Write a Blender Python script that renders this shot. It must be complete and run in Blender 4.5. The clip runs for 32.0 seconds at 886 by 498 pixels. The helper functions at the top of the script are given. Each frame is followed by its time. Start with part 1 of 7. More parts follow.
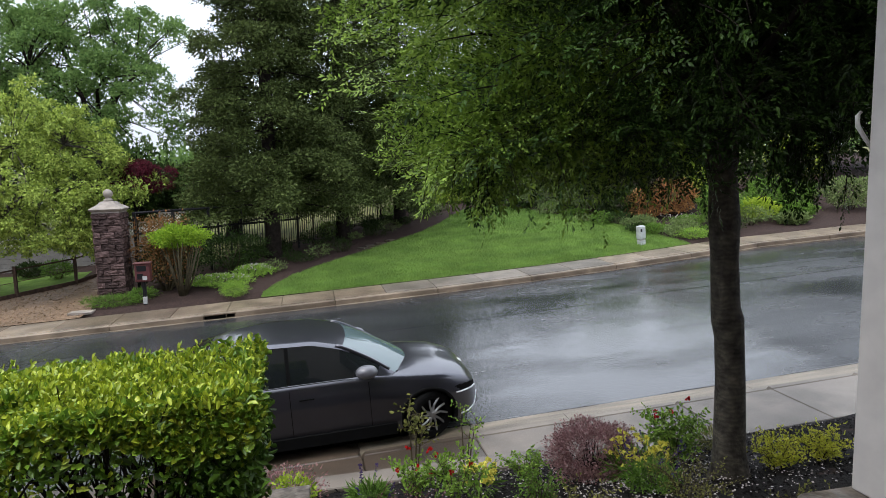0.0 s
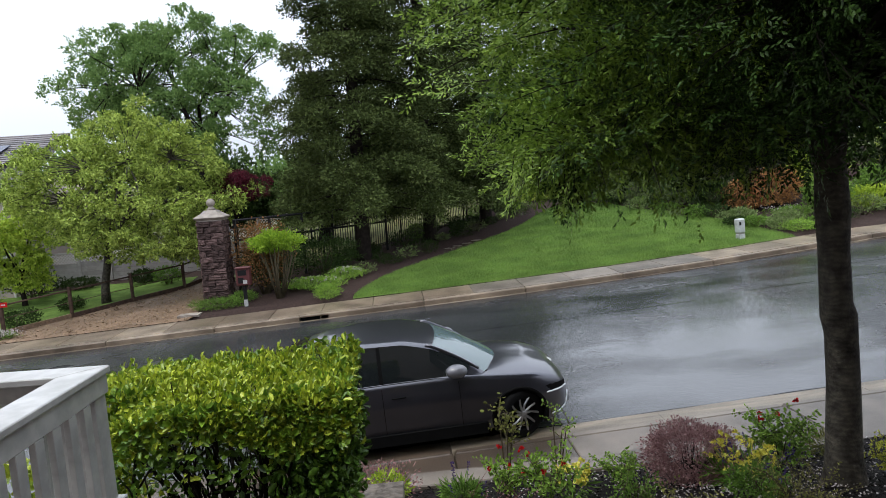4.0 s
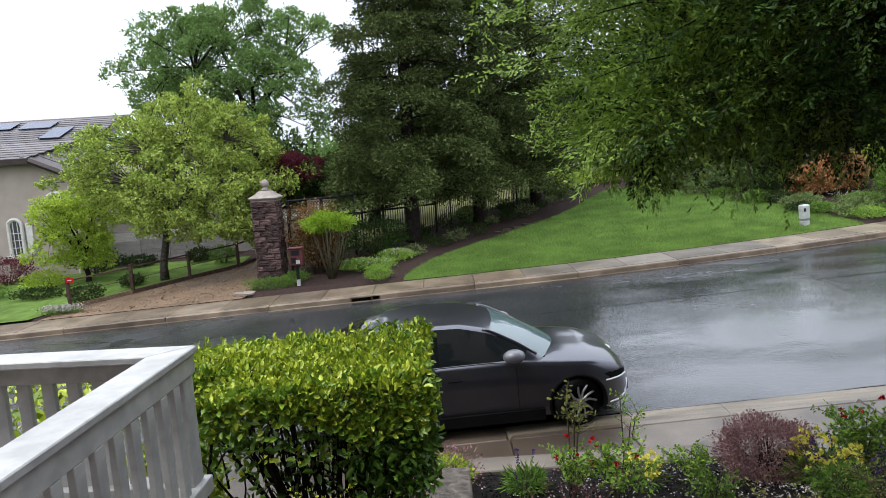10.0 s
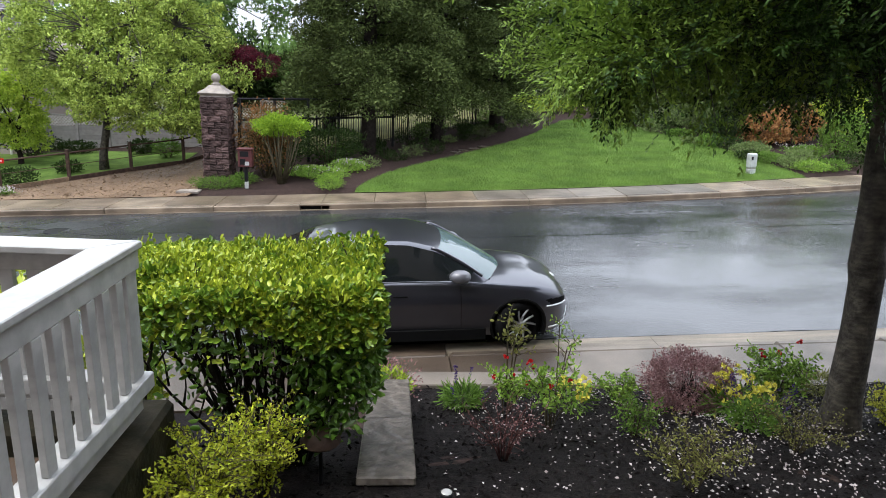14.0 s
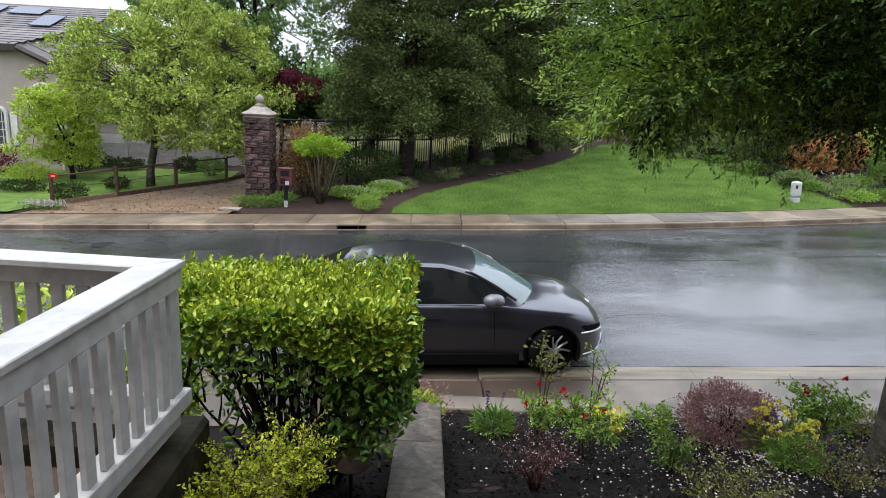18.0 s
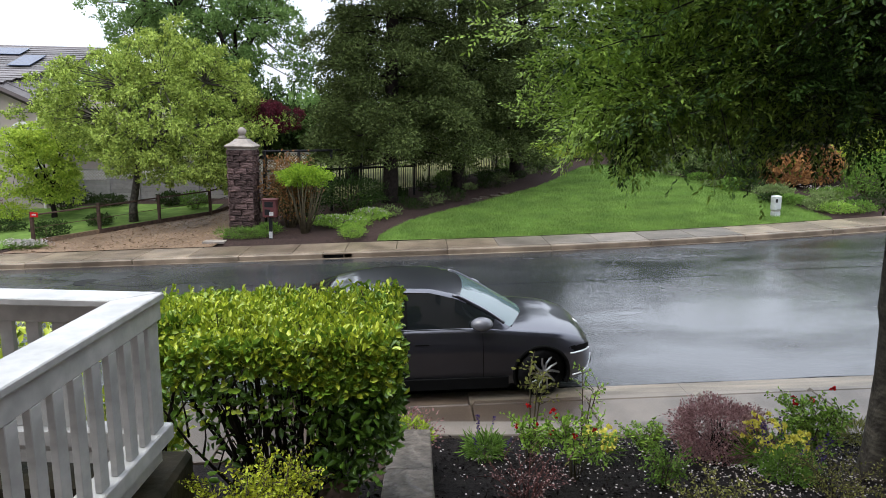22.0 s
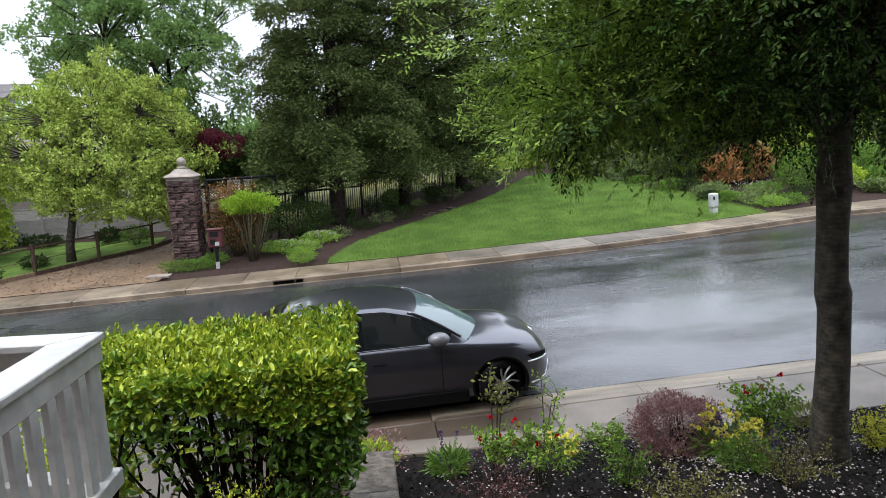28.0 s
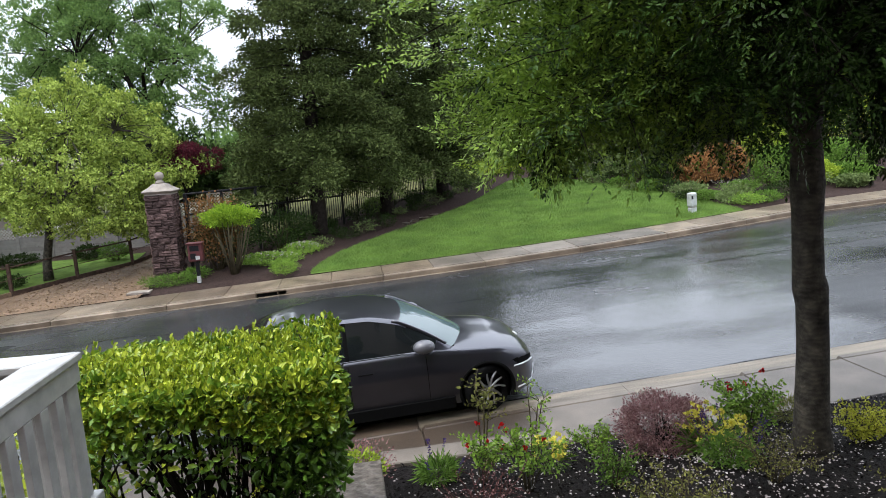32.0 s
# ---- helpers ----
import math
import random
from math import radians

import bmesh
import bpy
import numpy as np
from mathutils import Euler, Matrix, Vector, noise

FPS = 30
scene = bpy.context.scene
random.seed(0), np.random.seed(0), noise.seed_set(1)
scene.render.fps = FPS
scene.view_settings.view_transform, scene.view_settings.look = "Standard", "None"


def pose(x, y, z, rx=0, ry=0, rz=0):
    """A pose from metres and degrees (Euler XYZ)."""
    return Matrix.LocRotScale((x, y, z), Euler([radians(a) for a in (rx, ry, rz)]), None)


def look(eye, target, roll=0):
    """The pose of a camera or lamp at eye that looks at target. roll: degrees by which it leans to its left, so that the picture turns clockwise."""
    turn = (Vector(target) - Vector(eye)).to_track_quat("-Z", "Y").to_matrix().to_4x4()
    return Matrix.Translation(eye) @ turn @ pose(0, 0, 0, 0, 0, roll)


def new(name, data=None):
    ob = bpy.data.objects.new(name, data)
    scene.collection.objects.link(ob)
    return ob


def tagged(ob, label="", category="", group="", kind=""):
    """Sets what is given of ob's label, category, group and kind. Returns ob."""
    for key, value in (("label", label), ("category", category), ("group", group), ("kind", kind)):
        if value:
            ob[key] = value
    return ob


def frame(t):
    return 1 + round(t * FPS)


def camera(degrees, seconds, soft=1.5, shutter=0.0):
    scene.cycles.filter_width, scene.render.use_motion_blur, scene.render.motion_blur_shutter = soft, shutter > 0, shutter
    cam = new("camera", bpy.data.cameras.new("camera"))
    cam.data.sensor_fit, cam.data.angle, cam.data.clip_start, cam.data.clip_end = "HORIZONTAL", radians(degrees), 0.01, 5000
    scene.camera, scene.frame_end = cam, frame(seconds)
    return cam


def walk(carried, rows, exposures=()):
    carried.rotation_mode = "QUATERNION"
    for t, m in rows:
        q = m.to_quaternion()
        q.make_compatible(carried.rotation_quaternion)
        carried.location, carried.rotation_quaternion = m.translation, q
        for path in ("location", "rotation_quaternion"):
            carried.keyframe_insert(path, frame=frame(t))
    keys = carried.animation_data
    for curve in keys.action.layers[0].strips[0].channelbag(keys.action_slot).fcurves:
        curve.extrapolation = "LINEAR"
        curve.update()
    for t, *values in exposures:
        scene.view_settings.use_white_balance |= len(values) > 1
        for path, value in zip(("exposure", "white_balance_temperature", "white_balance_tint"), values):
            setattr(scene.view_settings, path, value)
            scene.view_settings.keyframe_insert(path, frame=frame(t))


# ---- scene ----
cam = camera(69.0, 32.0, soft=0.85)
PATH = [
    (0, (0.356, 0.197, 3.855), (0.763, 2.14, 3.614), -1.5),
    (0.5, (0.356, 0.184, 3.86), (0.689, 2.141, 3.619), -1.9),
    (1, (0.344, 0.185, 3.852), (0.626, 2.15, 3.612), -2.2),
    (1.5, (0.341, 0.183, 3.852), (0.584, 2.153, 3.613), -2.5),
    (2, (0.345, 0.191, 3.854), (0.553, 2.166, 3.613), -2.8),
    (2.5, (0.335, 0.193, 3.849), (0.522, 2.17, 3.612), -3.1),
    (3, (0.344, 0.18, 3.852), (0.513, 2.159, 3.617), -3.3),
    (3.5, (0.351, 0.181, 3.849), (0.506, 2.161, 3.616), -3.5),
    (5.5, (0.354, 0.175, 3.855), (0.456, 2.162, 3.648), -4.2),
    (6, (0.344, 0.179, 3.85), (0.434, 2.167, 3.648), -4.3),
    (6.5, (0.339, 0.177, 3.852), (0.417, 2.166, 3.649), -4.4),
    (7, (0.329, 0.189, 3.846), (0.399, 2.177, 3.638), -4.5),
    (7.5, (0.314, 0.196, 3.841), (0.378, 2.183, 3.624), -4.7),
    (8, (0.309, 0.196, 3.833), (0.364, 2.183, 3.61), -4.9),
    (8.5, (0.305, 0.189, 3.833), (0.343, 2.176, 3.604), -4.8),
    (9, (0.306, 0.174, 3.845), (0.317, 2.159, 3.602), -4.4),
    (9.5, (0.243, 0.223, 3.85), (0.239, 2.207, 3.593), -3.8),
    (10, (0.173, 0.303, 3.85), (0.172, 2.284, 3.577), -3.4),
    (10.5, (0.16, 0.336, 3.832), (0.179, 2.316, 3.55), -3.0),
    (11, (0.218, 0.325, 3.838), (0.251, 2.303, 3.546), -2.8),
    (11.5, (0.206, 0.337, 3.833), (0.255, 2.315, 3.541), -2.7),
    (12, (0.194, 0.353, 3.821), (0.275, 2.331, 3.534), -2.4),
    (12.5, (0.18, 0.343, 3.802), (0.292, 2.317, 3.499), -2.0),
    (13, (0.183, 0.363, 3.803), (0.274, 2.339, 3.51), -1.1),
    (13.5, (0.168, 0.364, 3.819), (0.202, 2.337, 3.497), -0.1),
    (14, (0.135, 0.344, 3.842), (0.285, 2.268, 3.318), 2.5),
    (14.5, (0.174, 0.283, 3.8), (0.426, 2.188, 3.244), 3.9),
    (15, (0.163, 0.304, 3.822), (0.379, 2.215, 3.27), 4.0),
    (15.5, (0.087, 0.349, 3.873), (0.26, 2.267, 3.333), 3.9),
    (17.5, (0.107, 0.329, 3.865), (0.197, 2.268, 3.381), 3.7),
    (18, (0.131, 0.335, 3.862), (0.171, 2.28, 3.398), 3.1),
    (18.5, (0.135, 0.332, 3.862), (0.146, 2.279, 3.407), 2.9),
    (19, (0.125, 0.34, 3.854), (0.139, 2.289, 3.406), 2.6),
    (19.5, (0.137, 0.334, 3.856), (0.153, 2.285, 3.414), 2.5),
    (20, (0.141, 0.333, 3.852), (0.166, 2.285, 3.419), 2.3),
    (20.5, (0.143, 0.334, 3.853), (0.178, 2.288, 3.43), 2.1),
    (21, (0.144, 0.331, 3.853), (0.195, 2.288, 3.442), 1.8),
    (21.5, (0.154, 0.329, 3.854), (0.22, 2.288, 3.457), 1.5),
    (22, (0.158, 0.333, 3.851), (0.235, 2.294, 3.466), 1.3),
    (22.5, (0.153, 0.341, 3.851), (0.241, 2.303, 3.477), 1.0),
    (23, (0.159, 0.336, 3.854), (0.259, 2.301, 3.494), 0.6),
    (23.5, (0.161, 0.331, 3.853), (0.279, 2.296, 3.503), 0.3),
    (24, (0.163, 0.331, 3.85), (0.297, 2.297, 3.508), 0.1),
    (24.5, (0.161, 0.328, 3.851), (0.307, 2.294, 3.513), -0.0),
    (25, (0.159, 0.331, 3.853), (0.315, 2.297, 3.518), -0.3),
    (25.5, (0.164, 0.335, 3.849), (0.328, 2.3, 3.516), -0.7),
    (27.5, (0.167, 0.337, 3.848), (0.385, 2.297, 3.515), -1.5),
    (28, (0.171, 0.336, 3.846), (0.397, 2.294, 3.511), -1.9),
    (28.5, (0.174, 0.341, 3.845), (0.41, 2.298, 3.511), -2.1),
    (29, (0.179, 0.339, 3.848), (0.424, 2.296, 3.514), -2.3),
    (29.5, (0.182, 0.338, 3.848), (0.433, 2.294, 3.515), -2.4),
    (30, (0.175, 0.34, 3.843), (0.433, 2.295, 3.513), -2.6),
    (30.5, (0.176, 0.336, 3.846), (0.44, 2.292, 3.519), -2.7),
    (31, (0.174, 0.335, 3.846), (0.441, 2.291, 3.524), -3.0),
    (31.5, (0.178, 0.34, 3.847), (0.45, 2.296, 3.529), -3.2),
    (32, (0.184, 0.335, 3.849), (0.463, 2.29, 3.532), -3.4),
]
walk(cam, [(t, look(e, g, r)) for t, e, g, r in PATH],
     exposures=[(0, 0.12), (3.5, -0.03), (7, 0.11), (9, 0.14), (10, 0.19), (13.5, 0.3), (14, 0.45), (14.5, 0.52), (14.75, 0.82), (15, 1.12), (15.25, 1.0), (15.5, 0.8), (17.5, 0.4), (19, 0.19), (24, 0.33), (32, 0.35)])

# ---- world, sun and exposure ----
world = bpy.data.worlds.new("overcast_sky")
scene.world = world
world.use_nodes = True
wn, wl = world.node_tree.nodes, world.node_tree.links
sky = wn.new("ShaderNodeTexSky")
sky.sky_type = "NISHITA"
sky.sun_disc = False
sky.sun_elevation, sky.sun_rotation = radians(62), radians(255)
sky.air_density, sky.dust_density, sky.ozone_density = 1.0, 6.0, 1.0
# the cloud deck: the clear sky is nearly hidden behind even white-grey cloud
sky_gain = wn.new("ShaderNodeVectorMath")
sky_gain.operation = "SCALE"
sky_gain.inputs["Scale"].default_value = 0.1
wl.new(sky.outputs["Color"], sky_gain.inputs[0])
cloud = wn.new("ShaderNodeTexNoise")
cloud.inputs["Scale"].default_value, cloud.inputs["Detail"].default_value = 2.2, 4
ramp = wn.new("ShaderNodeValToRGB")
ramp.color_ramp.elements[0].color, ramp.color_ramp.elements[1].color = (0.9, 0.98, 1.13, 1), (1.03, 1.1, 1.24, 1)
ramp.color_ramp.elements[0].position, ramp.color_ramp.elements[1].position = 0.3, 0.7
wl.new(cloud.outputs["Fac"], ramp.inputs["Fac"])
cover = wn.new("ShaderNodeMix")
cover.data_type = "RGBA"
cover.inputs["Factor"].default_value = 0.88
wl.new(sky_gain.outputs[0], cover.inputs[6])
wl.new(ramp.outputs["Color"], cover.inputs[7])
# an overcast sky is about three times as bright overhead as at the horizon
w_tc = wn.new("ShaderNodeTexCoord")
w_sep = wn.new("ShaderNodeSeparateXYZ")
wl.new(w_tc.outputs["Generated"], w_sep.inputs[0])
w_lift = wn.new("ShaderNodeMapRange")
w_lift.inputs[1].default_value, w_lift.inputs[2].default_value, w_lift.inputs[3].default_value, w_lift.inputs[4].default_value = 0.05, 1.0, 1.0, 2.9
wl.new(w_sep.outputs["Z"], w_lift.inputs[0])
w_mul = wn.new("ShaderNodeVectorMath")
w_mul.operation = "SCALE"
wl.new(cover.outputs[2], w_mul.inputs[0])
wl.new(w_lift.outputs[0], w_mul.inputs["Scale"])
wl.new(w_mul.outputs[0], wn["Background"].inputs["Color"])
wn["Background"].inputs["Strength"].default_value = 1.0
sun = new("sun", bpy.data.lights.new("sun", "SUN"))
sun.data.energy, sun.data.angle, sun.data.color = 1.2, radians(25), (1.0, 0.97, 0.92)
sun.matrix_world = look((0, 0, 30), (15, 4, 0))


# ---- helpers of this scene ----
def mat(name, col, rough=0.7, metal=0.0, col2=None, scale=6.0, bump=0.0, bscale=40.0, island=0.0, objrand=0.0, spec=0.5, coat=0.0, detail=5, dark=0.0, dscale=1.2, trans=0.0):
    m = bpy.data.materials.new(name)
    m.use_nodes = True
    n, l = m.node_tree.nodes, m.node_tree.links
    b = n["Principled BSDF"]
    b.inputs["Roughness"].default_value, b.inputs["Metallic"].default_value = rough, metal
    b.inputs["Specular IOR Level"].default_value = spec
    b.inputs["Coat Weight"].default_value = coat
    col2 = col2 or tuple(c * 0.72 for c in col)
    tc = n.new("ShaderNodeTexCoord")
    nz = n.new("ShaderNodeTexNoise")
    nz.inputs["Scale"].default_value, nz.inputs["Detail"].default_value = scale, detail
    l.new(tc.outputs["Object"], nz.inputs["Vector"])
    fac = nz.outputs["Fac"]
    if island or objrand:
        src = n.new("ShaderNodeNewGeometry").outputs["Random Per Island"] if island else n.new("ShaderNodeObjectInfo").outputs["Random"]
        mx = n.new("ShaderNodeMix")
        mx.inputs["Factor"].default_value = island or objrand
        l.new(fac, mx.inputs[2])
        l.new(src, mx.inputs[3])
        fac = mx.outputs[0]
    r = n.new("ShaderNodeValToRGB")
    r.color_ramp.elements[0].position, r.color_ramp.elements[1].position = 0.3 - 0.25 * bool(island), 0.7 + 0.25 * bool(island)
    r.color_ramp.elements[0].color, r.color_ramp.elements[1].color = (*col2, 1), (*col, 1)
    l.new(fac, r.inputs["Fac"])
    out = r.outputs["Color"]
    if dark:
        n2 = n.new("ShaderNodeTexNoise")
        n2.inputs["Scale"].default_value, n2.inputs["Detail"].default_value = dscale, 6
        l.new(tc.outputs["Object"], n2.inputs["Vector"])
        r2 = n.new("ShaderNodeValToRGB")
        r2.color_ramp.elements[0].position, r2.color_ramp.elements[1].position = 0.38, 0.62
        r2.color_ramp.elements[0].color = (1 - dark, 1 - dark, 1 - dark, 1)
        r2.color_ramp.elements[1].color = (1, 1, 1, 1)
        l.new(n2.outputs["Fac"], r2.inputs["Fac"])
        mm = n.new("ShaderNodeMix")
        mm.data_type, mm.blend_type = "RGBA", "MULTIPLY"
        mm.inputs["Factor"].default_value = 1
        l.new(out, mm.inputs[6])
        l.new(r2.outputs["Color"], mm.inputs[7])
        out = mm.outputs[2]
    l.new(out, b.inputs["Base Color"])
    if bump:
        nb = n.new("ShaderNodeTexNoise")
        nb.inputs["Scale"].default_value, nb.inputs["Detail"].default_value = bscale, 4
        l.new(tc.outputs["Object"], nb.inputs["Vector"])
        bp = n.new("ShaderNodeBump")
        bp.inputs["Strength"].default_value, bp.inputs["Distance"].default_value = bump, 0.02
        l.new(nb.outputs["Fac"], bp.inputs["Height"])
        l.new(bp.outputs["Normal"], b.inputs["Normal"])
    if trans:
        tr = n.new("ShaderNodeBsdfTranslucent")
        l.new(out, tr.inputs["Color"])
        ms = n.new("ShaderNodeMixShader")
        ms.inputs["Fac"].default_value = trans
        l.new(b.outputs[0], ms.inputs[1])
        l.new(tr.outputs[0], ms.inputs[2])
        l.new(ms.outputs[0], n["Material Output"].inputs["Surface"])
    return m


def thing(name, x=0, y=0, z=0, rz=0, label="", category="", group="", kind=""):
    ob = new(name)
    ob.empty_display_size = 0.2
    ob.matrix_basis = pose(x, y, z, 0, 0, rz)
    return tagged(ob, label, category, group, kind)


def part(name, bm, material, parent=None, label="", smooth=False, kind=""):
    me = bm
    if isinstance(bm, bmesh.types.BMesh):
        bmesh.ops.recalc_face_normals(bm, faces=bm.faces)
        me = bpy.data.meshes.new(name)
        bm.to_mesh(me)
        bm.free()
    if smooth:
        me.polygons.foreach_set("use_smooth", [True] * len(me.polygons))
    if not me.materials:
        me.materials.append(material)
    ob = new(name, me)
    ob.parent = parent
    return tagged(ob, label, kind=kind)


def box(bm, x0, y0, z0, x1, y1, z1, bevel=0.0):
    vs = bmesh.ops.create_cube(bm, size=1, matrix=Matrix.Translation(((x0 + x1) / 2, (y0 + y1) / 2, (z0 + z1) / 2)) @ Matrix.Diagonal((x1 - x0, y1 - y0, z1 - z0, 1)))["verts"]
    if bevel:
        es = {e for v in vs for e in v.link_edges}
        bmesh.ops.bevel(bm, geom=list(es), offset=bevel, segments=1, affect="EDGES")
    return bm


def boxm(x0, y0, z0, x1, y1, z1, bevel=0.0):
    return box(bmesh.new(), x0, y0, z0, x1, y1, z1, bevel)


def tube(bm, pts, radii, sides=8, cap=True):
    rings = []
    pts = [Vector(p) for p in pts]
    for i, p in enumerate(pts):
        d = (pts[min(i + 1, len(pts) - 1)] - pts[max(i - 1, 0)]).normalized()
        a = d.orthogonal().normalized() if abs(d.z) > 0.95 else d.cross(Vector((0, 0, 1))).normalized()
        if abs(d.z) > 0.95:
            a = (Vector((1, 0, 0)) - d * d.x).normalized()
        b = d.cross(a)
        r = radii[i] if isinstance(radii, (list, tuple)) else radii
        rings.append([bm.verts.new(p + (a * math.cos(k * math.tau / sides) + b * math.sin(k * math.tau / sides)) * r) for k in range(sides)])
    for r0, r1 in zip(rings, rings[1:]):
        for k in range(sides):
            bm.faces.new((r0[k], r0[(k + 1) % sides], r1[(k + 1) % sides], r1[k]))
    if cap:
        bm.faces.new(rings[0][::-1])
        bm.faces.new(rings[-1])
    return bm


def lathe(bm, prof, x=0, y=0, sides=20, cap=True):
    rings = [[bm.verts.new((x + r * math.cos(k * math.tau / sides), y + r * math.sin(k * math.tau / sides), z)) for k in range(sides)] for r, z in prof]
    for r0, r1 in zip(rings, rings[1:]):
        for k in range(sides):
            bm.faces.new((r0[k], r0[(k + 1) % sides], r1[(k + 1) % sides], r1[k]))
    if cap:
        bm.faces.new(rings[0][::-1])
        bm.faces.new(rings[-1])
    return bm


def grid_mesh(name, xs, ys, zf):
    xs, ys = list(xs), list(ys)
    v = [(x, y, zf(x, y)) for y in ys for x in xs]
    n = len(xs)
    f = [(j * n + i, j * n + i + 1, (j + 1) * n + i + 1, (j + 1) * n + i) for j in range(len(ys) - 1) for i in range(n - 1)]
    me = bpy.data.meshes.new(name)
    me.from_pydata(v, [], f)
    return me


RNG = np.random.default_rng(7)


def unit(v):
    return v / np.maximum(np.linalg.norm(v, axis=-1, keepdims=True), 1e-9)


def leaf_mesh(name, centres, axis, size, width=0.45, fold=0.25, jitter=0.35, normal=None, full=False):
    """Pointed leaves, each folded along its midrib, along their axes from the centres."""
    n = len(centres)
    size = np.asarray(size) * (1 + jitter * (RNG.random(n) - 0.5) * 2)
    a = unit(np.asarray(axis, float))
    up = RNG.normal(size=(n, 3)) if normal is None else np.asarray(normal, float) + 0.45 * RNG.normal(size=(n, 3))
    s = unit(np.cross(a, up))
    k = np.cross(s, a)
    L, W = size[:, None], (size * width)[:, None]
    c = np.asarray(centres, float)
    tip, m = c + a * L, c + a * L * 0.5
    lift = k * W * fold
    v = np.stack([c, m + s * W * 0.5 + lift, tip, m - s * W * 0.5 + lift], 1).reshape(-1, 3)
    q, fan = 4, [[0, 1, 2], [0, 2, 3]]
    if full:
        # rounder blade, broadest beyond the middle, its tip bent down
        m1, m2 = c + a * L * 0.3, c + a * L * 0.72
        v = np.stack([c, m1 + s * W * 0.38 + lift, m2 + s * W * 0.48 + lift * 0.8, tip - k * W * 0.25, m2 - s * W * 0.48 + lift * 0.8, m1 - s * W * 0.38 + lift], 1).reshape(-1, 3)
        q, fan = 6, [[0, 1, 2], [0, 2, 3], [0, 3, 4], [0, 4, 5]]
    me = bpy.data.meshes.new(name)
    me.vertices.add(q * n)
    me.vertices.foreach_set("co", v.astype(np.float32).ravel())
    i = np.arange(n)[:, None] * q
    tri = np.concatenate([i + t for t in fan], 1).ravel()
    me.loops.add(len(tri))
    me.loops.foreach_set("vertex_index", tri.astype(np.int32))
    me.polygons.add(len(tri) // 3)
    me.polygons.foreach_set("loop_start", np.arange(0, len(tri), 3, dtype=np.int32))
    me.update(calc_edges=True)
    return me


def blades(name, xs, ys, zs, height, width, lean=0.35):
    """Grass blades, a thin triangle each."""
    n = len(xs)
    h = height * (0.6 + 0.8 * RNG.random(n))
    ang = RNG.random(n) * math.tau
    dx, dy = np.cos(ang) * width, np.sin(ang) * width
    tx, ty = RNG.normal(size=n) * lean * h, RNG.normal(size=n) * lean * h
    v = np.stack([np.stack([xs - dx, ys - dy, zs], 1), np.stack([xs + dx, ys + dy, zs], 1), np.stack([xs + tx, ys + ty, zs + h], 1)], 1).reshape(-1, 3)
    me = bpy.data.meshes.new(name)
    me.vertices.add(3 * n)
    me.vertices.foreach_set("co", v.astype(np.float32).ravel())
    me.loops.add(3 * n)
    me.loops.foreach_set("vertex_index", np.arange(3 * n, dtype=np.int32))
    me.polygons.add(n)
    me.polygons.foreach_set("loop_start", np.arange(0, 3 * n, 3, dtype=np.int32))
    me.update(calc_edges=True)
    return me


# ---- materials ----
M = {}
M["concrete"] = mat("wet_concrete", (0.25, 0.195, 0.14), 0.3, col2=(0.14, 0.106, 0.076), scale=1.3, bump=0.12, bscale=90, dark=0.45, dscale=1.6, objrand=0.35, spec=0.22)
M["concrete_light"] = mat("pale_concrete", (0.22, 0.188, 0.155), 0.35, col2=(0.13, 0.11, 0.09), scale=1.4, bump=0.12, bscale=90, dark=0.42, dscale=1.3, objrand=0.3, spec=0.22)
M["concrete_brown"] = mat("brown_stained_concrete", (0.088, 0.064, 0.045), 0.3, col2=(0.045, 0.033, 0.024), scale=1.6, bump=0.12, bscale=90, dark=0.4, dscale=0.9, objrand=0.3)
M["mulch"] = mat("dark_bark_mulch", (0.021, 0.017, 0.016), 0.7, col2=(0.004, 0.0035, 0.0035), scale=26, bump=1.0, bscale=60, dark=0.35, dscale=1.5, spec=0.06)
M["mulch_far"] = mat("red_brown_mulch", (0.055, 0.036, 0.03), 0.85, col2=(0.018, 0.013, 0.012), scale=18, bump=0.8, bscale=30, spec=0.06)
M["earth"] = mat("meadow_ground", (0.14, 0.145, 0.065), 0.9, col2=(0.075, 0.08, 0.034), scale=0.8, bump=0.5, bscale=6, spec=0.06)
M["gravel"] = mat("tan_gravel", (0.26, 0.174, 0.11), 0.5, col2=(0.12, 0.08, 0.052), scale=14, bump=0.8, bscale=35, dark=0.3, dscale=0.6, spec=0.15)
M["turf"] = mat("lawn_turf", (0.13, 0.205, 0.046), 0.85, col2=(0.07, 0.12, 0.026), scale=1.1, bump=0.4, bscale=60, dark=0.25, dscale=3, spec=0.05)
M["blade"] = mat("grass_blade", (0.25, 0.375, 0.082), 0.6, col2=(0.08, 0.17, 0.036), scale=1.1, island=0.4, trans=0.3, spec=0.1, dark=0.34, dscale=1.0)
M["white_paint"] = mat("white_gloss_paint", (0.5, 0.5, 0.485), 0.35, col2=(0.38, 0.378, 0.362), scale=3, dark=0.2, dscale=14, spec=0.2)
M["grey_paint"] = mat("grey_beige_paint", (0.42, 0.4, 0.38), 0.5, col2=(0.38, 0.36, 0.34), scale=4, dark=0.1, dscale=7)
M["stone_cap"] = mat("grey_flagstone", (0.25, 0.215, 0.18), 0.4, col2=(0.085, 0.07, 0.057), scale=16, bump=0.8, bscale=14, dark=0.4, dscale=5, spec=0.3)
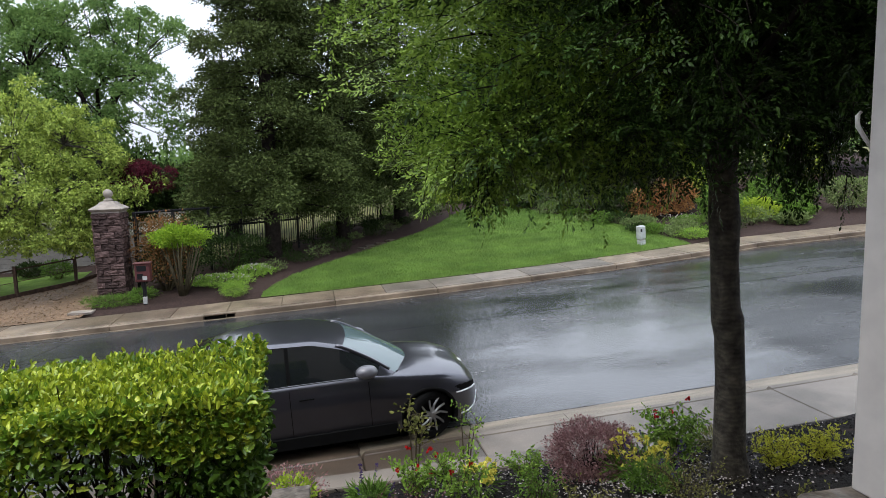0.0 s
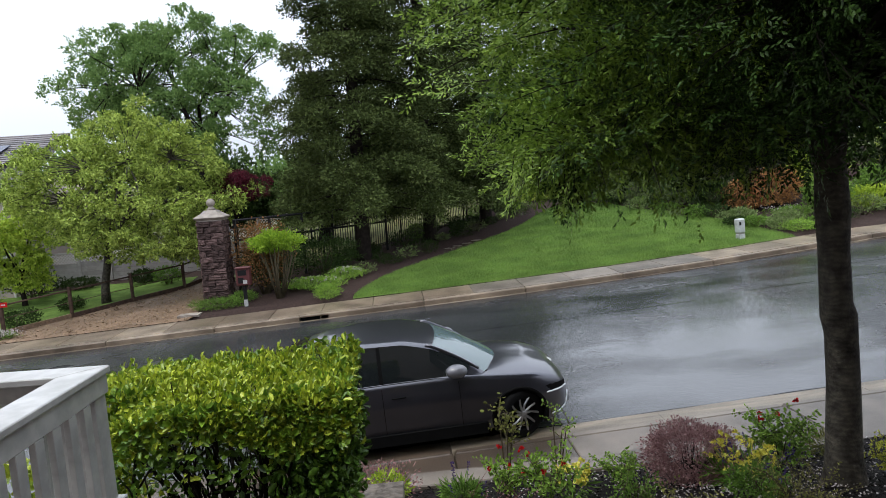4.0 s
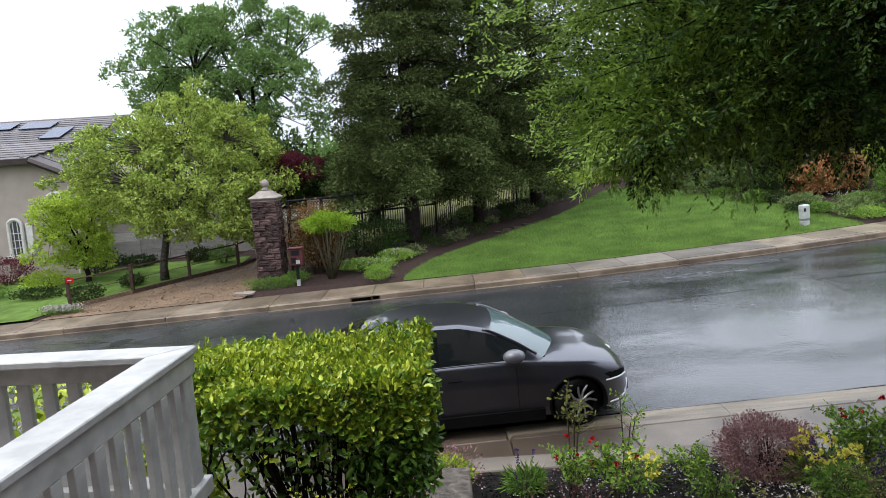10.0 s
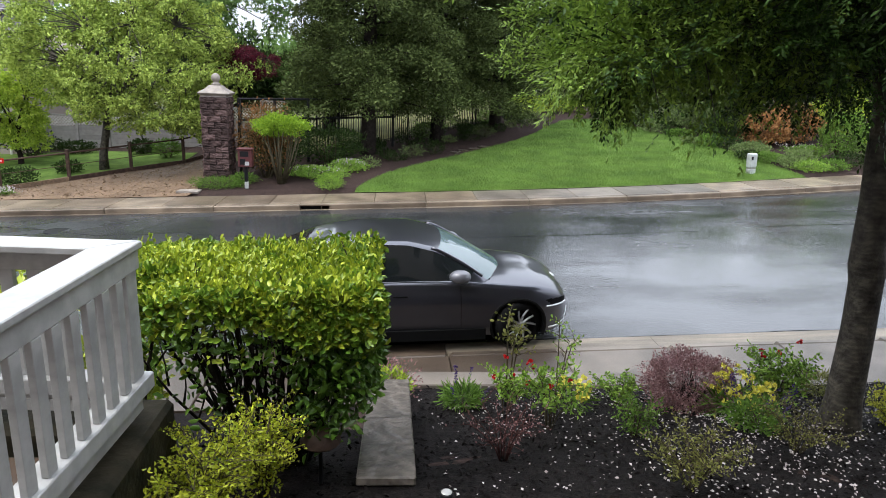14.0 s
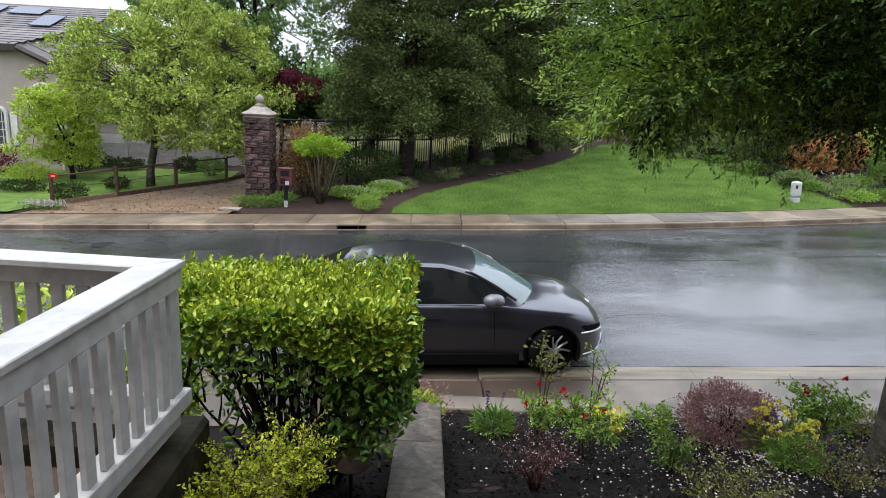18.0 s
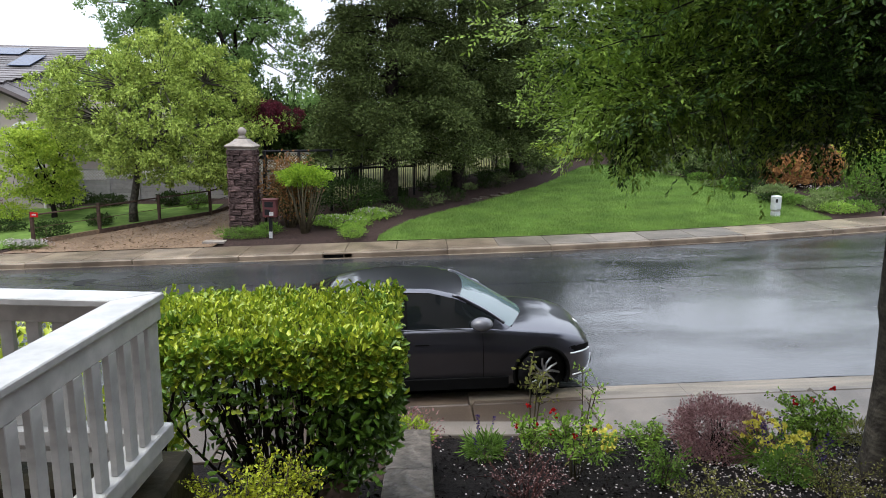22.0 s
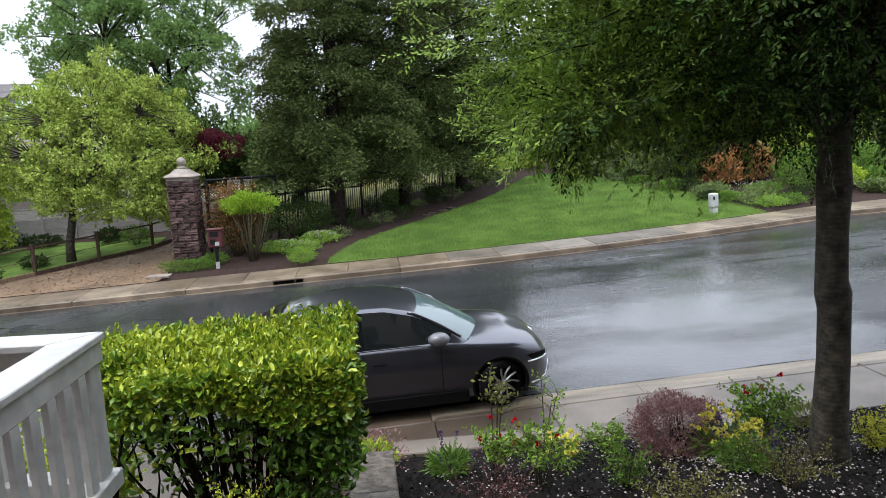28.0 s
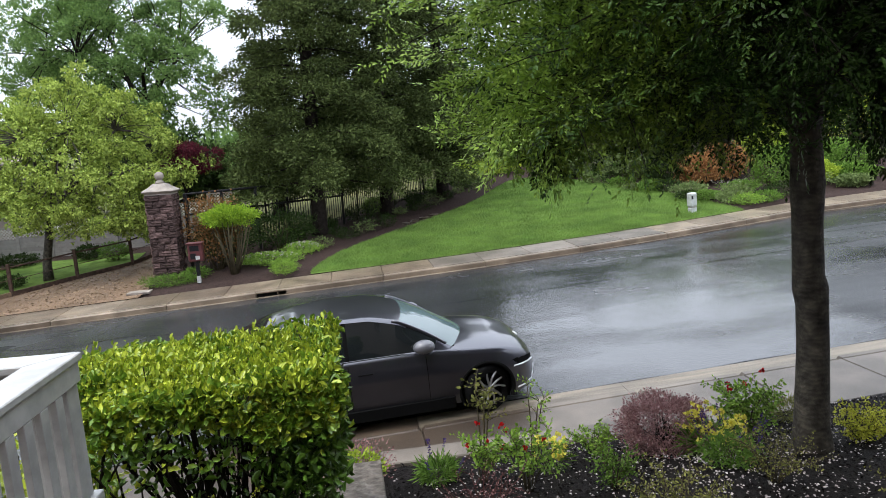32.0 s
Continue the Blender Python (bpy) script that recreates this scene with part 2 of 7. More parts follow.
M["tan_tile"] = mat("tan_slate_tile", (0.16, 0.12, 0.095), 0.13, col2=(0.075, 0.05, 0.035), scale=2.4, bump=0.2, bscale=9, objrand=0.2, spec=0.7, dark=0.3, dscale=3)
M["plinth"] = mat("dark_mossy_stone", (0.045, 0.037, 0.024), 0.7, col2=(0.01, 0.011, 0.007), scale=7, bump=0.6, bscale=20, spec=0.08)
M["brick"] = mat("rough_purple_brown_block", (0.145, 0.094, 0.086), 0.8, col2=(0.068, 0.045, 0.041), scale=9, bump=0.8, bscale=14, objrand=0.6, dark=0.5, dscale=6, spec=0.12)
M["mortar"] = mat("dark_mortar", (0.045, 0.03, 0.029), 0.9, scale=20, spec=0.06)
M["cap_stone"] = mat("weathered_cast_stone", (0.3, 0.26, 0.22), 0.7, col2=(0.18, 0.155, 0.13), scale=5, bump=0.3, bscale=30)
M["iron"] = mat("black_iron", (0.012, 0.012, 0.013), 0.45, scale=8, spec=0.2)
M["dark_wood"] = mat("dark_stained_timber", (0.09, 0.055, 0.04), 0.65, col2=(0.04, 0.026, 0.02), scale=9, bump=0.3, bscale=30, spec=0.15)
M["fence_wood"] = mat("weathered_grey_timber", (0.3, 0.28, 0.26), 0.7, col2=(0.2, 0.185, 0.17), scale=5, bump=0.2, bscale=25, objrand=0.3)
M["stucco"] = mat("beige_stucco", (0.36, 0.3, 0.26), 0.85, col2=(0.31, 0.26, 0.225), scale=2, bump=0.3, bscale=50)
M["roof_tile"] = mat("grey_brown_roof_tile", (0.13, 0.115, 0.115), 0.5, col2=(0.06, 0.054, 0.054), scale=4, objrand=0.5, spec=0.35)
M["fascia"] = mat("dark_brown_fascia", (0.05, 0.038, 0.034), 0.6, scale=5, spec=0.2)
M["trim"] = mat("cream_trim", (0.62, 0.6, 0.55), 0.55, scale=6)
M["solar"] = mat("solar_cell_glass", (0.05, 0.065, 0.11), 0.2, col2=(0.035, 0.045, 0.08), scale=3, spec=0.2)
M["bark"] = mat("grey_brown_bark", (0.125, 0.11, 0.085), 0.65, col2=(0.034, 0.029, 0.024), scale=11, bump=0.6, bscale=34, dark=0.4, dscale=8, spec=0.15)
M["bark_dark"] = mat("dark_wet_bark", (0.032, 0.025, 0.021), 0.8, col2=(0.011, 0.009, 0.008), scale=7, bump=0.8, bscale=18, spec=0.06)
M["red_twig"] = mat("red_brown_twig", (0.11, 0.045, 0.04), 0.6, col2=(0.04, 0.016, 0.015), scale=9, spec=0.12)
M["pale_lens"] = mat("pale_lens", (0.4, 0.4, 0.38), 0.15, scale=6)
M["twig"] = mat("grey_green_twig", (0.1, 0.085, 0.05), 0.7, col2=(0.05, 0.04, 0.026), scale=9, spec=0.1)


def leafmat(name, c, c2, rough=0.45, trans=0.3, spec=0.5):
    return mat(name, c, rough, col2=c2, scale=0.9, island=0.7, trans=trans, spec=spec * 0.12)


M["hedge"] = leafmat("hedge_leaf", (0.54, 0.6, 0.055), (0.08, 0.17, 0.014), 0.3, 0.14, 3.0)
# one tree's leaf in two tones, its shade and western light put in
M["oak_shaded"] = leafmat("shaded_evergreen_leaf", (0.052, 0.105, 0.02), (0.006, 0.014, 0.003), 0.38, 0.06, 0.9)
M["oak_lit"] = leafmat("lit_evergreen_leaf", (0.34, 0.5, 0.085), (0.06, 0.12, 0.016), 0.36, 0.16, 1.4)
M["conifer"] = leafmat("conifer_needle", (0.12, 0.155, 0.046), (0.018, 0.03, 0.009), 0.6, 0.05)
M["pear"] = leafmat("spring_leaf", (0.52, 0.63, 0.14), (0.075, 0.13, 0.02), 0.5, 0.16)
M["maple"] = leafmat("broad_leaf", (0.24, 0.36, 0.11), (0.07, 0.14, 0.04), 0.5, 0.35)
M["pear_lime"] = leafmat("pale_lime_leaf", (0.55, 0.66, 0.1), (0.16, 0.26, 0.03), 0.5, 0.25)
M["purple"] = leafmat("purple_leaf", (0.16, 0.028, 0.046), (0.05, 0.011, 0.018), 0.5, 0.3)
M["plum"] = leafmat("plum_leaf", (0.42, 0.26, 0.25), (0.17, 0.08, 0.085), 0.5, 0.3)
M["lime"] = leafmat("lime_leaf", (0.42, 0.52, 0.06), (0.13, 0.22, 0.02), 0.5, 0.25)
M["clipped"] = leafmat("clipped_shrub_leaf", (0.34, 0.5, 0.05), (0.085, 0.17, 0.016), 0.45, 0.25)
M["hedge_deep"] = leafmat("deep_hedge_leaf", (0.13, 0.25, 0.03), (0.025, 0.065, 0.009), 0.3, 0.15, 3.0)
M["hedge_darker"] = leafmat("darker_hedge_leaf", (0.22, 0.36, 0.035), (0.05, 0.115, 0.012), 0.3, 0.2, 3.0)
M["green"] = leafmat("shrub_leaf", (0.18, 0.31, 0.055), (0.05, 0.1, 0.018), 0.45, 0.3)
M["dark_green"] = leafmat("dark_shrub_leaf", (0.05, 0.085, 0.022), (0.01, 0.02, 0.006), 0.45, 0.3)
M["rose"] = leafmat("rose_leaf", (0.32, 0.5, 0.08), (0.09, 0.18, 0.025), 0.4, 0.3, 1.0)
M["violet_petal"] = leafmat("violet_petal", (0.1, 0.065, 0.2), (0.04, 0.028, 0.09), 0.5, 0.25)
M["sage"] = leafmat("sage_leaf", (0.23, 0.3, 0.11), (0.06, 0.09, 0.03), 0.6, 0.25)
M["orange"] = leafmat("orange_leaf", (0.5, 0.27, 0.1), (0.11, 0.05, 0.026), 0.4, 0.2)
M["russet"] = leafmat("russet_leaf", (0.32, 0.15, 0.06), (0.05, 0.05, 0.02), 0.5, 0.2)
M["privet"] = leafmat("golden_privet_leaf", (0.68, 0.7, 0.06), (0.27, 0.36, 0.028), 0.35, 0.25, 2.0)
M["gold"] = leafmat("golden_leaf", (0.78, 0.76, 0.12), (0.42, 0.46, 0.05), 0.45, 0.3)
M["olive"] = leafmat("olive_leaf", (0.28, 0.29, 0.08), (0.07, 0.08, 0.025), 0.5, 0.3)
M["yellow_petal"] = leafmat("yellow_petal", (0.85, 0.8, 0.2), (0.62, 0.56, 0.07), 0.5, 0.3)
M["red_petal"] = leafmat("red_petal", (0.55, 0.018, 0.018), (0.33, 0.008, 0.012), 0.45, 0.25)
M["litter"] = mat("drive_litter", (0.36, 0.27, 0.18), 0.6, col2=(0.1, 0.065, 0.042), scale=2, island=0.8, spec=0.15)
M["white_petal"] = mat("white_petal", (0.55, 0.5, 0.48), 0.6, col2=(0.22, 0.19, 0.18), scale=3, island=0.6)

bn, bl = M["bark"].node_tree.nodes, M["bark"].node_tree.links
b_w = bn.new("ShaderNodeTexWave")
b_w.bands_direction = "Z"
b_w.inputs["Scale"].default_value, b_w.inputs["Distortion"].default_value, b_w.inputs["Detail"].default_value = 8, 9, 6
b_tc = bn.new("ShaderNodeTexCoord")
bl.new(b_tc.outputs["Object"], b_w.inputs["Vector"])
b_src = bn["Principled BSDF"].inputs["Base Color"].links[0].from_socket
b_m = bn.new("ShaderNodeMix")
b_m.data_type, b_m.blend_type = "RGBA", "MULTIPLY"
b_m.inputs["Factor"].default_value = 0.25
bl.new(b_src, b_m.inputs[6])
bl.new(b_w.outputs["Color"], b_m.inputs[7])
bl.new(b_m.outputs[2], bn["Principled BSDF"].inputs["Base Color"])

# veined, rippled face of the wall's cap stones
sn, sl_ = M["stone_cap"].node_tree.nodes, M["stone_cap"].node_tree.links
s_w = sn.new("ShaderNodeTexWave")
s_w.inputs["Scale"].default_value, s_w.inputs["Distortion"].default_value, s_w.inputs["Detail"].default_value, s_w.inputs["Detail Scale"].default_value = 1.6, 9, 4, 2.2
s_tc = sn.new("ShaderNodeTexCoord")
sl_.new(s_tc.outputs["Object"], s_w.inputs["Vector"])
s_src = sn["Principled BSDF"].inputs["Base Color"].links[0].from_socket
s_m = sn.new("ShaderNodeMix")
s_m.data_type, s_m.blend_type = "RGBA", "MULTIPLY"
s_m.inputs["Factor"].default_value = 0.22
sl_.new(s_src, s_m.inputs[6])
sl_.new(s_w.outputs["Color"], s_m.inputs[7])
sl_.new(s_m.outputs[2], sn["Principled BSDF"].inputs["Base Color"])
s_b = sn.new("ShaderNodeBump")
s_b.inputs["Strength"].default_value, s_b.inputs["Distance"].default_value = 0.6, 0.02
sl_.new(s_w.outputs["Fac"], s_b.inputs["Height"])
sl_.new(s_b.outputs["Normal"], sn["Principled BSDF"].inputs["Normal"])

# wet asphalt: dark, glossy, with a rippled film of water in broad patches
M["silt"] = mat("silty_wet_gutter", (0.29, 0.24, 0.175), 0.35, col2=(0.14, 0.118, 0.092), scale=1.2, bump=0.15, bscale=60, dark=0.45, dscale=2.2, spec=0.3)
for nd in [n_ for n_ in M["silt"].node_tree.nodes if n_.type == "TEX_NOISE"]:
    lk = nd.inputs["Vector"].links[0]
    mp = M["silt"].node_tree.nodes.new("ShaderNodeMapping")
    mp.inputs["Scale"].default_value = (0.35, 3.5, 1)
    M["silt"].node_tree.links.new(lk.from_socket, mp.inputs["Vector"])
    M["silt"].node_tree.links.new(mp.outputs["Vector"], nd.inputs["Vector"])
M["asphalt"] = mat("wet_asphalt", (0.045, 0.047, 0.05), 0.2, col2=(0.028, 0.03, 0.032), scale=0.5, dark=0.4, dscale=0.35)
an, al = M["asphalt"].node_tree.nodes, M["asphalt"].node_tree.links
a_tc = an.new("ShaderNodeTexCoord")
a_map = an.new("ShaderNodeMapping")
a_map.inputs["Scale"].default_value = (0.35, 0.8, 1)
a_n = an.new("ShaderNodeTexNoise")
a_n.inputs["Scale"].default_value, a_n.inputs["Detail"].default_value = 0.8, 7
a_r = an.new("ShaderNodeMapRange")
a_r.inputs[1].default_value, a_r.inputs[2].default_value, a_r.inputs[3].default_value, a_r.inputs[4].default_value = 0.38, 0.64, 0.07, 0.34
al.new(a_tc.outputs["Object"], a_map.inputs["Vector"])
al.new(a_map.outputs["Vector"], a_n.inputs["Vector"])
al.new(a_n.outputs["Fac"], a_r.inputs[0])
a_xyz = an.new("ShaderNodeSeparateXYZ")
al.new(a_tc.outputs["Object"], a_xyz.inputs[0])
a_edge = an.new("ShaderNodeMath")
a_edge.operation = "MULTIPLY_ADD"
a_edge.inputs[1].default_value = 2.4
al.new(a_n.outputs["Fac"], a_edge.inputs[0])
al.new(a_xyz.outputs["X"], a_edge.inputs[2])
a_new = an.new("ShaderNodeMapRange")
a_new.inputs[1].default_value, a_new.inputs[2].default_value, a_new.inputs[3].default_value, a_new.inputs[4].default_value = 9.9, 10.5, 0.0, 1.0
al.new(a_edge.outputs[0], a_new.inputs[0])
a_rough = an.new("ShaderNodeMath")
a_rough.operation = "MULTIPLY_ADD"
a_rough.inputs[1].default_value = 0.03
al.new(a_new.outputs[0], a_rough.inputs[0])
al.new(a_r.outputs[0], a_rough.inputs[2])
al.new(a_rough.outputs[0], an["Principled BSDF"].inputs["Roughness"])
a_b = an.new("ShaderNodeTexNoise")
a_b.inputs["Scale"].default_value, a_b.inputs["Detail"].default_value = 17, 10
al.new(a_tc.outputs["Object"], a_b.inputs["Vector"])
a_bp = an.new("ShaderNodeBump")
a_bp.inputs["Strength"].default_value, a_bp.inputs["Distance"].default_value = 0.26, 0.012
a_w = an.new("ShaderNodeTexNoise")
a_w.inputs["Scale"].default_value, a_w.inputs["Detail"].default_value = 7, 5
al.new(a_map.outputs["Vector"], a_w.inputs["Vector"])
a_sum = an.new("ShaderNodeMath")
a_sum.operation = "ADD"
al.new(a_b.outputs["Fac"], a_sum.inputs[0])
a_half = an.new("ShaderNodeMath")
a_half.operation = "MULTIPLY"
a_half.inputs[1].default_value = 0.55
al.new(a_w.outputs["Fac"], a_half.inputs[0])
al.new(a_half.outputs[0], a_sum.inputs[1])
a_st = an.new("ShaderNodeMapRange")
a_st.inputs[1].default_value, a_st.inputs[2].default_value, a_st.inputs[3].default_value, a_st.inputs[4].default_value = 0.38, 0.64, 0.3, 0.85
al.new(a_n.outputs["Fac"], a_st.inputs[0])
al.new(a_st.outputs[0], a_bp.inputs["Strength"])
a_sp = an.new("ShaderNodeMapRange")
a_sp.inputs[3].default_value, a_sp.inputs[4].default_value = 0.5, 0.14
al.new(a_new.outputs[0], a_sp.inputs[0])
al.new(a_sp.outputs[0], an["Principled BSDF"].inputs["Specular IOR Level"])
a_ct = an.new("ShaderNodeMapRange")
a_ct.inputs[1].default_value, a_ct.inputs[2].default_value, a_ct.inputs[3].default_value, a_ct.inputs[4].default_value = 0.4, 0.6, 0.28, 0.03
al.new(a_n.outputs["Fac"], a_ct.inputs[0])
a_dry = an.new("ShaderNodeMath")
a_dry.operation = "MULTIPLY_ADD"
a_dry.use_clamp = True
a_dry.inputs[1].default_value = -0.28
al.new(a_new.outputs[0], a_dry.inputs[0])
al.new(a_ct.outputs[0], a_dry.inputs[2])
al.new(a_dry.outputs[0], an["Principled BSDF"].inputs["Coat Weight"])
an["Principled BSDF"].inputs["Coat Roughness"].default_value = 0.11
al.new(a_sum.outputs[0], a_bp.inputs["Height"])
al.new(a_bp.outputs["Normal"], an["Principled BSDF"].inputs["Normal"])


# ---- the lie of the land ----
SLOPE = 0.05  # the street climbs to the east


def step(a, b, v):
    q = min(1.0, max(0.0, (v - a) / (b - a)))
    return q * q * (3 - 2 * q)


def far_edge(x):
    return 18.75 + 0.0085 * max(0.0, x - 2) ** 2


def far_z(x, y):
    """Ground beyond the far pavement."""
    b = far_edge(min(x, 16)) + 1.75
    k = step(-9, -5, x)
    d = max(0.0, y - b)
    z = SLOPE * max(-40, min(40, x)) + 0.16 + (0.03 + 0.055 * k) * min(d, 22) + 0.02 * max(0.0, d - 22)
    z += 0.045 * step(9, 20, x) * min(max(0.0, y - 27), 25)
    return z


def bed_z(x, y):
    """The planted slope below the porch."""
    z = 2.0 - 0.325 * (y - 2.5)
    if y > 6.2:
        q = step(6.2, 7.15, y)
        z = (2.0 - 0.325 * 3.7) * (1 - q) + (SLOPE * x + 0.15) * q
    if x < 0.1:
        q = step(4.4, 5.6, y) * step(0.1, -0.4, x)
        z = z * (1 - q) + (SLOPE * x + 0.12) * q
    return min(z, 2.02)


def ground_z(x, y):
    if y < 7.15:
        return bed_z(x, y) - 0.02
    if y < far_edge(min(x, 16)) + 1.7:
        return SLOPE * max(-40, min(40, x)) - 0.35
    return far_z(x, y)


def spaced(a, b, fine_a, fine_b, fine, coarse):
    out, v = [], a
    while v < b:
        out.append(v)
        v += fine if fine_a <= v < fine_b else coarse
    return out + [b]


xs = [-900, -400, -200, -120, -80, -60] + spaced(-50, 45, -20, 20, 0.5, 3) + [60, 90, 150, 300, 900]
ys = [-600, -200, -60, -20, -8] + spaced(-4, 45, 1.5, 36, 0.45, 1.5) + [50, 60, 75, 100, 150, 250, 500, 1200]
ground = part("ground", grid_mesh("ground", xs, ys, ground_z), M["mulch_far"], kind="structure", smooth=True)
tagged(ground, "brown bark-covered garden ground reaching to the horizon", "ground", kind="structure")

# ---- road ----
road_me = grid_mesh("road", [-400, -150, -60] + spaced(-30, 30, -30, 30, 0.5, 1) + [60, 150, 400], [9.0 + k * 0.5 for k in range(19)] + [18.35, 18.75],
                    lambda x, y: SLOPE * max(-60, min(60, x)) + (0.035 if 10 < y < 17 else 0.0))
for v in road_me.vertices:
    if v.co.y > 13:
        v.co.y = 13 + (v.co.y - 13) * (far_edge(min(v.co.x, 16)) - 13) / 5.75
    v.co.z = SLOPE * max(-60, min(60, v.co.x)) + 0.05 * (1 - ((v.co.y - 13.9) / 4.9) ** 2)
road = part("road", road_me, M["asphalt"], smooth=True)
tagged(road, "wet dark asphalt street reflecting the pale sky", "road", kind="structure")


M["tar"] = mat("wet_tar_seam", (0.02, 0.02, 0.021), 0.08, scale=3)
for pts in ([(-11.1, 17.65), (-9.0, 17.0), (-7.07, 16.1), (-5.2, 16.2), (-2, 15.1), (1.9, 15.0), (5.4, 15.04), (7.5, 15.1)], [(-30, 9.055), (0, 9.055), (6, 9.06), (30, 9.055)], [(-5.8, 18.4), (-5.9, 17.8), (-6.3, 16.3)], [(5.8, 18.6), (7.4, 18.45), (9.05, 18.15), (9.2, 16.75), (9.05, 15.4), (8.94, 13.8)], [(9.06, 15.42), (11.5, 15.45), (16, 15.5)], [(10.3, 17.03), (12.6, 17.0), (18, 17.1)]):
    bm = bmesh.new()
    fine = []
    for (xa, ya), (xb, yb) in zip(pts, pts[1:]):
        n = max(2, int(math.hypot(xb - xa, yb - ya) / 0.4))
        fine += [(xa + (xb - xa) * i / n, ya + (yb - ya) * i / n) for i in range(n)]
    fine.append(pts[-1])
    rows_ = []
    for i, (x, y) in enumerate(fine):
        xa, ya = fine[max(0, i - 1)]
        xb, yb = fine[min(len(fine) - 1, i + 1)]
        L_ = math.hypot(xb - xa, yb - ya)
        w = (0.014 if pts[0][0] != 5.8 else 0.006) + 0.008 * noise.noise((x, y, 5))
        o = (0.03 if pts[0][0] != 5.8 else 0.3) * noise.noise((x * 0.9, y * 0.9, 1))
        nx, ny = -(yb - ya) / L_, (xb - xa) / L_
        rows_.append([bm.verts.new((x + nx * (o + s_ * w), y + ny * (o + s_ * w), SLOPE * x + 0.05 * (1 - ((y - 13.9) / 4.9) ** 2) + 0.006)) for s_ in (-1, 1)])
    for a, b in zip(rows_, rows_[1:]):
        bm.faces.new((a[0], a[1], b[1], b[0]))
    part("tar_seam", bm, M["tar"], road)


cover_ = part("manhole_cover", lathe(bmesh.new(), [(0.31, 0.0), (0.31, 0.012), (0.285, 0.012), (0.28, 0.006), (0.02, 0.006)], sides=36), M["iron"], road, "round iron manhole cover")
cover_.location = (-8.32, 16.7, SLOPE * -8.32 + 0.05 * (1 - (2.8 / 4.9) ** 2))


def skew(x0, x1, y0, y1, top, thick, bevel=0.012, ef=None):
    """A slab between x0 and x1 that follows the climb of the street."""
    bm = bmesh.new()
    f = ef or (lambda x: 0)
    vs = []
    for x in (x0, x1):
        for y in (y0, y1):
            for z in (top - thick, top):
                vs.append(bm.verts.new((x, y + f(x), SLOPE * x + z)))
    for q in ((0, 1, 3, 2), (4, 6, 7, 5), (0, 4, 5, 1), (2, 3, 7, 6), (1, 5, 7, 3), (0, 2, 6, 4)):
        bm.faces.new([vs[k] for k in q])
    if bevel:
        bmesh.ops.bevel(bm, geom=bm.edges[:], offset=bevel, segments=1, affect="EDGES")
    return bm


def fe(x):
    return far_edge(min(x, 16))


pave_far = thing("pavement_far", label="wet tan concrete pavement with tooled joints", category="pavement", kind="structure")
kerb_far = thing("kerb_far", label="wet concrete kerb and gutter along the lawn", category="kerb", kind="structure")
pave_near = thing("pavement_near", label="wet concrete pavement beside the planted bed", category="pavement", kind="structure")
kerb_near = thing("kerb_near", label="low rolled concrete kerb and gutter beside the parked car", category="kerb", kind="structure")
J0 = 1.03  # a joint of the far kerb
for k in range(-14, 14):
    x = J0 + 1.524 * k
    part("slab", skew(x + 0.006, x + 1.518, 0.33, 1.75, 0.16, 0.2, ef=fe), M["concrete"] if not 1 <= k <= 5 else M["concrete_light"], pave_far)
for k in range(-8, 8):
    x = J0 + 3.048 * k
    if k == -2:
        part("kerbstone", skew(x + 0.005, -2.62, 0.12, 0.325, 0.15, 0.3, 0.02, fe), M["concrete"], kerb_far)
        part("kerbstone", skew(-1.76, x + 3.043, 0.12, 0.325, 0.15, 0.3, 0.02, fe), M["concrete"], kerb_far)
        part("drain_lintel", skew(-2.62, -1.76, 0.10, 0.325, 0.155, 0.045, 0.01, fe), M["concrete"], kerb_far)
        # black plate at the back stands for the dark inside the drain
        part("drain_opening", skew(-2.60, -1.78, 0.28, 0.32, 0.105, 0.2, 0, fe), M["iron"], kerb_far, "dark storm drain opening")
    else:
        part("kerbstone", skew(x + 0.005, x + 3.043, 0.12, 0.325, 0.15, 0.3, 0.02, fe), M["concrete"], kerb_far)
    part("gutter", skew(x + 0.003, x + 3.045, -0.02, 0.117, 0.012, 0.2, 0, fe), M["concrete"], kerb_far)
for k in range(-12, 13):
    x = 0.9 + 1.524 * k
    part("slab", skew(x + 0.006, x + 1.518, 7.1, 8.28, 0.15, 0.2), M["concrete_light" if k > 0 else "concrete_brown"], pave_near)
for k in range(-6, 7):
    x = 0.9 + 3.048 * k
    for q in (0.0, 1.524):
        part("kerbstone", skew(x + q + 0.005, x + q + 1.519, 8.285, 8.46, 0.14, 0.3, 0.045), M["concrete_light" if x + q > 2.4 else "concrete_brown"], kerb_near)
    part("gutter", skew(x + 0.003, x + 3.045, 8.463, 9.02, 0.012, 0.2, 0), M["silt" if k >= 0 else "concrete_brown"], kerb_near)

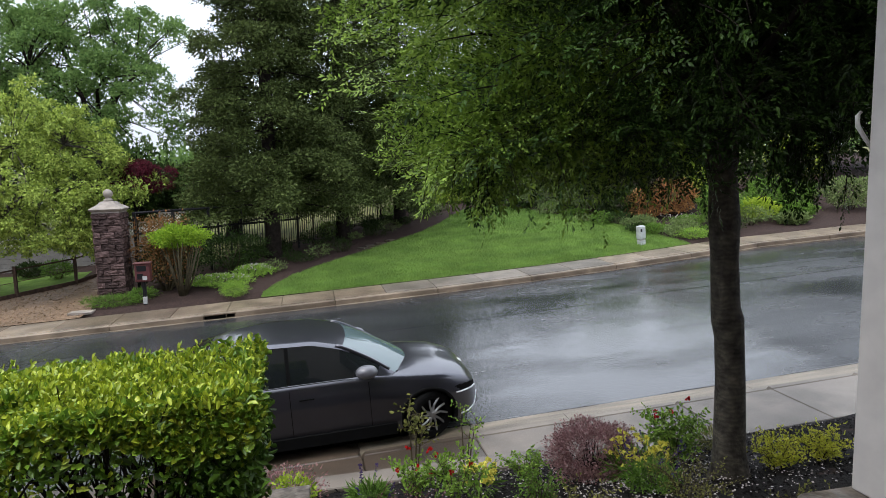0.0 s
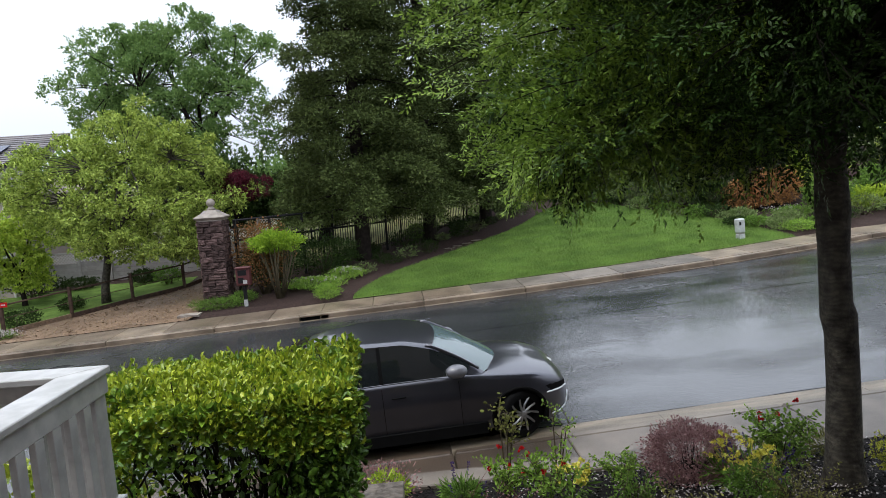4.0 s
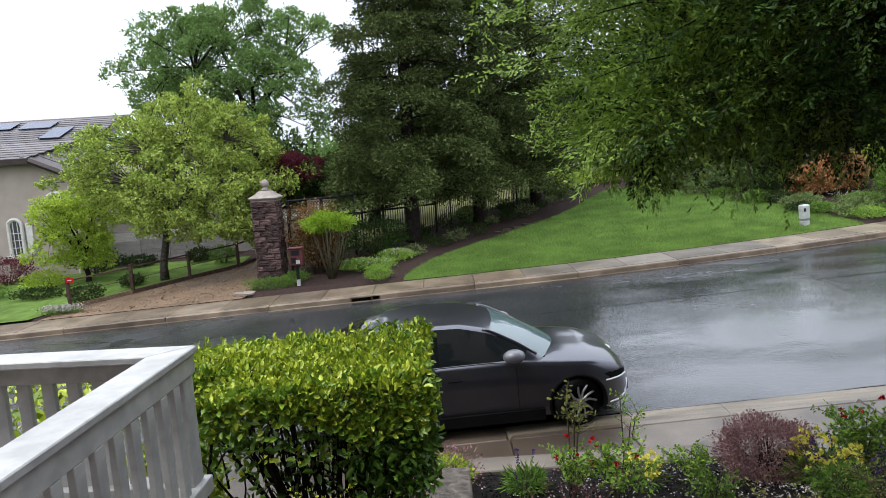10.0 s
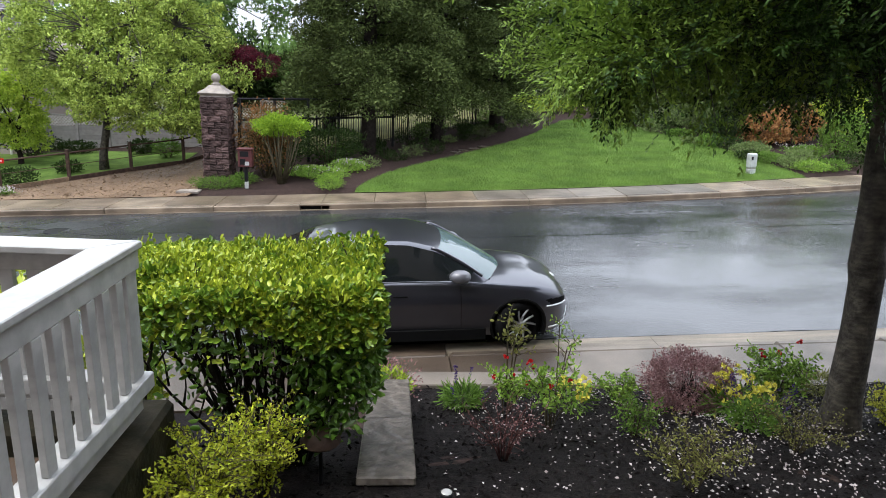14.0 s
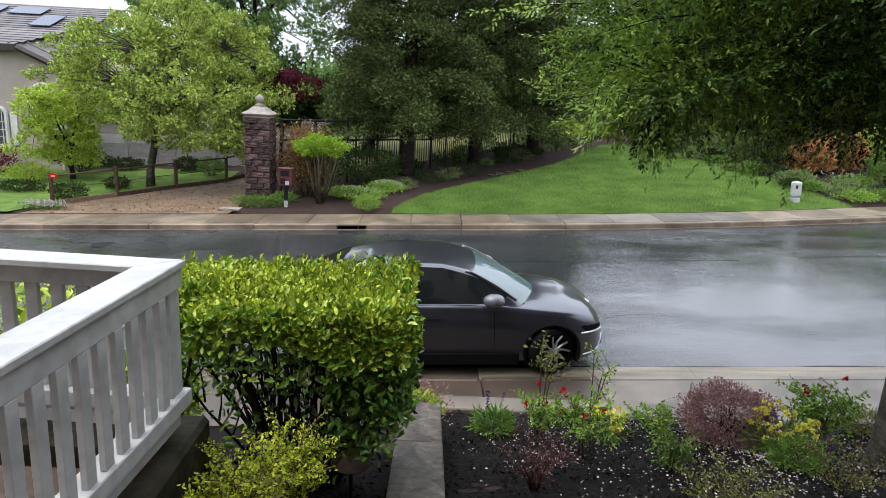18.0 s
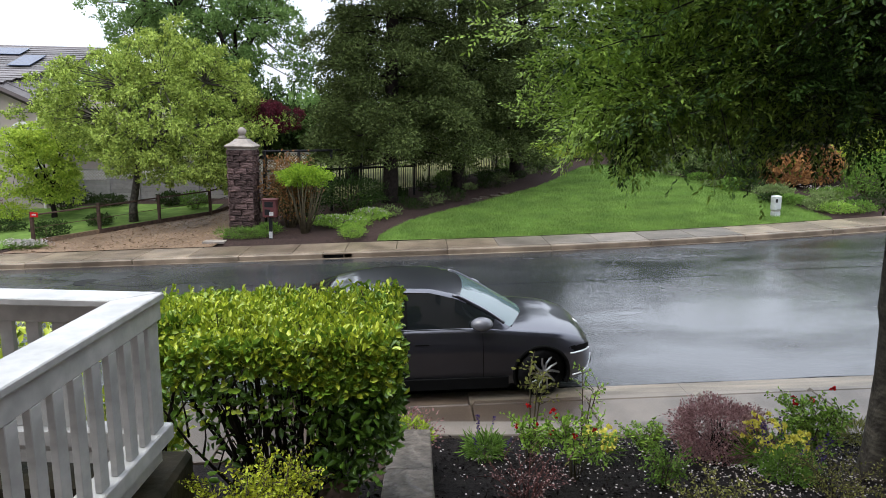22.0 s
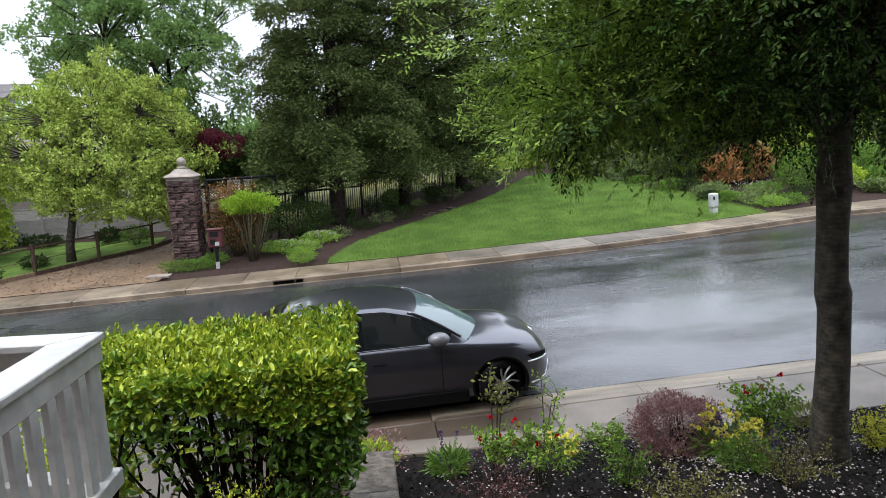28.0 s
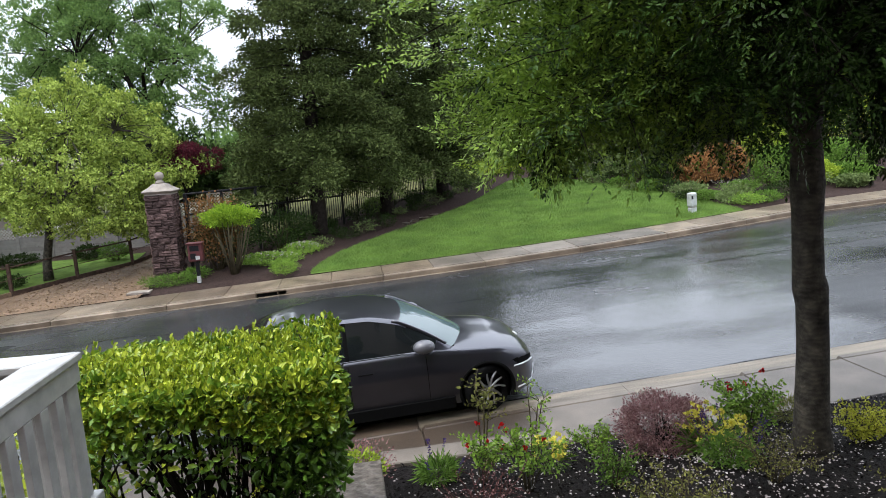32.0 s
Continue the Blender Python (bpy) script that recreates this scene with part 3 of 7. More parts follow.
# ---- lawn and driveway ----
def region(name, poly, zf, stepsize, lift):
    """A sheet inside a polygon, on the land."""
    bm = bmesh.new()
    bm.faces.new([bm.verts.new((x, y, 0)) for x, y in poly])
    x0, x1 = min(p[0] for p in poly), max(p[0] for p in poly)
    y0, y1 = min(p[1] for p in poly), max(p[1] for p in poly)
    for a, b, no in ((x0, x1, (1, 0, 0)), (y0, y1, (0, 1, 0))):
        v = a + stepsize
        while v < b:
            bmesh.ops.bisect_plane(bm, geom=bm.verts[:] + bm.edges[:] + bm.faces[:], plane_co=(v * no[0], v * no[1], 0), plane_no=no)
            v += stepsize
    for v in bm.verts:
        v.co.z = zf(v.co.x, v.co.y) + lift
    return bm


def inside(poly, x, y):
    r = np.zeros(len(x), bool)
    for (xa, ya), (xb, yb) in zip(poly, poly[1:] + poly[:1]):
        if ya != yb:
            r ^= ((ya > y) != (yb > y)) & (x < (xb - xa) * (y - ya) / (yb - ya) + xa)
    return r


LAWN = [(-1.16, 20.56), (1.0, 20.49), (4.2, 20.52), (8, 20.78), (11, 21.16), (14.4, 21.78), (14.32, 22.6), (14.22, 24.0), (14.05, 25.7), (13.7, 27.3), (13.1, 28.7), (12.4, 30.2), (11.75, 32.1), (10.8, 34.2), (9.8, 34.65),
        (8.7, 34.1), (7.6, 32.4), (6.6, 30.6), (5.25, 28.6), (3.87, 27.2), (2.65, 25.95), (1.4, 24.75), (0.4, 23.75), (-0.3, 22.9), (-0.9, 21.7), (-1.12, 21.1)]
lawn = part("lawn", region("lawn", LAWN, far_z, 0.6, 0.014), M["turf"], smooth=True)
tagged(lawn, "mown bright green lawn sloping down to the pavement", "lawn", kind="structure")
gx, gy = RNG.uniform(-1.3, 14.5, 250000), 20.5 + 14 * RNG.random(250000) ** 1.25
k = inside(LAWN, gx, gy)
gx, gy = gx[k], gy[k]
gz = np.array([far_z(a, b) for a, b in zip(gx, gy)]) + 0.03
grass = part("lawn_grass", blades("lawn_grass", gx, gy, gz, 0.06, 0.006), M["blade"], kind="stuff")
tagged(grass, "short bright green grass blades of the lawn", "grass", kind="stuff")
LAWN2 = [(-30, 20.7), (-13.4, 20.7), (-12.7, 22.0), (-11.3, 23.6), (-9.9, 25.3), (-8.4, 26.7), (-8.6, 29.5), (-13, 30.5), (-30, 29)]
lawn2 = part("lawn_neighbour", region("lawn2", LAWN2, far_z, 1.0, 0.03), M["turf"], smooth=True)
tagged(lawn2, "neighbour's lawn behind the low timber fence", "lawn", kind="structure")
DRIVE = [(-12.9, 20.46), (-6.3, 20.46), (-6.2, 21.2), (-6.45, 22.3), (-6.4, 24), (-7.2, 30), (-8.1, 30), (-8.2, 26.6), (-9.7, 25.15), (-11.1, 23.4), (-12.4, 21.9)]
drive = part("driveway", region("driveway", DRIVE, far_z, 0.7, 0.02), M["gravel"], smooth=True)
tagged(drive, "tan gravel drive littered with fallen leaves", "driveway", kind="structure")
meadow = part("meadow", grid_mesh("meadow", [-850, -300, -120, -60] + [-45 + 5 * k for k in range(19)] + [60, 120, 300, 850], [41, 43, 46, 52, 60, 80, 120, 200, 400, 1100], lambda x, y: far_z(x, y) + 0.04), M["earth"], smooth=True)
tagged(meadow, "pale green meadow beyond the fences", "meadow", kind="structure")


FIELD = [(-6.2, 25.6), (-4.9, 25.35), (-2.75, 27.0), (0.4, 29.8), (3.8, 33.2), (7.3, 37.6), (7.6, 41.2), (-7, 41.2), (-7, 32.2)]
field = part("field", region("field", FIELD, far_z, 1.0, 0.03), M["earth"], smooth=True)
tagged(field, "pale grassy field behind the iron fence", "field", kind="structure")


# ---- plants ----
def limbs(rng, base, height, r0, count, spread, first, rise=0.5, lean=(0, 0)):
    """Trunk line and limbs; returns the lines with their radii and the limbs' points."""
    base = Vector(base)
    n = 7
    tr = [base + Vector((lean[0] * k / n + rng.uniform(-1, 1) * 0.05 * r0 * 4, lean[1] * k / n + rng.uniform(-1, 1) * 0.2 * r0, height * k / n)) for k in range(n + 1)]
    tr[0] = base
    lines = [(tr, [r0 * (1.25 if k == 0 else 1) * (1 - 0.8 * k / n) for k in range(n + 1)])]
    tips = []
    for c in range(count):
        q = first + (1 - first) * (c + rng.random()) / count
        i = min(int(q * n), n - 1)
        p = tr[i].lerp(tr[i + 1], q * n - i)
        a = c * 2.4 + rng.uniform(-0.5, 0.5)
        ln = spread * (1.15 - 0.65 * q) * rng.uniform(0.75, 1.15)
        pts = [p]
        for s in range(1, 5):
            f = s / 4
            pts.append(p + Vector((math.cos(a) * ln * f, math.sin(a) * ln * f, ln * (rise * f - 0.25 * rise * f * f))) + Vector([rng.uniform(-1, 1) * 0.06 * ln for _ in range(3)]))
        rr = r0 * (1 - 0.75 * q) * 0.45
        lines.append((pts, [rr * (1 - 0.2 * s) + 0.004 for s in range(5)]))
        tips += pts[2:]
        for s in (2, 3, 4):
            b = a + rng.uniform(-1.2, 1.2)
            l2 = ln * rng.uniform(0.25, 0.45)
            e = pts[s] + Vector((math.cos(b) * l2, math.sin(b) * l2, l2 * rng.uniform(0.0, 0.8)))
            lines.append(([pts[s], pts[s].lerp(e, 0.5) + Vector((0, 0, 0.04 * l2)), e], [rr * 0.4, rr * 0.28, rr * 0.12 + 0.002]))
            tips += [pts[s].lerp(e, 0.6), e]
    return lines, tips


def tree(name, base, height, r0, count, spread, first, leaf, bark, n, size, puff, label, category="tree", seed=1, rise=0.5, lean=(0, 0), droop=0.0, width=0.45, tops=True, inner=0.24, sub=9, skirt=0.0):
    rng = random.Random(seed)
    t = thing(name, *base, label=label, category=category)
    lines, tips = limbs(rng, (0, 0, 0), height, r0, count, spread, first, rise, lean)
    bm = bmesh.new()
    tube(bm, *lines[0], sides=12)
    part("trunk", bm, bark, t, smooth=True)
    fine = bmesh.new()
    for p, r in lines[1:]:
        if len(p) == 5 and name != "distant_tree":
            part("limb", tube(bmesh.new(), p, r, sides=6), bark, t, smooth=True)
        else:
            tube(fine, p, r, sides=5)
    part("branchwork", fine, bark, t, kind="stuff")
    tp = np.array([tuple(p) for p in tips] + ([tuple(lines[0][0][-1])] if tops else []))
    if skirt:
        # outer twigs hang lower than the limbs that carry them
        low = tp[np.hypot(tp[:, 0], tp[:, 1]) > 0.3 * spread]
        low = low - np.array([0, 0, 1.0]) * skirt * RNG.random((len(low), 1))
        tp = np.concatenate([tp, low[low[:, 2] > 0.9]])
    # small sprays inside each puff, so that the outline is uneven
    k = RNG.integers(0, sub, n)
    off = RNG.normal(size=(len(tp), sub, 3)) * puff * 0.75
    idx = RNG.integers(0, len(tp), n)
    c = tp[idx] + off[idx, k] + RNG.normal(size=(n, 3)) * puff * inner
    ax = unit(off[idx, k] + RNG.normal(size=(n, 3)) * puff * 0.6) + np.array([0, 0, -droop])
    part("crown", leaf_mesh("crown", c, ax, size, width), leaf, t, kind="stuff")
    return t


def clumped_tree(name, base, fork, r0, ctr, rad, count, puff, n, size, leaf, bark, label, seed, width=0.5, droop=0.2, inner=0.2, ragged=0.15, hang=0.0, spur=1):
    """A trunk that forks into limbs, each ending in rounded clumps of leaves, hollow and dark between."""
    rng = random.Random(seed)
    gen = np.random.default_rng(seed)
    t = thing(name, *base, label=label, category="tree")
    ctr, rad = np.array(ctr), np.array(rad)
    cl = []
    for _ in range(count * 40):
        d = unit(gen.normal(size=3))
        p = ctr + d * rad * (0.35 + 0.65 * gen.random() ** 0.5) * (1 + ragged * (math.sin(3 * d[0] + seed) * math.cos(4 * d[2] + 2 * d[1]) - 0.4 + 0.5 * gen.random()))
        p[2] -= hang * max(0.0, (abs(d[0]) + abs(d[1])) / 1.41) ** 2 * max(0.0, 0.6 - d[2])
        if all(np.linalg.norm((p - o) * [1, 1, 1.25]) > puff * 0.95 for o in cl):
            cl.append(p)
        if len(cl) == count:
            break
    cl = np.array(cl)
    top = Vector((ctr[0] * 0.25, 0, fork))
    tube_b = tube(bmesh.new(), [(0, 0, -0.15), (0.02, 0, fork * 0.3), (top.x * 0.6, 0.02, fork * 0.7), top], [r0 * 1.3, r0, r0 * 0.9, r0 * 0.85], sides=12)
    part("trunk", tube_b, bark, t, smooth=True)
    fine = bmesh.new()
    heads = []
    for k in range(9):
        a = k * 2.4 + rng.uniform(-0.3, 0.3)
        e = Vector(ctr) + Vector((math.cos(a) * rad[0] * 0.5, math.sin(a) * rad[1] * 0.5, rng.uniform(-0.3, 0.5) * rad[2]))
        pts = [top, top.lerp(e, 0.35) + Vector((0, 0, 0.14 * rad[2])), top.lerp(e, 0.7) + Vector((rng.uniform(-0.2, 0.2), 0, 0.14 * rad[2])), e]
        part("limb", tube(bmesh.new(), pts, [r0 * 0.55, r0 * 0.42, r0 * 0.3, r0 * 0.16], sides=7), bark, t, smooth=True)
        heads += pts[1:]
    for p in cl:
        p = Vector(p)
        hd = min(heads, key=lambda v: (v - p).length)
        m = hd.lerp(p, 0.5) + Vector((rng.uniform(-0.15, 0.15), rng.uniform(-0.15, 0.15), 0.1))
        tube(fine, [hd, m, p], [r0 * 0.15, r0 * 0.1, r0 * 0.05], sides=5, cap=False)
        for _ in range(4):
            e = p + Vector((rng.uniform(-1, 1), rng.uniform(-1, 1), rng.uniform(-0.6, 0.9))) * puff * 0.8
            tube(fine, [p, p.lerp(e, 0.5) + Vector((0, 0, 0.04)), e], [r0 * 0.06, r0 * 0.045, 0.006], sides=4, cap=False)
    part("branchwork", fine, bark, t, kind="stuff")
    n = n // spur
    idx = gen.integers(0, len(cl), n)
    out = unit((cl - ctr) / rad)[idx]
    d = unit(gen.normal(size=(n, 3)) + 0.5 * out + np.array([0, 0, 0.45]))
    rr = np.where(gen.random(n) < inner, gen.random(n), 0.72 + 0.36 * gen.random(n))
    sz = puff * (0.75 + 0.5 * gen.random(len(cl)))[idx]
    lump = 1 + 0.22 * np.sin(d[:, 0] * 7 + idx) * np.sin(d[:, 1] * 6 + 2 * idx) + 0.15 * np.sin(d[:, 2] * 9 + idx)
    c = cl[idx] + d * (rr * lump * sz)[:, None] * [1.1, 1.1, 0.85]
    # leaves sit in spurs, several to a twig's end
    c, d = np.repeat(c, spur, axis=0), np.repeat(d, spur, axis=0)
    c = c + gen.normal(size=c.shape) * size * 0.35
    ax = 0.7 * d + 0.75 * gen.normal(size=c.shape) + np.array([0, 0, -droop])
    part("crown", leaf_mesh("crown", c, ax, size, width), leaf, t, kind="stuff")
    return t


def sprayed(name, x, y, rx, ry, h, leaf, stems, twigs, per, size, label, seed=1, category="shrub", low=0.3, width=0.5, twig=None, z=None, group=""):
    """A small bush of arching stems whose side twigs carry their leaves in rows."""
    rng = random.Random(seed)
    gen = np.random.default_rng(seed + 500)
    t = thing(name, x, y, bed_z(x, y) if z is None else z, label=label, category=category, group=group)
    fine, cs, ax = bmesh.new(), [], []
    for s_ in range(stems):
        a, q = s_ * 2.4 + rng.uniform(-0.4, 0.4), rng.uniform(0.25, 1) ** 0.7
        e = Vector((math.cos(a) * rx * q, math.sin(a) * ry * q, h * rng.uniform(0.7, 1.05) * (1.08 - 0.3 * q)))
        curve_ = [Vector((e.x * f ** 1.4 + 0.015 * math.cos(a), e.y * f ** 1.4 + 0.015 * math.sin(a), e.z * (1 - (1 - f) ** 1.35) - 0.03 * (1 - f))) for f in (0, 0.3, 0.55, 0.8, 1)]
        r = 0.003 + 0.008 * h
        part("stem", tube(bmesh.new(), curve_, [r, r * 0.8, r * 0.6, r * 0.45, r * 0.25], sides=5), twig or M["twig"], t, smooth=True)
        for w_ in range(twigs):
            f = low + (1 - low) * (w_ + rng.random()) / twigs
            i = min(3, int(f * 4))
            p = curve_[i].lerp(curve_[i + 1], f * 4 - i)
            b = rng.random() * math.tau
            dv = Vector((math.cos(b) + 0.4 * math.cos(a), math.sin(b) + 0.4 * math.sin(a), rng.uniform(0.0, 1.0))).normalized()
            tl = (0.1 + 0.22 * (rx + ry) * 0.5 + 0.06 * h) * rng.uniform(0.5, 1.1)
            tube(fine, [p, p + dv * tl * 0.5 + Vector((0, 0, 0.006)), p + dv * tl], [r * 0.4, r * 0.3, 0.001], sides=3, cap=False)
            g = (np.arange(per) + gen.random(per)) / per
            sd_ = np.cross(np.array(dv), gen.normal(size=3))
            cs.append(np.array(p) + np.array(dv) * (g * tl)[:, None] + gen.normal(size=(per, 3)) * size * 0.25)
            ax.append(np.array(dv) * 0.6 + sd_ * np.where(np.arange(per) % 2, 1, -1)[:, None] * 0.9 + gen.normal(size=(per, 3)) * 0.35 + [0, 0, 0.15])
    part("twigwork", fine, twig or M["twig"], t, kind="stuff")
    part("leaves", leaf_mesh("leaves", np.concatenate(cs), np.concatenate(ax), size, width, full=True), leaf, t, kind="stuff")
    return t


def shrub(name, x, y, z, rx, ry, h, leaf, n, size, label, seed=1, category="shrub", stems=7, low=0.12, width=0.5, group="", flat=1.0, twig=None, shell=0.5):
    rng = random.Random(seed)
    t = thing(name, x, y, z, label=label, category=category, group=group)
    for s in range(stems):
        a, q = rng.random() * math.tau, rng.random() ** 0.5 * 0.8
        e = Vector((math.cos(a) * rx * q, math.sin(a) * ry * q, h * rng.uniform(0.55, 0.85)))
        m = e * 0.5 + Vector((rng.uniform(-1, 1) * 0.12 * rx, rng.uniform(-1, 1) * 0.12 * ry, 0))
        r = 0.012 + 0.012 * h if y > 10 else 0.004 + 0.008 * h
        part("stem", tube(bmesh.new(), [(e.x * 0.12, e.y * 0.12, -0.03), m, e], [r, r * 0.7, r * 0.3], sides=5), twig or M["twig"], t, smooth=True)
    d = unit(RNG.normal(size=(n, 3)))
    rad = 1 - shell * RNG.random(n) ** 1.6
    lump = 1 + 0.16 * np.sin(d[:, 0] * 5 + seed) * np.cos(d[:, 1] * 6 + 2 * seed) + 0.1 * np.sin(d[:, 2] * 9 + seed) + 0.07 * RNG.normal(size=n)
    p = d * (rad * lump)[:, None]
    zz = low * h + (h - low * h) * (0.5 + 0.5 * np.clip(p[:, 2], -1, 1.2))
    c = np.stack([p[:, 0] * rx, p[:, 1] * ry, zz], 1)
    ax = d * np.array([1, 1, 0.7]) + np.array([0, 0, 0.35]) + 0.5 * RNG.normal(size=(n, 3))
    part("leaves", leaf_mesh("leaves", c, ax, size, width), leaf, t, kind="stuff")
    return t


def hedge_leaves(x0, y0, z0, x1, y1, z1, n, skin):
    """Leaves of a clipped block: most near its faces, pointing out."""
    p = RNG.random((n, 3))
    f = RNG.integers(0, 6, n)
    lo, hi = np.array([x0, y0, z0]), np.array([x1, y1, z1])
    depth = np.abs(RNG.normal(size=n)) * skin
    nrm = np.zeros((n, 3))
    wts = np.array([0.24, 0.04, 0.42, 0.06, 0.2, 0.04])
    f = RNG.choice(6, n, p=wts)  # top, bottom, south, north, east, west
    ax = np.array([2, 2, 1, 1, 0, 0])[f]
    sg = np.array([1, -1, -1, 1, 1, -1])[f]
    c = lo + p * (hi - lo)
    i = np.arange(n)
    c[i, ax] = np.where(sg > 0, hi[ax] - depth, lo[ax] + depth)
    nrm[i, ax] = sg
    bulge = 0.05 * np.sin(c[:, 0] * 4.1) + 0.04 * np.sin(c[:, 1] * 5.3 + c[:, 0] * 2) + 0.03 * np.sin(c[:, 2] * 9)
    c += nrm * bulge[:, None]
    a = nrm * 0.45 + np.array([0, 0, 0.5]) + 0.7 * RNG.normal(size=(n, 3))
    return c, a, nrm + np.array([0, -0.1, 0.6])


# ---- porch: floor, plinth, railing, column, house wall ----
RX, RY, RZ = -0.835, 2.815, 3.176  # outer corner of the railing's top
floor = part("porch_floor", boxm(-0.72, -1.4, 1.7, 5.5, 1.98, 2.285), M["tan_tile"], label="wet tan slate porch floor", kind="structure")
tagged(floor, category="floor")
steps = thing("porch_step", label="wet tan and grey slate tiles along the porch edge", category="step", kind="structure")
part("riser", boxm(-0.27, 1.985, 1.6, 5.5, 2.36, 2.262), M["plinth"], steps)
for k in range(9):
    part("tile", boxm(-0.28 + k * 0.64, 1.99, 2.266, -0.28 + k * 0.64 + 0.635, 2.385, 2.3, 0.006), M["tan_tile"], steps)
terrace = thing("terrace_floor", label="tan flagstone terrace behind the railing", category="floor", kind="structure")
part("base", boxm(-5, -1.4, 1.5, -1.02, 2.66, 2.33), M["plinth"], terrace)
for i in range(6):
    for j in range(6):
        part("flagstone", boxm(-1.03 - 0.6 * (i + 1) + 0.006, 2.6 - 0.6 * (j + 1) + 0.006, 2.334, -1.03 - 0.6 * i, 2.6 - 0.6 * j, 2.37, 0.006), M["tan_tile"], terrace)
plinth = part("railing_plinth", boxm(-1.02, -0.6, 1.5, -0.80, 2.94, 2.44, 0.02), M["plinth"], kind="structure")
tagged(plinth, "dark mossy stone plinth under the railing", "plinth")
plinth2 = part("railing_plinth_north", boxm(-5.0, 2.67, 1.4, -1.004, 2.93, 2.436, 0.02), M["plinth"], kind="structure")
tagged(plinth2, "dark mossy stone plinth under the railing", "plinth")

rail = thing("porch_railing", RX, RY, 2.44, rz=-2.4, label="white painted timber porch railing with flat slat balusters", category="railing")
zt = RZ - 2.44
bm = bmesh.new()
# mitred cap boards, sloping a little to shed rain
for quad in ([(0, 0), (-0.14, -0.14), (-0.14, -3.4), (0, -3.4)], [(0, 0), (-4.1, 0), (-4.1, -0.14), (-0.14, -0.14)]):
    b = bmesh.new()
    lo = [b.verts.new((x, y, zt - 0.028)) for x, y in quad]
    hi = [b.verts.new((x, y, zt)) for x, y in quad]
    b.faces.new(lo[::-1])
    b.faces.new(hi)
    for k in range(4):
        b.faces.new((lo[k], lo[(k + 1) % 4], hi[(k + 1) % 4], hi[k]))
    bmesh.ops.bevel(b, geom=b.edges[:], offset=0.004, segments=1, affect="EDGES")
    part("cap_board", b, M["white_paint"], rail)
part("fascia", boxm(-0.085, -3.4, zt - 0.108, -0.012, -0.012, zt - 0.03, 0.003), M["white_paint"], rail)
part("fascia", boxm(-4.1, -0.085, zt - 0.108, -0.088, -0.012, zt - 0.031, 0.003), M["white_paint"], rail)
part("bottom_rail", boxm(-0.10, -3.4, 0.118, 0.004, 0.004, 0.185, 0.004), M["white_paint"], rail)
part("bottom_rail", boxm(-4.1, -0.10, 0.118, -0.103, 0.004, 0.185, 0.004), M["white_paint"], rail)
part("skirt", boxm(-0.09, -3.4, 0.045, -0.022, -0.055, 0.098, 0.003), M["white_paint"], rail)
part("skirt", boxm(-4.1, -0.09, 0.045, -0.093, -0.03, 0.098, 0.003), M["white_paint"], rail)
part("packer", boxm(-0.085, -3.4, 0.0985, -0.03, -0.07, 0.1175), M["white_paint"], rail)
part("packer", boxm(-4.1, -0.085, 0.0985, -0.093, -0.04, 0.1175), M["white_paint"], rail)
part("corner_post", boxm(-0.11, -0.11, 0.186, -0.022, -0.022, zt - 0.109, 0.003), M["white_paint"], rail)
for x in (-1.4, -2.8, -4.0):
    part("foot", boxm(x, -0.09, 0, x + 0.08, -0.03, 0.044), M["white_paint"], rail)
bal_mes = []
for wx_, wy_ in ((0.012, 0.025), (0.025, 0.012)):
    bal = boxm(-wx_, -wy_, 0.186, wx_, wy_, zt - 0.109, 0.002)
    bal_mes.append(bpy.data.meshes.new("baluster"))
    bal.to_mesh(bal_mes[-1])
    bal.free()
for k in range(31):
    part("baluster", bal_mes[0], M["white_paint"], rail).location = (-0.024, -0.185 - 0.1025 * k, 0)
for k in range(38):
    part("baluster", bal_mes[1], M["white_paint"], rail).location = (-0.185 - 0.1025 * k, -0.05, 0)

col = thing("porch_column", 2.72, 2.2, 2.3, label="square grey-beige porch column on a rough stone base", category="column", kind="structure")
part("base_stone", boxm(-0.40, -0.3, 0, 0.42, 0.24, 0.16, 0.025), M["stone_cap"], col)
part("shaft", boxm(-0.15, -0.12, 0.162, 0.17, 0.2, 3.0, 0.008), M["grey_paint"], col)
bm = bmesh.new()
tube(bm, [(-0.135, 0.198, 1.6), (-0.155, 0.212, 1.64), (-0.185, 0.22, 1.69), (-0.188, 0.22, 1.73), (-0.172, 0.22, 1.745)], [0.008, 0.009, 0.01, 0.009, 0.007], sides=8)
bracket = part("hook", bm, M["white_paint"], col, "pale curved metal hook", smooth=True)
# roof and house wall out of view, sized to shape the sky light
roofp = part("porch_roof", boxm(1.7, -1.4, 5.3, 9, 2.9, 5.5), M["grey_paint"], kind="structure")
tagged(roofp, "plain painted porch roof", "roof")
wall = part("wall_south", boxm(-16, -1.9, 0.5, 12, -1.402, 9.0), M["stucco"], kind="structure")
tagged(wall, "beige stucco house wall behind the porch", "wall")

# ---- planted bed below the porch ----
bed_me = grid_mesh("mulch_bed", [-4 + 0.1 * k for k in range(145)], [2.2 + 0.08 * k for k in range(62)], lambda x, y: bed_z(x, y) + 0.03 * noise.noise((x * 1.7, y * 1.7, 0)) + 0.012 * noise.noise((x * 9, y * 9, 3)))
bed = part("mulch_bed", bed_me, M["mulch"], smooth=True)
tagged(bed, "wet black bark mulch on the planted slope", "mulch", kind="structure")
n = 16000
cx, cy = RNG.uniform(-1.2, 7.5, n), RNG.uniform(2.4, 6.9, n)
cz = np.array([bed_z(a, b) for a, b in zip(cx, cy)]) + 0.012
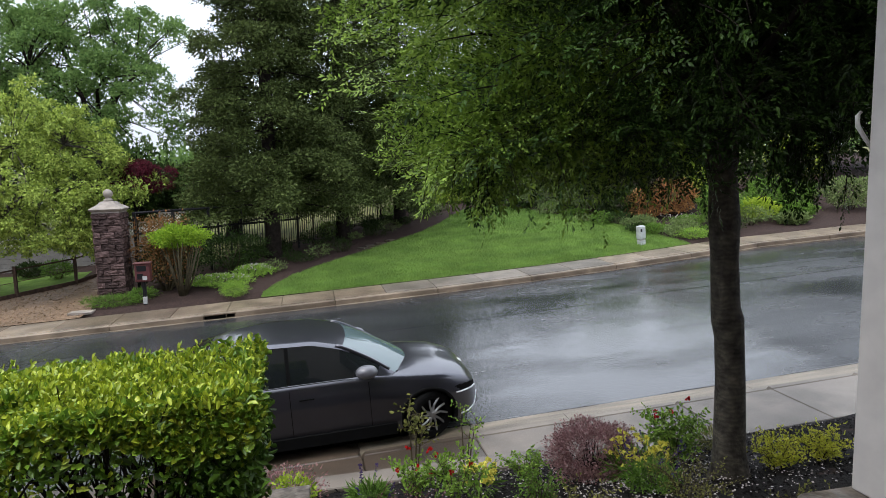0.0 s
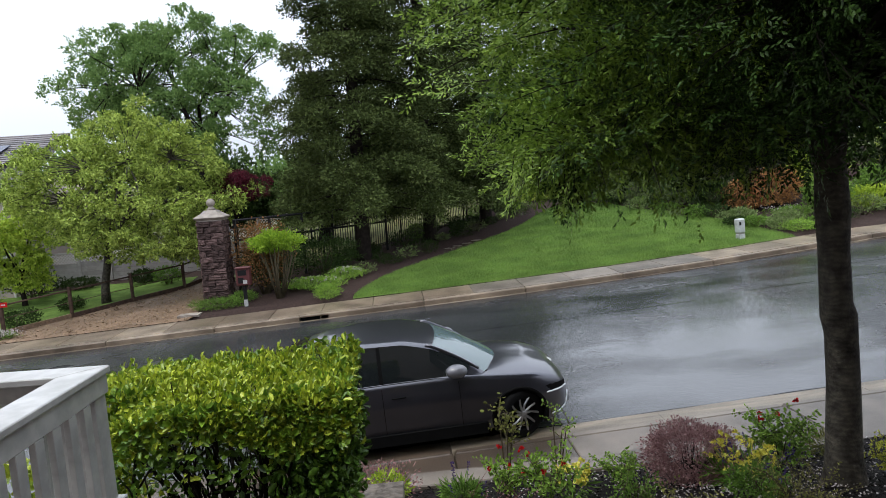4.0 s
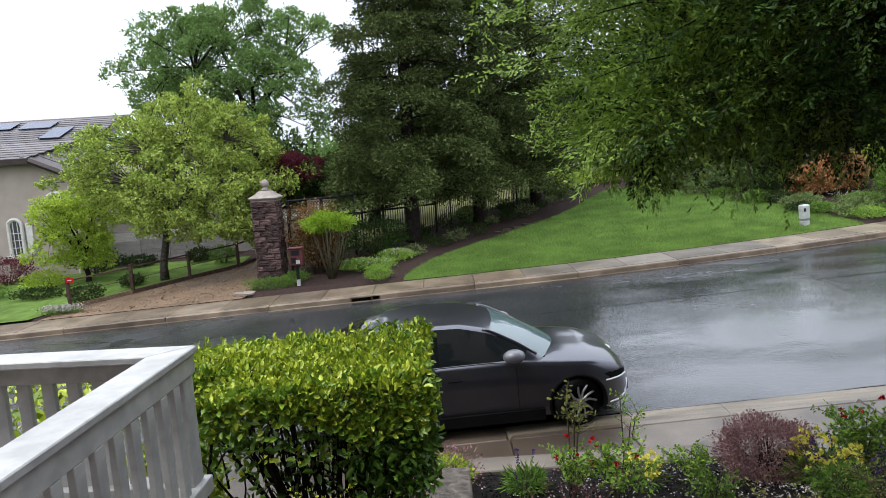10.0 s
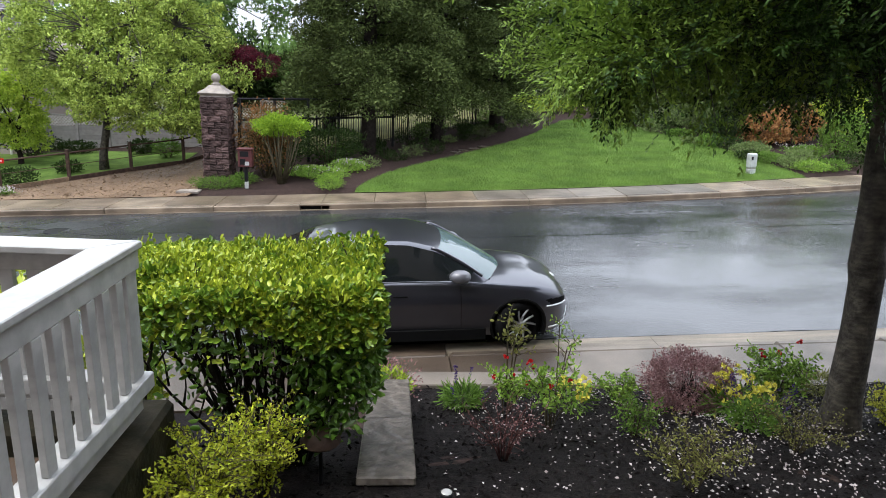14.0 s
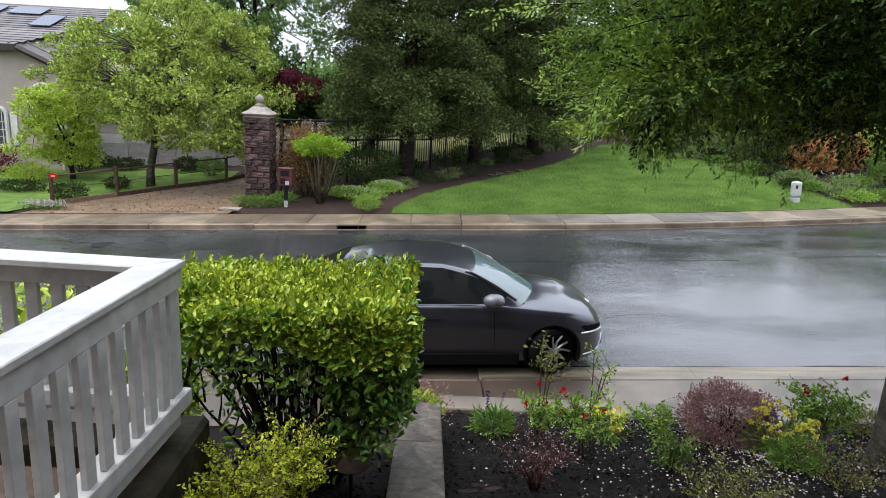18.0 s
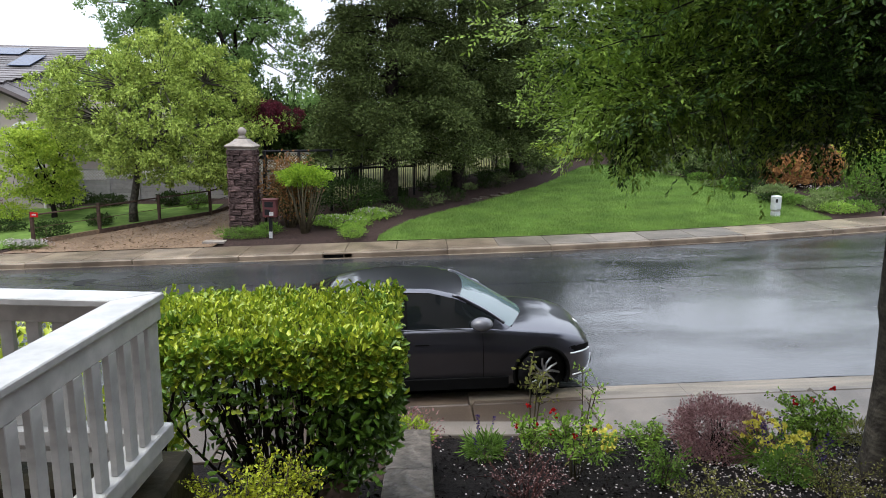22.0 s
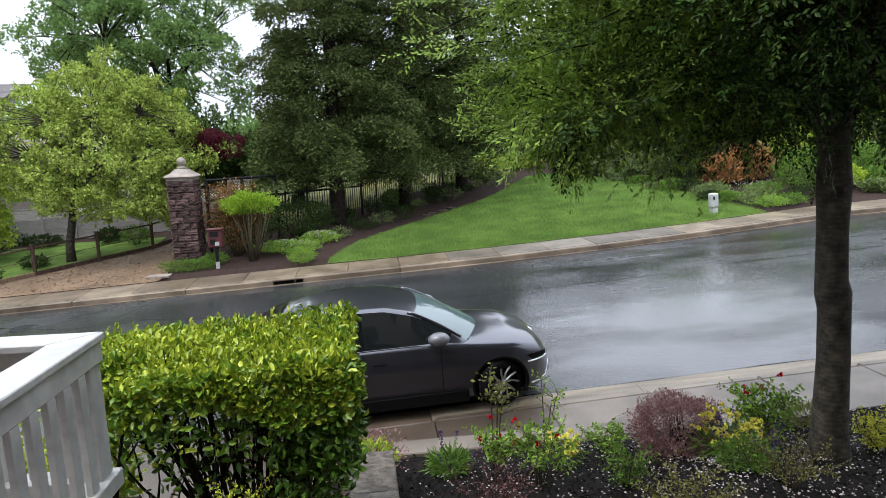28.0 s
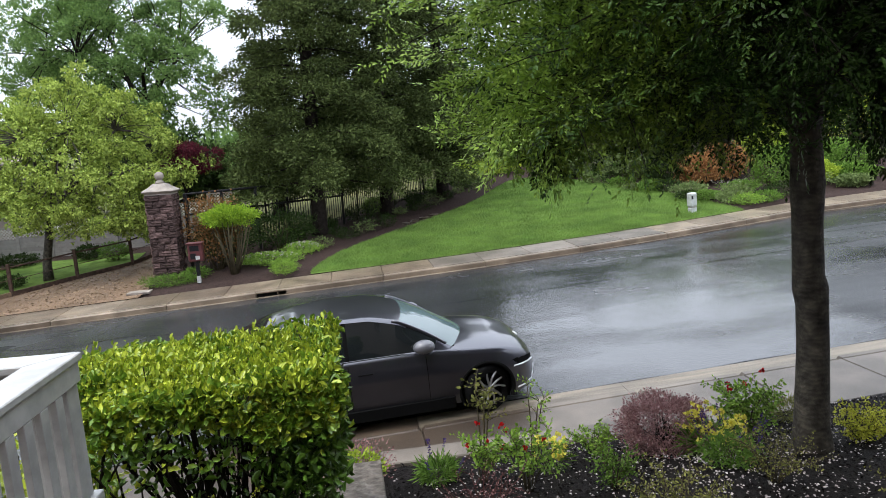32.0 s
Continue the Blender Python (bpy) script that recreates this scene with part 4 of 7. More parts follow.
k = ~((cx < 0.28) & (cy > 4.4)) & ~((cx < 2.9) & (cy > 6.15))
ax = RNG.normal(size=(n, 3)) * [1, 1, 0.3]
chips = part("mulch_chips", leaf_mesh("mulch_chips", np.stack([cx, cy, cz], 1)[k], ax[k], 0.035, 0.4, 0.3, 0.6, normal=np.tile([0, 0, 1.0], (k.sum(), 1))), M["mulch"], kind="stuff")
tagged(chips, "dark wet bark chips", "mulch", kind="stuff")
n = 8000
cx, cy = RNG.normal(3.0, 1.5, n), RNG.uniform(2.5, 6.8, n)
cx[:1100], cy[:1100] = RNG.normal(2.6, 0.3, 1100), RNG.normal(4.75, 0.16, 1100)
k = (cx > 0.35) & (cx < 7) & ~((cx < 2.9) & (cy > 6.15)) & (np.sin(cx * 2.1) * np.sin(cy * 2.7 + 1) + RNG.random(n) * 1.5 > 0.45)
cx, cy = cx[k], cy[k]
cz = np.array([bed_z(a, b) for a, b in zip(cx, cy)]) + 0.035
petals = part("fallen_petals", leaf_mesh("fallen_petals", np.stack([cx, cy, cz], 1), RNG.normal(size=(len(cx), 3)) * [1, 1, 0.15], 0.017, 0.75, 0.2, 0.5, normal=np.tile([0, 0, 1.0], (len(cx), 1))), M["white_petal"], kind="stuff")
tagged(petals, "white petals fallen on the mulch", "petals", kind="stuff")

# low stone wall beside the hedge, with a cap that falls towards the street
swall = thing("garden_wall", 0.12, 4.15, 1.4, label="low garden wall with sloping grey flagstone cap", category="wall")
sl = math.atan2(0.36, 1.8)
for y0, y1 in ((-0.93, 0.0), (0.006, 0.93)):
    o = part("cap_stone", boxm(-0.155, y0, -0.05, 0.155, y1, 0.0, 0.008), M["stone_cap"], swall)
    o.matrix_basis = Matrix.Translation((0, 0, 0.25)) @ Matrix.Rotation(-sl, 4, "X")
b = bmesh.new()
vs = [b.verts.new(p) for p in ((-0.12, -0.86, -0.6), (0.12, -0.86, -0.6), (0.12, 0.88, -1.0), (-0.12, 0.88, -1.0), (-0.12, -0.86, 0.36), (0.12, -0.86, 0.36), (0.12, 0.88, 0.02), (-0.12, 0.88, 0.02))]
for q in ((3, 2, 1, 0), (4, 5, 6, 7), (0, 1, 5, 4), (1, 2, 6, 5), (2, 3, 7, 6), (3, 0, 4, 7)):
    b.faces.new([vs[i] for i in q])
part("body", b, M["stone_cap"], swall)
ret = thing("retaining_wall", 1.6, 6.3, 0.0, label="low concrete retaining wall holding the mulch bed", category="wall")
b = bmesh.new()
poly = [(-1.3, -0.12), (1.23, -0.11), (1.25, 0.36), (1.0, 0.17), (-1.3, 0.17)]
lo, hi = [b.verts.new((x, y, -0.1)) for x, y in poly], [b.verts.new((x, y, 0.85)) for x, y in poly]
b.faces.new(lo[::-1])
b.faces.new(hi)
for i in range(5):
    b.faces.new((lo[i], lo[(i + 1) % 5], hi[(i + 1) % 5], hi[i]))
bmesh.ops.bevel(b, geom=b.edges[:], offset=0.012, segments=1, affect="EDGES")
part("coping", b, M["concrete_light"], ret)

# ---- the hedge in front of the porch ----
hedge = thing("hedge", -1.36, 3.6, 1.7, label="clipped glossy yellow-green hedge with bare stems below", category="hedge")
hc, ha, hn = hedge_leaves(0.38, -0.4, 0.78, 1.42, 0.72, 1.15, 21000, 0.07)
hc2, ha2, hn2 = hedge_leaves(-0.1, 0.1, 0.78, 0.42, 0.72, 1.15, 6000, 0.07)
hc, ha, hn = np.concatenate([hc, hc2]), np.concatenate([ha, ha2]), np.concatenate([hn, hn2])
# clumps of shoots with gaps between them, thinning out below
clump = np.sin(hc[:, 0] * 23 + 2 * np.sin(hc[:, 2] * 19)) * np.sin(hc[:, 1] * 21 + 1) + np.sin(hc[:, 2] * 27 + hc[:, 0] * 13)
fade = RNG.random(len(hc)) < np.clip((hc[:, 2] - np.where(hc[:, 0] < 1.0, 0.93, 0.87) + 0.05 * np.sin(hc[:, 0] * 7)) / 0.12, 0.03, 1) * np.where(clump > -0.5, 1.0, 0.15)
hc, ha, hn = hc[fade], ha[fade], hn[fade]
hc[:, 2] -= 0.07 * (1 - np.clip((hc[:, 0] - 0.3) / 1.1, 0, 1))
up = hn[:, 2] > 1
part("leaves", leaf_mesh("leaves", hc[up], ha[up] + [0, 0, 0.5], 0.035, 0.5, 0.3, normal=hn[up], full=True), M["hedge"], hedge, kind="stuff")
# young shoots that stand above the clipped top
shoot_rng = np.random.default_rng(5)
sx, sy_ = shoot_rng.uniform(-0.05, 1.42, 130), shoot_rng.uniform(-0.38, 0.7, 130)
sy_ = np.where(sx < 0.4, 0.1 + 0.55 * (sy_ + 0.38), sy_)
tip = np.stack([sx, sy_, 1.15 - 0.07 * (1 - np.clip((sx - 0.3) / 1.1, 0, 1)) + 0.045 * shoot_rng.random(130)], 1)
sh = (tip[:, None, :] + np.array([0, 0, 0.012]) * np.arange(-4, 1)[None, :, None] + shoot_rng.normal(size=(130, 5, 3)) * 0.008).reshape(-1, 3)
part("young_growth", leaf_mesh("young_growth", sh, shoot_rng.normal(size=sh.shape) * 0.55 + [0, 0, 0.8], 0.036, 0.48, 0.3, full=True), M["hedge"], hedge, kind="stuff")
# a darker green tone for half the side leaves and below the top
darker_pick = ~up & (RNG.random(len(hc)) < 0.55)
fr = ~up & ~darker_pick
darker_pick |= up & (hc[:, 2] < 1.07) & (RNG.random(len(hc)) < 0.6)
up &= ~darker_pick
part("leaves", leaf_mesh("leaves", hc[fr], ha[fr], 0.043, 0.5, 0.3, normal=hn[fr], full=True), M["hedge"], hedge, kind="stuff")
part("older_leaves", leaf_mesh("older_leaves", hc[darker_pick], ha[darker_pick], 0.047, 0.5, 0.3, normal=hn[darker_pick], full=True), M["hedge_darker"], hedge, "darker green leaves on the sides and below the top", kind="stuff")
# upright shoots that stand out of the clipped top
sp = np.stack([RNG.uniform(0.3, 1.42, 380), RNG.uniform(-0.4, 0.7, 380), 1.1 + 0.035 * RNG.random(380)], 1)
sp[:, 2] -= 0.07 * (1 - np.clip((sp[:, 0] - 0.3) / 1.1, 0, 1))
sp = np.repeat(sp, 6, axis=0) + RNG.normal(size=(2280, 3)) * [0.012, 0.012, 0.016]
part("new_growth", leaf_mesh("new_growth", sp, RNG.normal(size=sp.shape) * 0.55 + [0, 0, 1.0], 0.036, 0.45, 0.3, full=True), M["hedge"], hedge, "upright bright green shoots", kind="stuff")
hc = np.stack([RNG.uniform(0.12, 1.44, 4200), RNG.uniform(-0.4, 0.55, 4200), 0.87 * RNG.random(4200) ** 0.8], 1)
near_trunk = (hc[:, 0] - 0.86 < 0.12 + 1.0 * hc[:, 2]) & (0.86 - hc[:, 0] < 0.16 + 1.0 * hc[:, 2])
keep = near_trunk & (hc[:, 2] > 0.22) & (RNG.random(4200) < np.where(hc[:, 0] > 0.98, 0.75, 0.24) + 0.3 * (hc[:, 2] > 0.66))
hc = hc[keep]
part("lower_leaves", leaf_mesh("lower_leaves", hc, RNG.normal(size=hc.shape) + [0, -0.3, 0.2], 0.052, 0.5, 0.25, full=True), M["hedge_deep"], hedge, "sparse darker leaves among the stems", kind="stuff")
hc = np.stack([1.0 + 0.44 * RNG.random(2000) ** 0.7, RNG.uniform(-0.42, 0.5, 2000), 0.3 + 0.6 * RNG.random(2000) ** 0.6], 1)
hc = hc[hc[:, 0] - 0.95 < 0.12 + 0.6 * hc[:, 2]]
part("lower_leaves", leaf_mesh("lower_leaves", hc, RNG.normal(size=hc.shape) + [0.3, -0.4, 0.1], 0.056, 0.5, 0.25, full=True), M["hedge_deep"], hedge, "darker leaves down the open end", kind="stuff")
rng = random.Random(5)
for s in range(46):
    bm = bmesh.new()
    e = Vector((rng.uniform(0.38, 1.4), rng.uniform(-0.38, 0.55), rng.uniform(0.8, 1.05)))
    if s >= 36:
        e = Vector((rng.uniform(0.08, 0.45), rng.uniform(-0.2, 0.5), rng.uniform(0.55, 0.9)))
    s0 = Vector((0.86 + 0.1 * (e.x - 0.9) + rng.uniform(-0.05, 0.05), 0.12 + rng.uniform(-0.06, 0.06), -0.3))
    m = s0.lerp(e, 0.5) + Vector((-0.04 * (e.x - s0.x) + rng.uniform(-0.06, 0.06), rng.uniform(-0.06, 0.06), -0.04))
    tube(bm, [s0, s0.lerp(m, 0.5) + Vector((rng.uniform(-0.02, 0.02), 0, 0.02)), m, m.lerp(e, 0.5) + Vector((rng.uniform(-0.03, 0.03), 0, 0)), e], [0.017, 0.013, 0.01, 0.007, 0.004], sides=6)
    for f in (-0.5, -0.25, 0.0, 0.2, 0.4, 0.6, 0.8):
        w = m.lerp(e, f) if f >= 0 else m.lerp(s0, -f)
        d = Vector((rng.uniform(-0.16, 0.16), rng.uniform(-0.12, 0.12), rng.uniform(0.14, 0.32)))
        tube(bm, [w, w + d * 0.5 + Vector((rng.uniform(-0.02, 0.02), 0, -0.02)), w + d], [0.007, 0.005, 0.003], sides=4)
    part("stem", bm, M["bark_dark"], hedge, smooth=True)
low_hedge = thing("low_hedge", -2.2, 3.6, 1.7, label="lower clipped green hedge behind the porch railing", category="hedge")
hc, ha, hn = hedge_leaves(-1.8, -0.4, 0.1, 0.98, 0.6, 0.92, 6800, 0.09)
part("leaves", leaf_mesh("leaves", hc, ha, 0.06, 0.52, 0.22, normal=hn), M["hedge"], low_hedge, kind="stuff")
for k in range(7):
    part("stem", tube(bmesh.new(), [(-1.6 + 0.42 * k, 0.1, -0.2), (-1.55 + 0.42 * k, 0.05, 0.3), (-1.5 + 0.42 * k, 0.15, 0.7)], [0.022, 0.016, 0.008], sides=6), M["bark_dark"], low_hedge, smooth=True)

# ---- evergreen tree by the porch ----
TX, TY = 3.6, 4.6
TZ = bed_z(TX, TY)
tree_near = thing("evergreen_tree", TX, TY, TZ, label="evergreen street tree with dark trunk and drooping leafy crown", category="tree")
bm = bmesh.new()
tk = [(0.03, 0.03, -0.12), (0.01, 0, 0.06), (0, 0, 0.25), (-0.01, 0, 0.8), (-0.03, 0, 1.18), (-0.05, 0, 1.32), (-0.07, 0, 1.42), (-0.09, 0, 1.8), (-0.1, 0, 2.1), (-0.12, 0, 2.4), (-0.14, 0, 2.6)]
tube(bm, tk, [0.2, 0.15, 0.126, 0.113, 0.112, 0.123, 0.109, 0.104, 0.117, 0.104, 0.085], sides=18)
tube(bm, [(-0.13, 0, 2.3), (-0.22, 0, 2.65), (-0.36, 0.04, 3.05), (-0.5, 0.1, 3.7), (-0.55, 0.2, 4.8)], [0.08, 0.07, 0.062, 0.05, 0.02], sides=12)
tube(bm, [(-0.1, 0, 2.35), (-0.03, 0.04, 2.75), (0.06, 0.1, 3.3), (0.1, 0.2, 4.4), (0.1, 0.3, 5.6)], [0.075, 0.066, 0.058, 0.045, 0.02], sides=12)
for v in bm.verts:
    v.co += Vector((1, 1, 0)) * 0.008 * noise.noise(v.co * 6)
part("trunk", bm, M["bark"], tree_near, smooth=True)
rng = random.Random(11)
ctr, rad = np.array([0.6, 0.95, 4.65]), np.array([3.0, 2.35, 2.6])
for k in range(14):
    a = k * 2.4 + rng.uniform(-0.3, 0.3)
    bm = bmesh.new()
    z0 = 2.75 + 0.13 * k
    ln = rng.uniform(1.6, 2.6) * (1 - 0.02 * k)
    d = Vector((math.cos(a), math.sin(a), 0))
    p0 = Vector((-0.1, 0.02, z0))
    pts = [p0 + d * ln * f + Vector((0, 0.5 * f, ln * (0.75 * f - 0.3 * f * f))) for f in (0, 0.2, 0.45, 0.7, 1)]
    tube(bm, pts, [0.045, 0.036, 0.026, 0.016, 0.005], sides=6)
    part("limb", bm, M["bark_dark"], tree_near, smooth=True)
# leafy branchlets through the crown, each with side sprays in one plane
ns = 6600
d = unit(RNG.normal(size=(ns, 3)))
rr = RNG.random(ns) ** 0.33
sc = ctr + d * rad * rr[:, None] * (1 + 0.1 * np.sin(5 * d[:, :1] + 3 * d[:, 1:2]) + 0.07 * RNG.normal(size=(ns, 1)))
keep = sc[:, 2] > 2.74 + 0.5 * np.clip(-sc[:, 0] - 2.0, 0, 1) + 0.1 * np.sin(sc[:, 0] * 2.3 + 1) + 0.08 * np.sin(sc[:, 1] * 3.1) + 0.05 * RNG.normal(size=ns)
keep &= (sc[:, 0] < 0.4) | (sc[:, 2] > 2.9)
keep &= sc[:, 0] > -2.0 - 1.3 * np.clip(sc[:, 2] - 2.85, 0, 1)
keep &= (sc[:, 0] < 0.7) | (RNG.random(ns) < 0.55)
keep &= ~((sc[:, 0] > -0.7) & (sc[:, 0] < 0.5) & (sc[:, 1] < 0.6) & (sc[:, 2] < 2.72 + 0.15 * np.sin(sc[:, 0] * 6)))
keep &= (sc[:, 1] > -0.35 + 0.25 * np.sin(sc[:, 0] * 3)) | ((sc[:, 2] > 2.85) & (sc[:, 1] > -0.95))
sc, sd = sc[keep], d[keep]
# the close lower skirt of the western side
sk = np.stack([RNG.uniform(-2.0, 0.0, 1100), RNG.uniform(-0.1, 1.9, 1100), 2.7 + 0.6 * RNG.random(1100) ** 1.5], 1)
sk[:, 2] += 0.07 * np.sin(sk[:, 0] * 4) + 0.06 * np.sin(sk[:, 1] * 5)
sc = np.concatenate([sc, sk])
sd = np.concatenate([sd, unit(RNG.normal(size=sk.shape) * [1, 1, 0.35] + [-0.4, -0.3, -0.2])])
# branchlets that hang below the crown, west and east of the trunk
hf = RNG.random((30, 1)) ** 1.4
hang = np.array([-1.82, 0.6, 2.72]) + hf * [-0.04, 0, -0.27] + RNG.normal(size=(30, 3)) * (0.2 - 0.17 * hf) * [1, 0.5, 0.2]
hang2 = np.array([0.95, 0.38, 2.74]) + RNG.normal(size=(46, 3)) * [0.19, 0.14, 0.2]
low_ = np.concatenate([hang, hang2])
sc = np.concatenate([sc, low_])
sd = np.concatenate([sd, np.tile([-0.1, 0, -0.9], (len(low_), 1))])
bt = unit(sd * [1, 1, 0.5] + 0.45 * RNG.normal(size=sd.shape) + [-0.15, 0, -0.05])
bt[-len(low_):] = unit(np.array([-0.12, 0, -1.0]) + 0.22 * RNG.normal(size=low_.shape))
bs = unit(np.cross(bt, RNG.normal(size=bt.shape)))
side_n, m = 7, 11
bl = 0.3 + 0.3 * RNG.random(len(sc))
bl[-len(low_):] *= 0.5
g = np.linspace(0.1, 1, side_n)
start = sc[:, None, :] + bt[:, None, :] * (g[None, :, None] * bl[:, None, None]) + np.array([0, 0, -0.07]) * (g ** 2)[None, :, None]
sgn = np.where(np.arange(side_n) % 2, 1.0, -1.0) * np.where(np.arange(side_n) == side_n - 1, 0.1, 1.0)
tw = unit(bt[:, None, :] * 0.8 + bs[:, None, :] * sgn[None, :, None] * 0.8 + RNG.normal(size=start.shape) * 0.15).reshape(-1, 3)
stems_ = sc, bt, bl
sc = start.reshape(-1, 3)
side = np.repeat(bs, side_n, axis=0)
side = unit(side - tw * np.sum(side * tw, 1, keepdims=True) * 0.7 + 0.2 * RNG.normal(size=tw.shape))
f = np.linspace(0.08, 1, m)
ln = 0.15 + 0.12 * RNG.random(len(sc))
ln[-len(low_) * side_n:] *= 0.6
pos = sc[:, None, :] + tw[:, None, :] * (f[None, :, None] * ln[:, None, None]) + RNG.normal(size=(len(sc), m, 3)) * 0.005
lax = tw[:, None, :] * 0.9 + side[:, None, :] * (np.where(np.arange(m) % 2, 1, -1) * (1.0 - 0.6 * f))[None, :, None] + RNG.normal(size=(len(sc), m, 3)) * 0.15
# bright leaf colour stands for light on the west, dark colour for shade elsewhere
sunward = np.repeat(RNG.random(len(sc) // side_n), side_n) < np.clip((0.2 - sc[:, 0]) / 1.7, 0.0, 0.95)
sunward &= sc[:, 1] > -0.15
flat = np.cross(tw, side)
for nm, pick, mt, lb in (("crown", ~sunward, "oak_shaded", "dark green leaves with the crown's shade in their colour"), ("young_crown", sunward, "oak_lit", "leaf sprays coloured bright for the lit western side")):
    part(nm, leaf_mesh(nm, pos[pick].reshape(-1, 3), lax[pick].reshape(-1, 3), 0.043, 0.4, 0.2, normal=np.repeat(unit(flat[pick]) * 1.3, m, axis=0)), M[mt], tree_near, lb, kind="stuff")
# the close inner crown behind the outer sprays
n = 40000
d = unit(RNG.normal(size=(n, 3))) * RNG.random((n, 1)) ** 0.33
ic = np.array([1.0, 1.3, 4.5]) + d * [2.7, 2.2, 2.1]
ic = ic[(ic[:, 2] > 2.85 + 0.15 * np.sin(ic[:, 0] * 4)) & ~((np.abs(ic[:, 0]) < 0.35) & (ic[:, 1] < 0.3) & (ic[:, 2] < 3.1))]
part("inner_crown", leaf_mesh("inner_crown", ic, RNG.normal(size=ic.shape), 0.12, 0.5, 0.2), M["oak_shaded"], tree_near, kind="stuff")
# the dense upper crown, out of view, added to shade what hangs below it
n = 42000
d = unit(RNG.normal(size=(n, 3))) * (0.82 + 0.2 * RNG.random((n, 1)))
d[:, 2] = np.abs(d[:, 2])
uc = np.array([0.9, 0.9, 4.5]) + d * [2.6, 2.9, 2.6]
uc = uc[(uc[:, 2] > 4.3) | (uc[:, 0] > 2.2)]
part("upper_crown", leaf_mesh("upper_crown", uc, RNG.normal(size=uc.shape) + [0, 0, -0.2], 0.18, 0.5, 0.2), M["oak_shaded"], tree_near, kind="stuff")
bm = bmesh.new()
for p, t, l_ in list(zip(*stems_))[::2] + list(zip(*stems_))[-len(low_):]:
    p, t = Vector(p), Vector(t)
    tube(bm, [p - t * 0.06, p + t * l_ * 0.5 + Vector((0, 0, -0.018)), p + t * l_ + Vector((0, 0, -0.07))], [0.006, 0.004, 0.002], sides=3, cap=False)
part("twigwork", bm, M["bark_dark"], tree_near, kind="stuff")


# ---- shrubs and flowers of the near bed ----
def flowers(t, name, n, spread, z0, z1, size, material, label, petals=7):
    for i in range(n):
        a, r = RNG.random() * math.tau, spread * RNG.random() ** 0.5
        c = np.array([r * math.cos(a), r * math.sin(a), RNG.uniform(z0, z1)])
        p = np.tile(c, (petals * 2, 1)) + RNG.normal(size=(petals * 2, 3)) * size * 0.15
        part(name, leaf_mesh(name, p, RNG.normal(size=(petals * 2, 3)) + [0, 0, 0.6], size, 0.8, 0.3), material, t, label)


def spikes(t, n, spread, z0, z1, label):
    for i in range(n):
        a, r = RNG.random() * math.tau, spread * RNG.random() ** 0.5
        h = RNG.uniform(z0, z1)
        f = RNG.random((34, 1))
        p = np.array([r * math.cos(a), r * math.sin(a), h]) + f * [0.06 * math.cos(a), 0.06 * math.sin(a), 0.15] + RNG.normal(size=(34, 3)) * 0.006 * (1.2 - f)
        part("flower_spike", leaf_mesh("flower_spike", p, RNG.normal(size=(34, 3)) + [0, 0, 0.5], 0.017, 0.7, 0.3), M["violet_petal"], t, label)


def near_shrub(name, x, y, *a, **k):
    return shrub(name, x, y, bed_z(x, y), *a, **k)


t = near_shrub("grass_tuft", 0.74, 5.27, 0.15, 0.14, 0.18, M["green"], 800, 0.085, "green strappy tuft with purple flower spikes", seed=3, width=0.12, stems=3)
spikes(t, 5, 0.18, 0.08, 0.16, "thin purple flower spike")
t = sprayed("rose_bush", 1.31, 4.55, 0.26, 0.22, 0.52, M["rose"], 7, 9, 9, 0.032, "loose rose bush with a few red blooms", seed=7, low=0.35, width=0.62)
flowers(t, "bloom", 3, 0.28, 0.3, 0.52, 0.024, M["red_petal"], "red rose bloom")
t = sprayed("rose_bush", 1.06, 5.0, 0.17, 0.16, 0.46, M["rose"], 6, 8, 9, 0.032, "loose rose bush with red and orange blooms", seed=8, low=0.3, width=0.62)
flowers(t, "bloom", 5, 0.22, 0.22, 0.5, 0.024, M["red_petal"], "red rose bloom")
t = sprayed("spindly_rose", 1.14, 5.35, 0.1, 0.1, 0.98, M["olive"], 3, 9, 6, 0.034, "tall spindly rose cane with yellowing leaves", seed=9, low=0.55, width=0.6)
t = sprayed("spindly_rose", 1.62, 5.5, 0.12, 0.1, 0.8, M["rose"], 3, 5, 5, 0.03, "thin rose cane with few green leaves", seed=12, low=0.6, width=0.6)
t = near_shrub("yellow_daylily", 1.65, 5.1, 0.14, 0.12, 0.2, M["green"], 160, 0.1, "low clump of bright yellow flowers", seed=4, width=0.12, category="flowers", stems=3)
flowers(t, "bloom", 34, 0.15, 0.16, 0.28, 0.033, M["yellow_petal"], "yellow bloom")
t = sprayed("bare_shrub", 0.83, 3.78, 0.24, 0.2, 0.36, M["plum"], 12, 7, 3, 0.016, "thin reddish twiggy shrub nearly bare of leaves", seed=5, low=0.2, twig=M["red_twig"])
t = sprayed("small_shrub", 1.85, 4.28, 0.1, 0.1, 0.32, M["green"], 10, 7, 9, 0.026, "small upright dark green shrub", seed=6, low=0.15)
t = sprayed("small_shrub", 2.2, 5.55, 0.18, 0.16, 0.26, M["rose"], 9, 8, 10, 0.03, "rounded light green shrub behind the mulch", seed=16, low=0.1)
t = near_shrub("plum_barberry", 2.73, 5.3, 0.39, 0.36, 0.5, M["plum"], 11000, 0.025, "rounded purple-brown barberry bush", seed=2, stems=22, twig=M["bark_dark"], shell=0.35, low=0.02)
t = near_shrub("yellow_daylily", 2.98, 4.95, 0.26, 0.2, 0.24, M["green"], 300, 0.13, "yellow daylilies with strappy leaves beside the barberry", seed=14, width=0.1, category="flowers", stems=3)
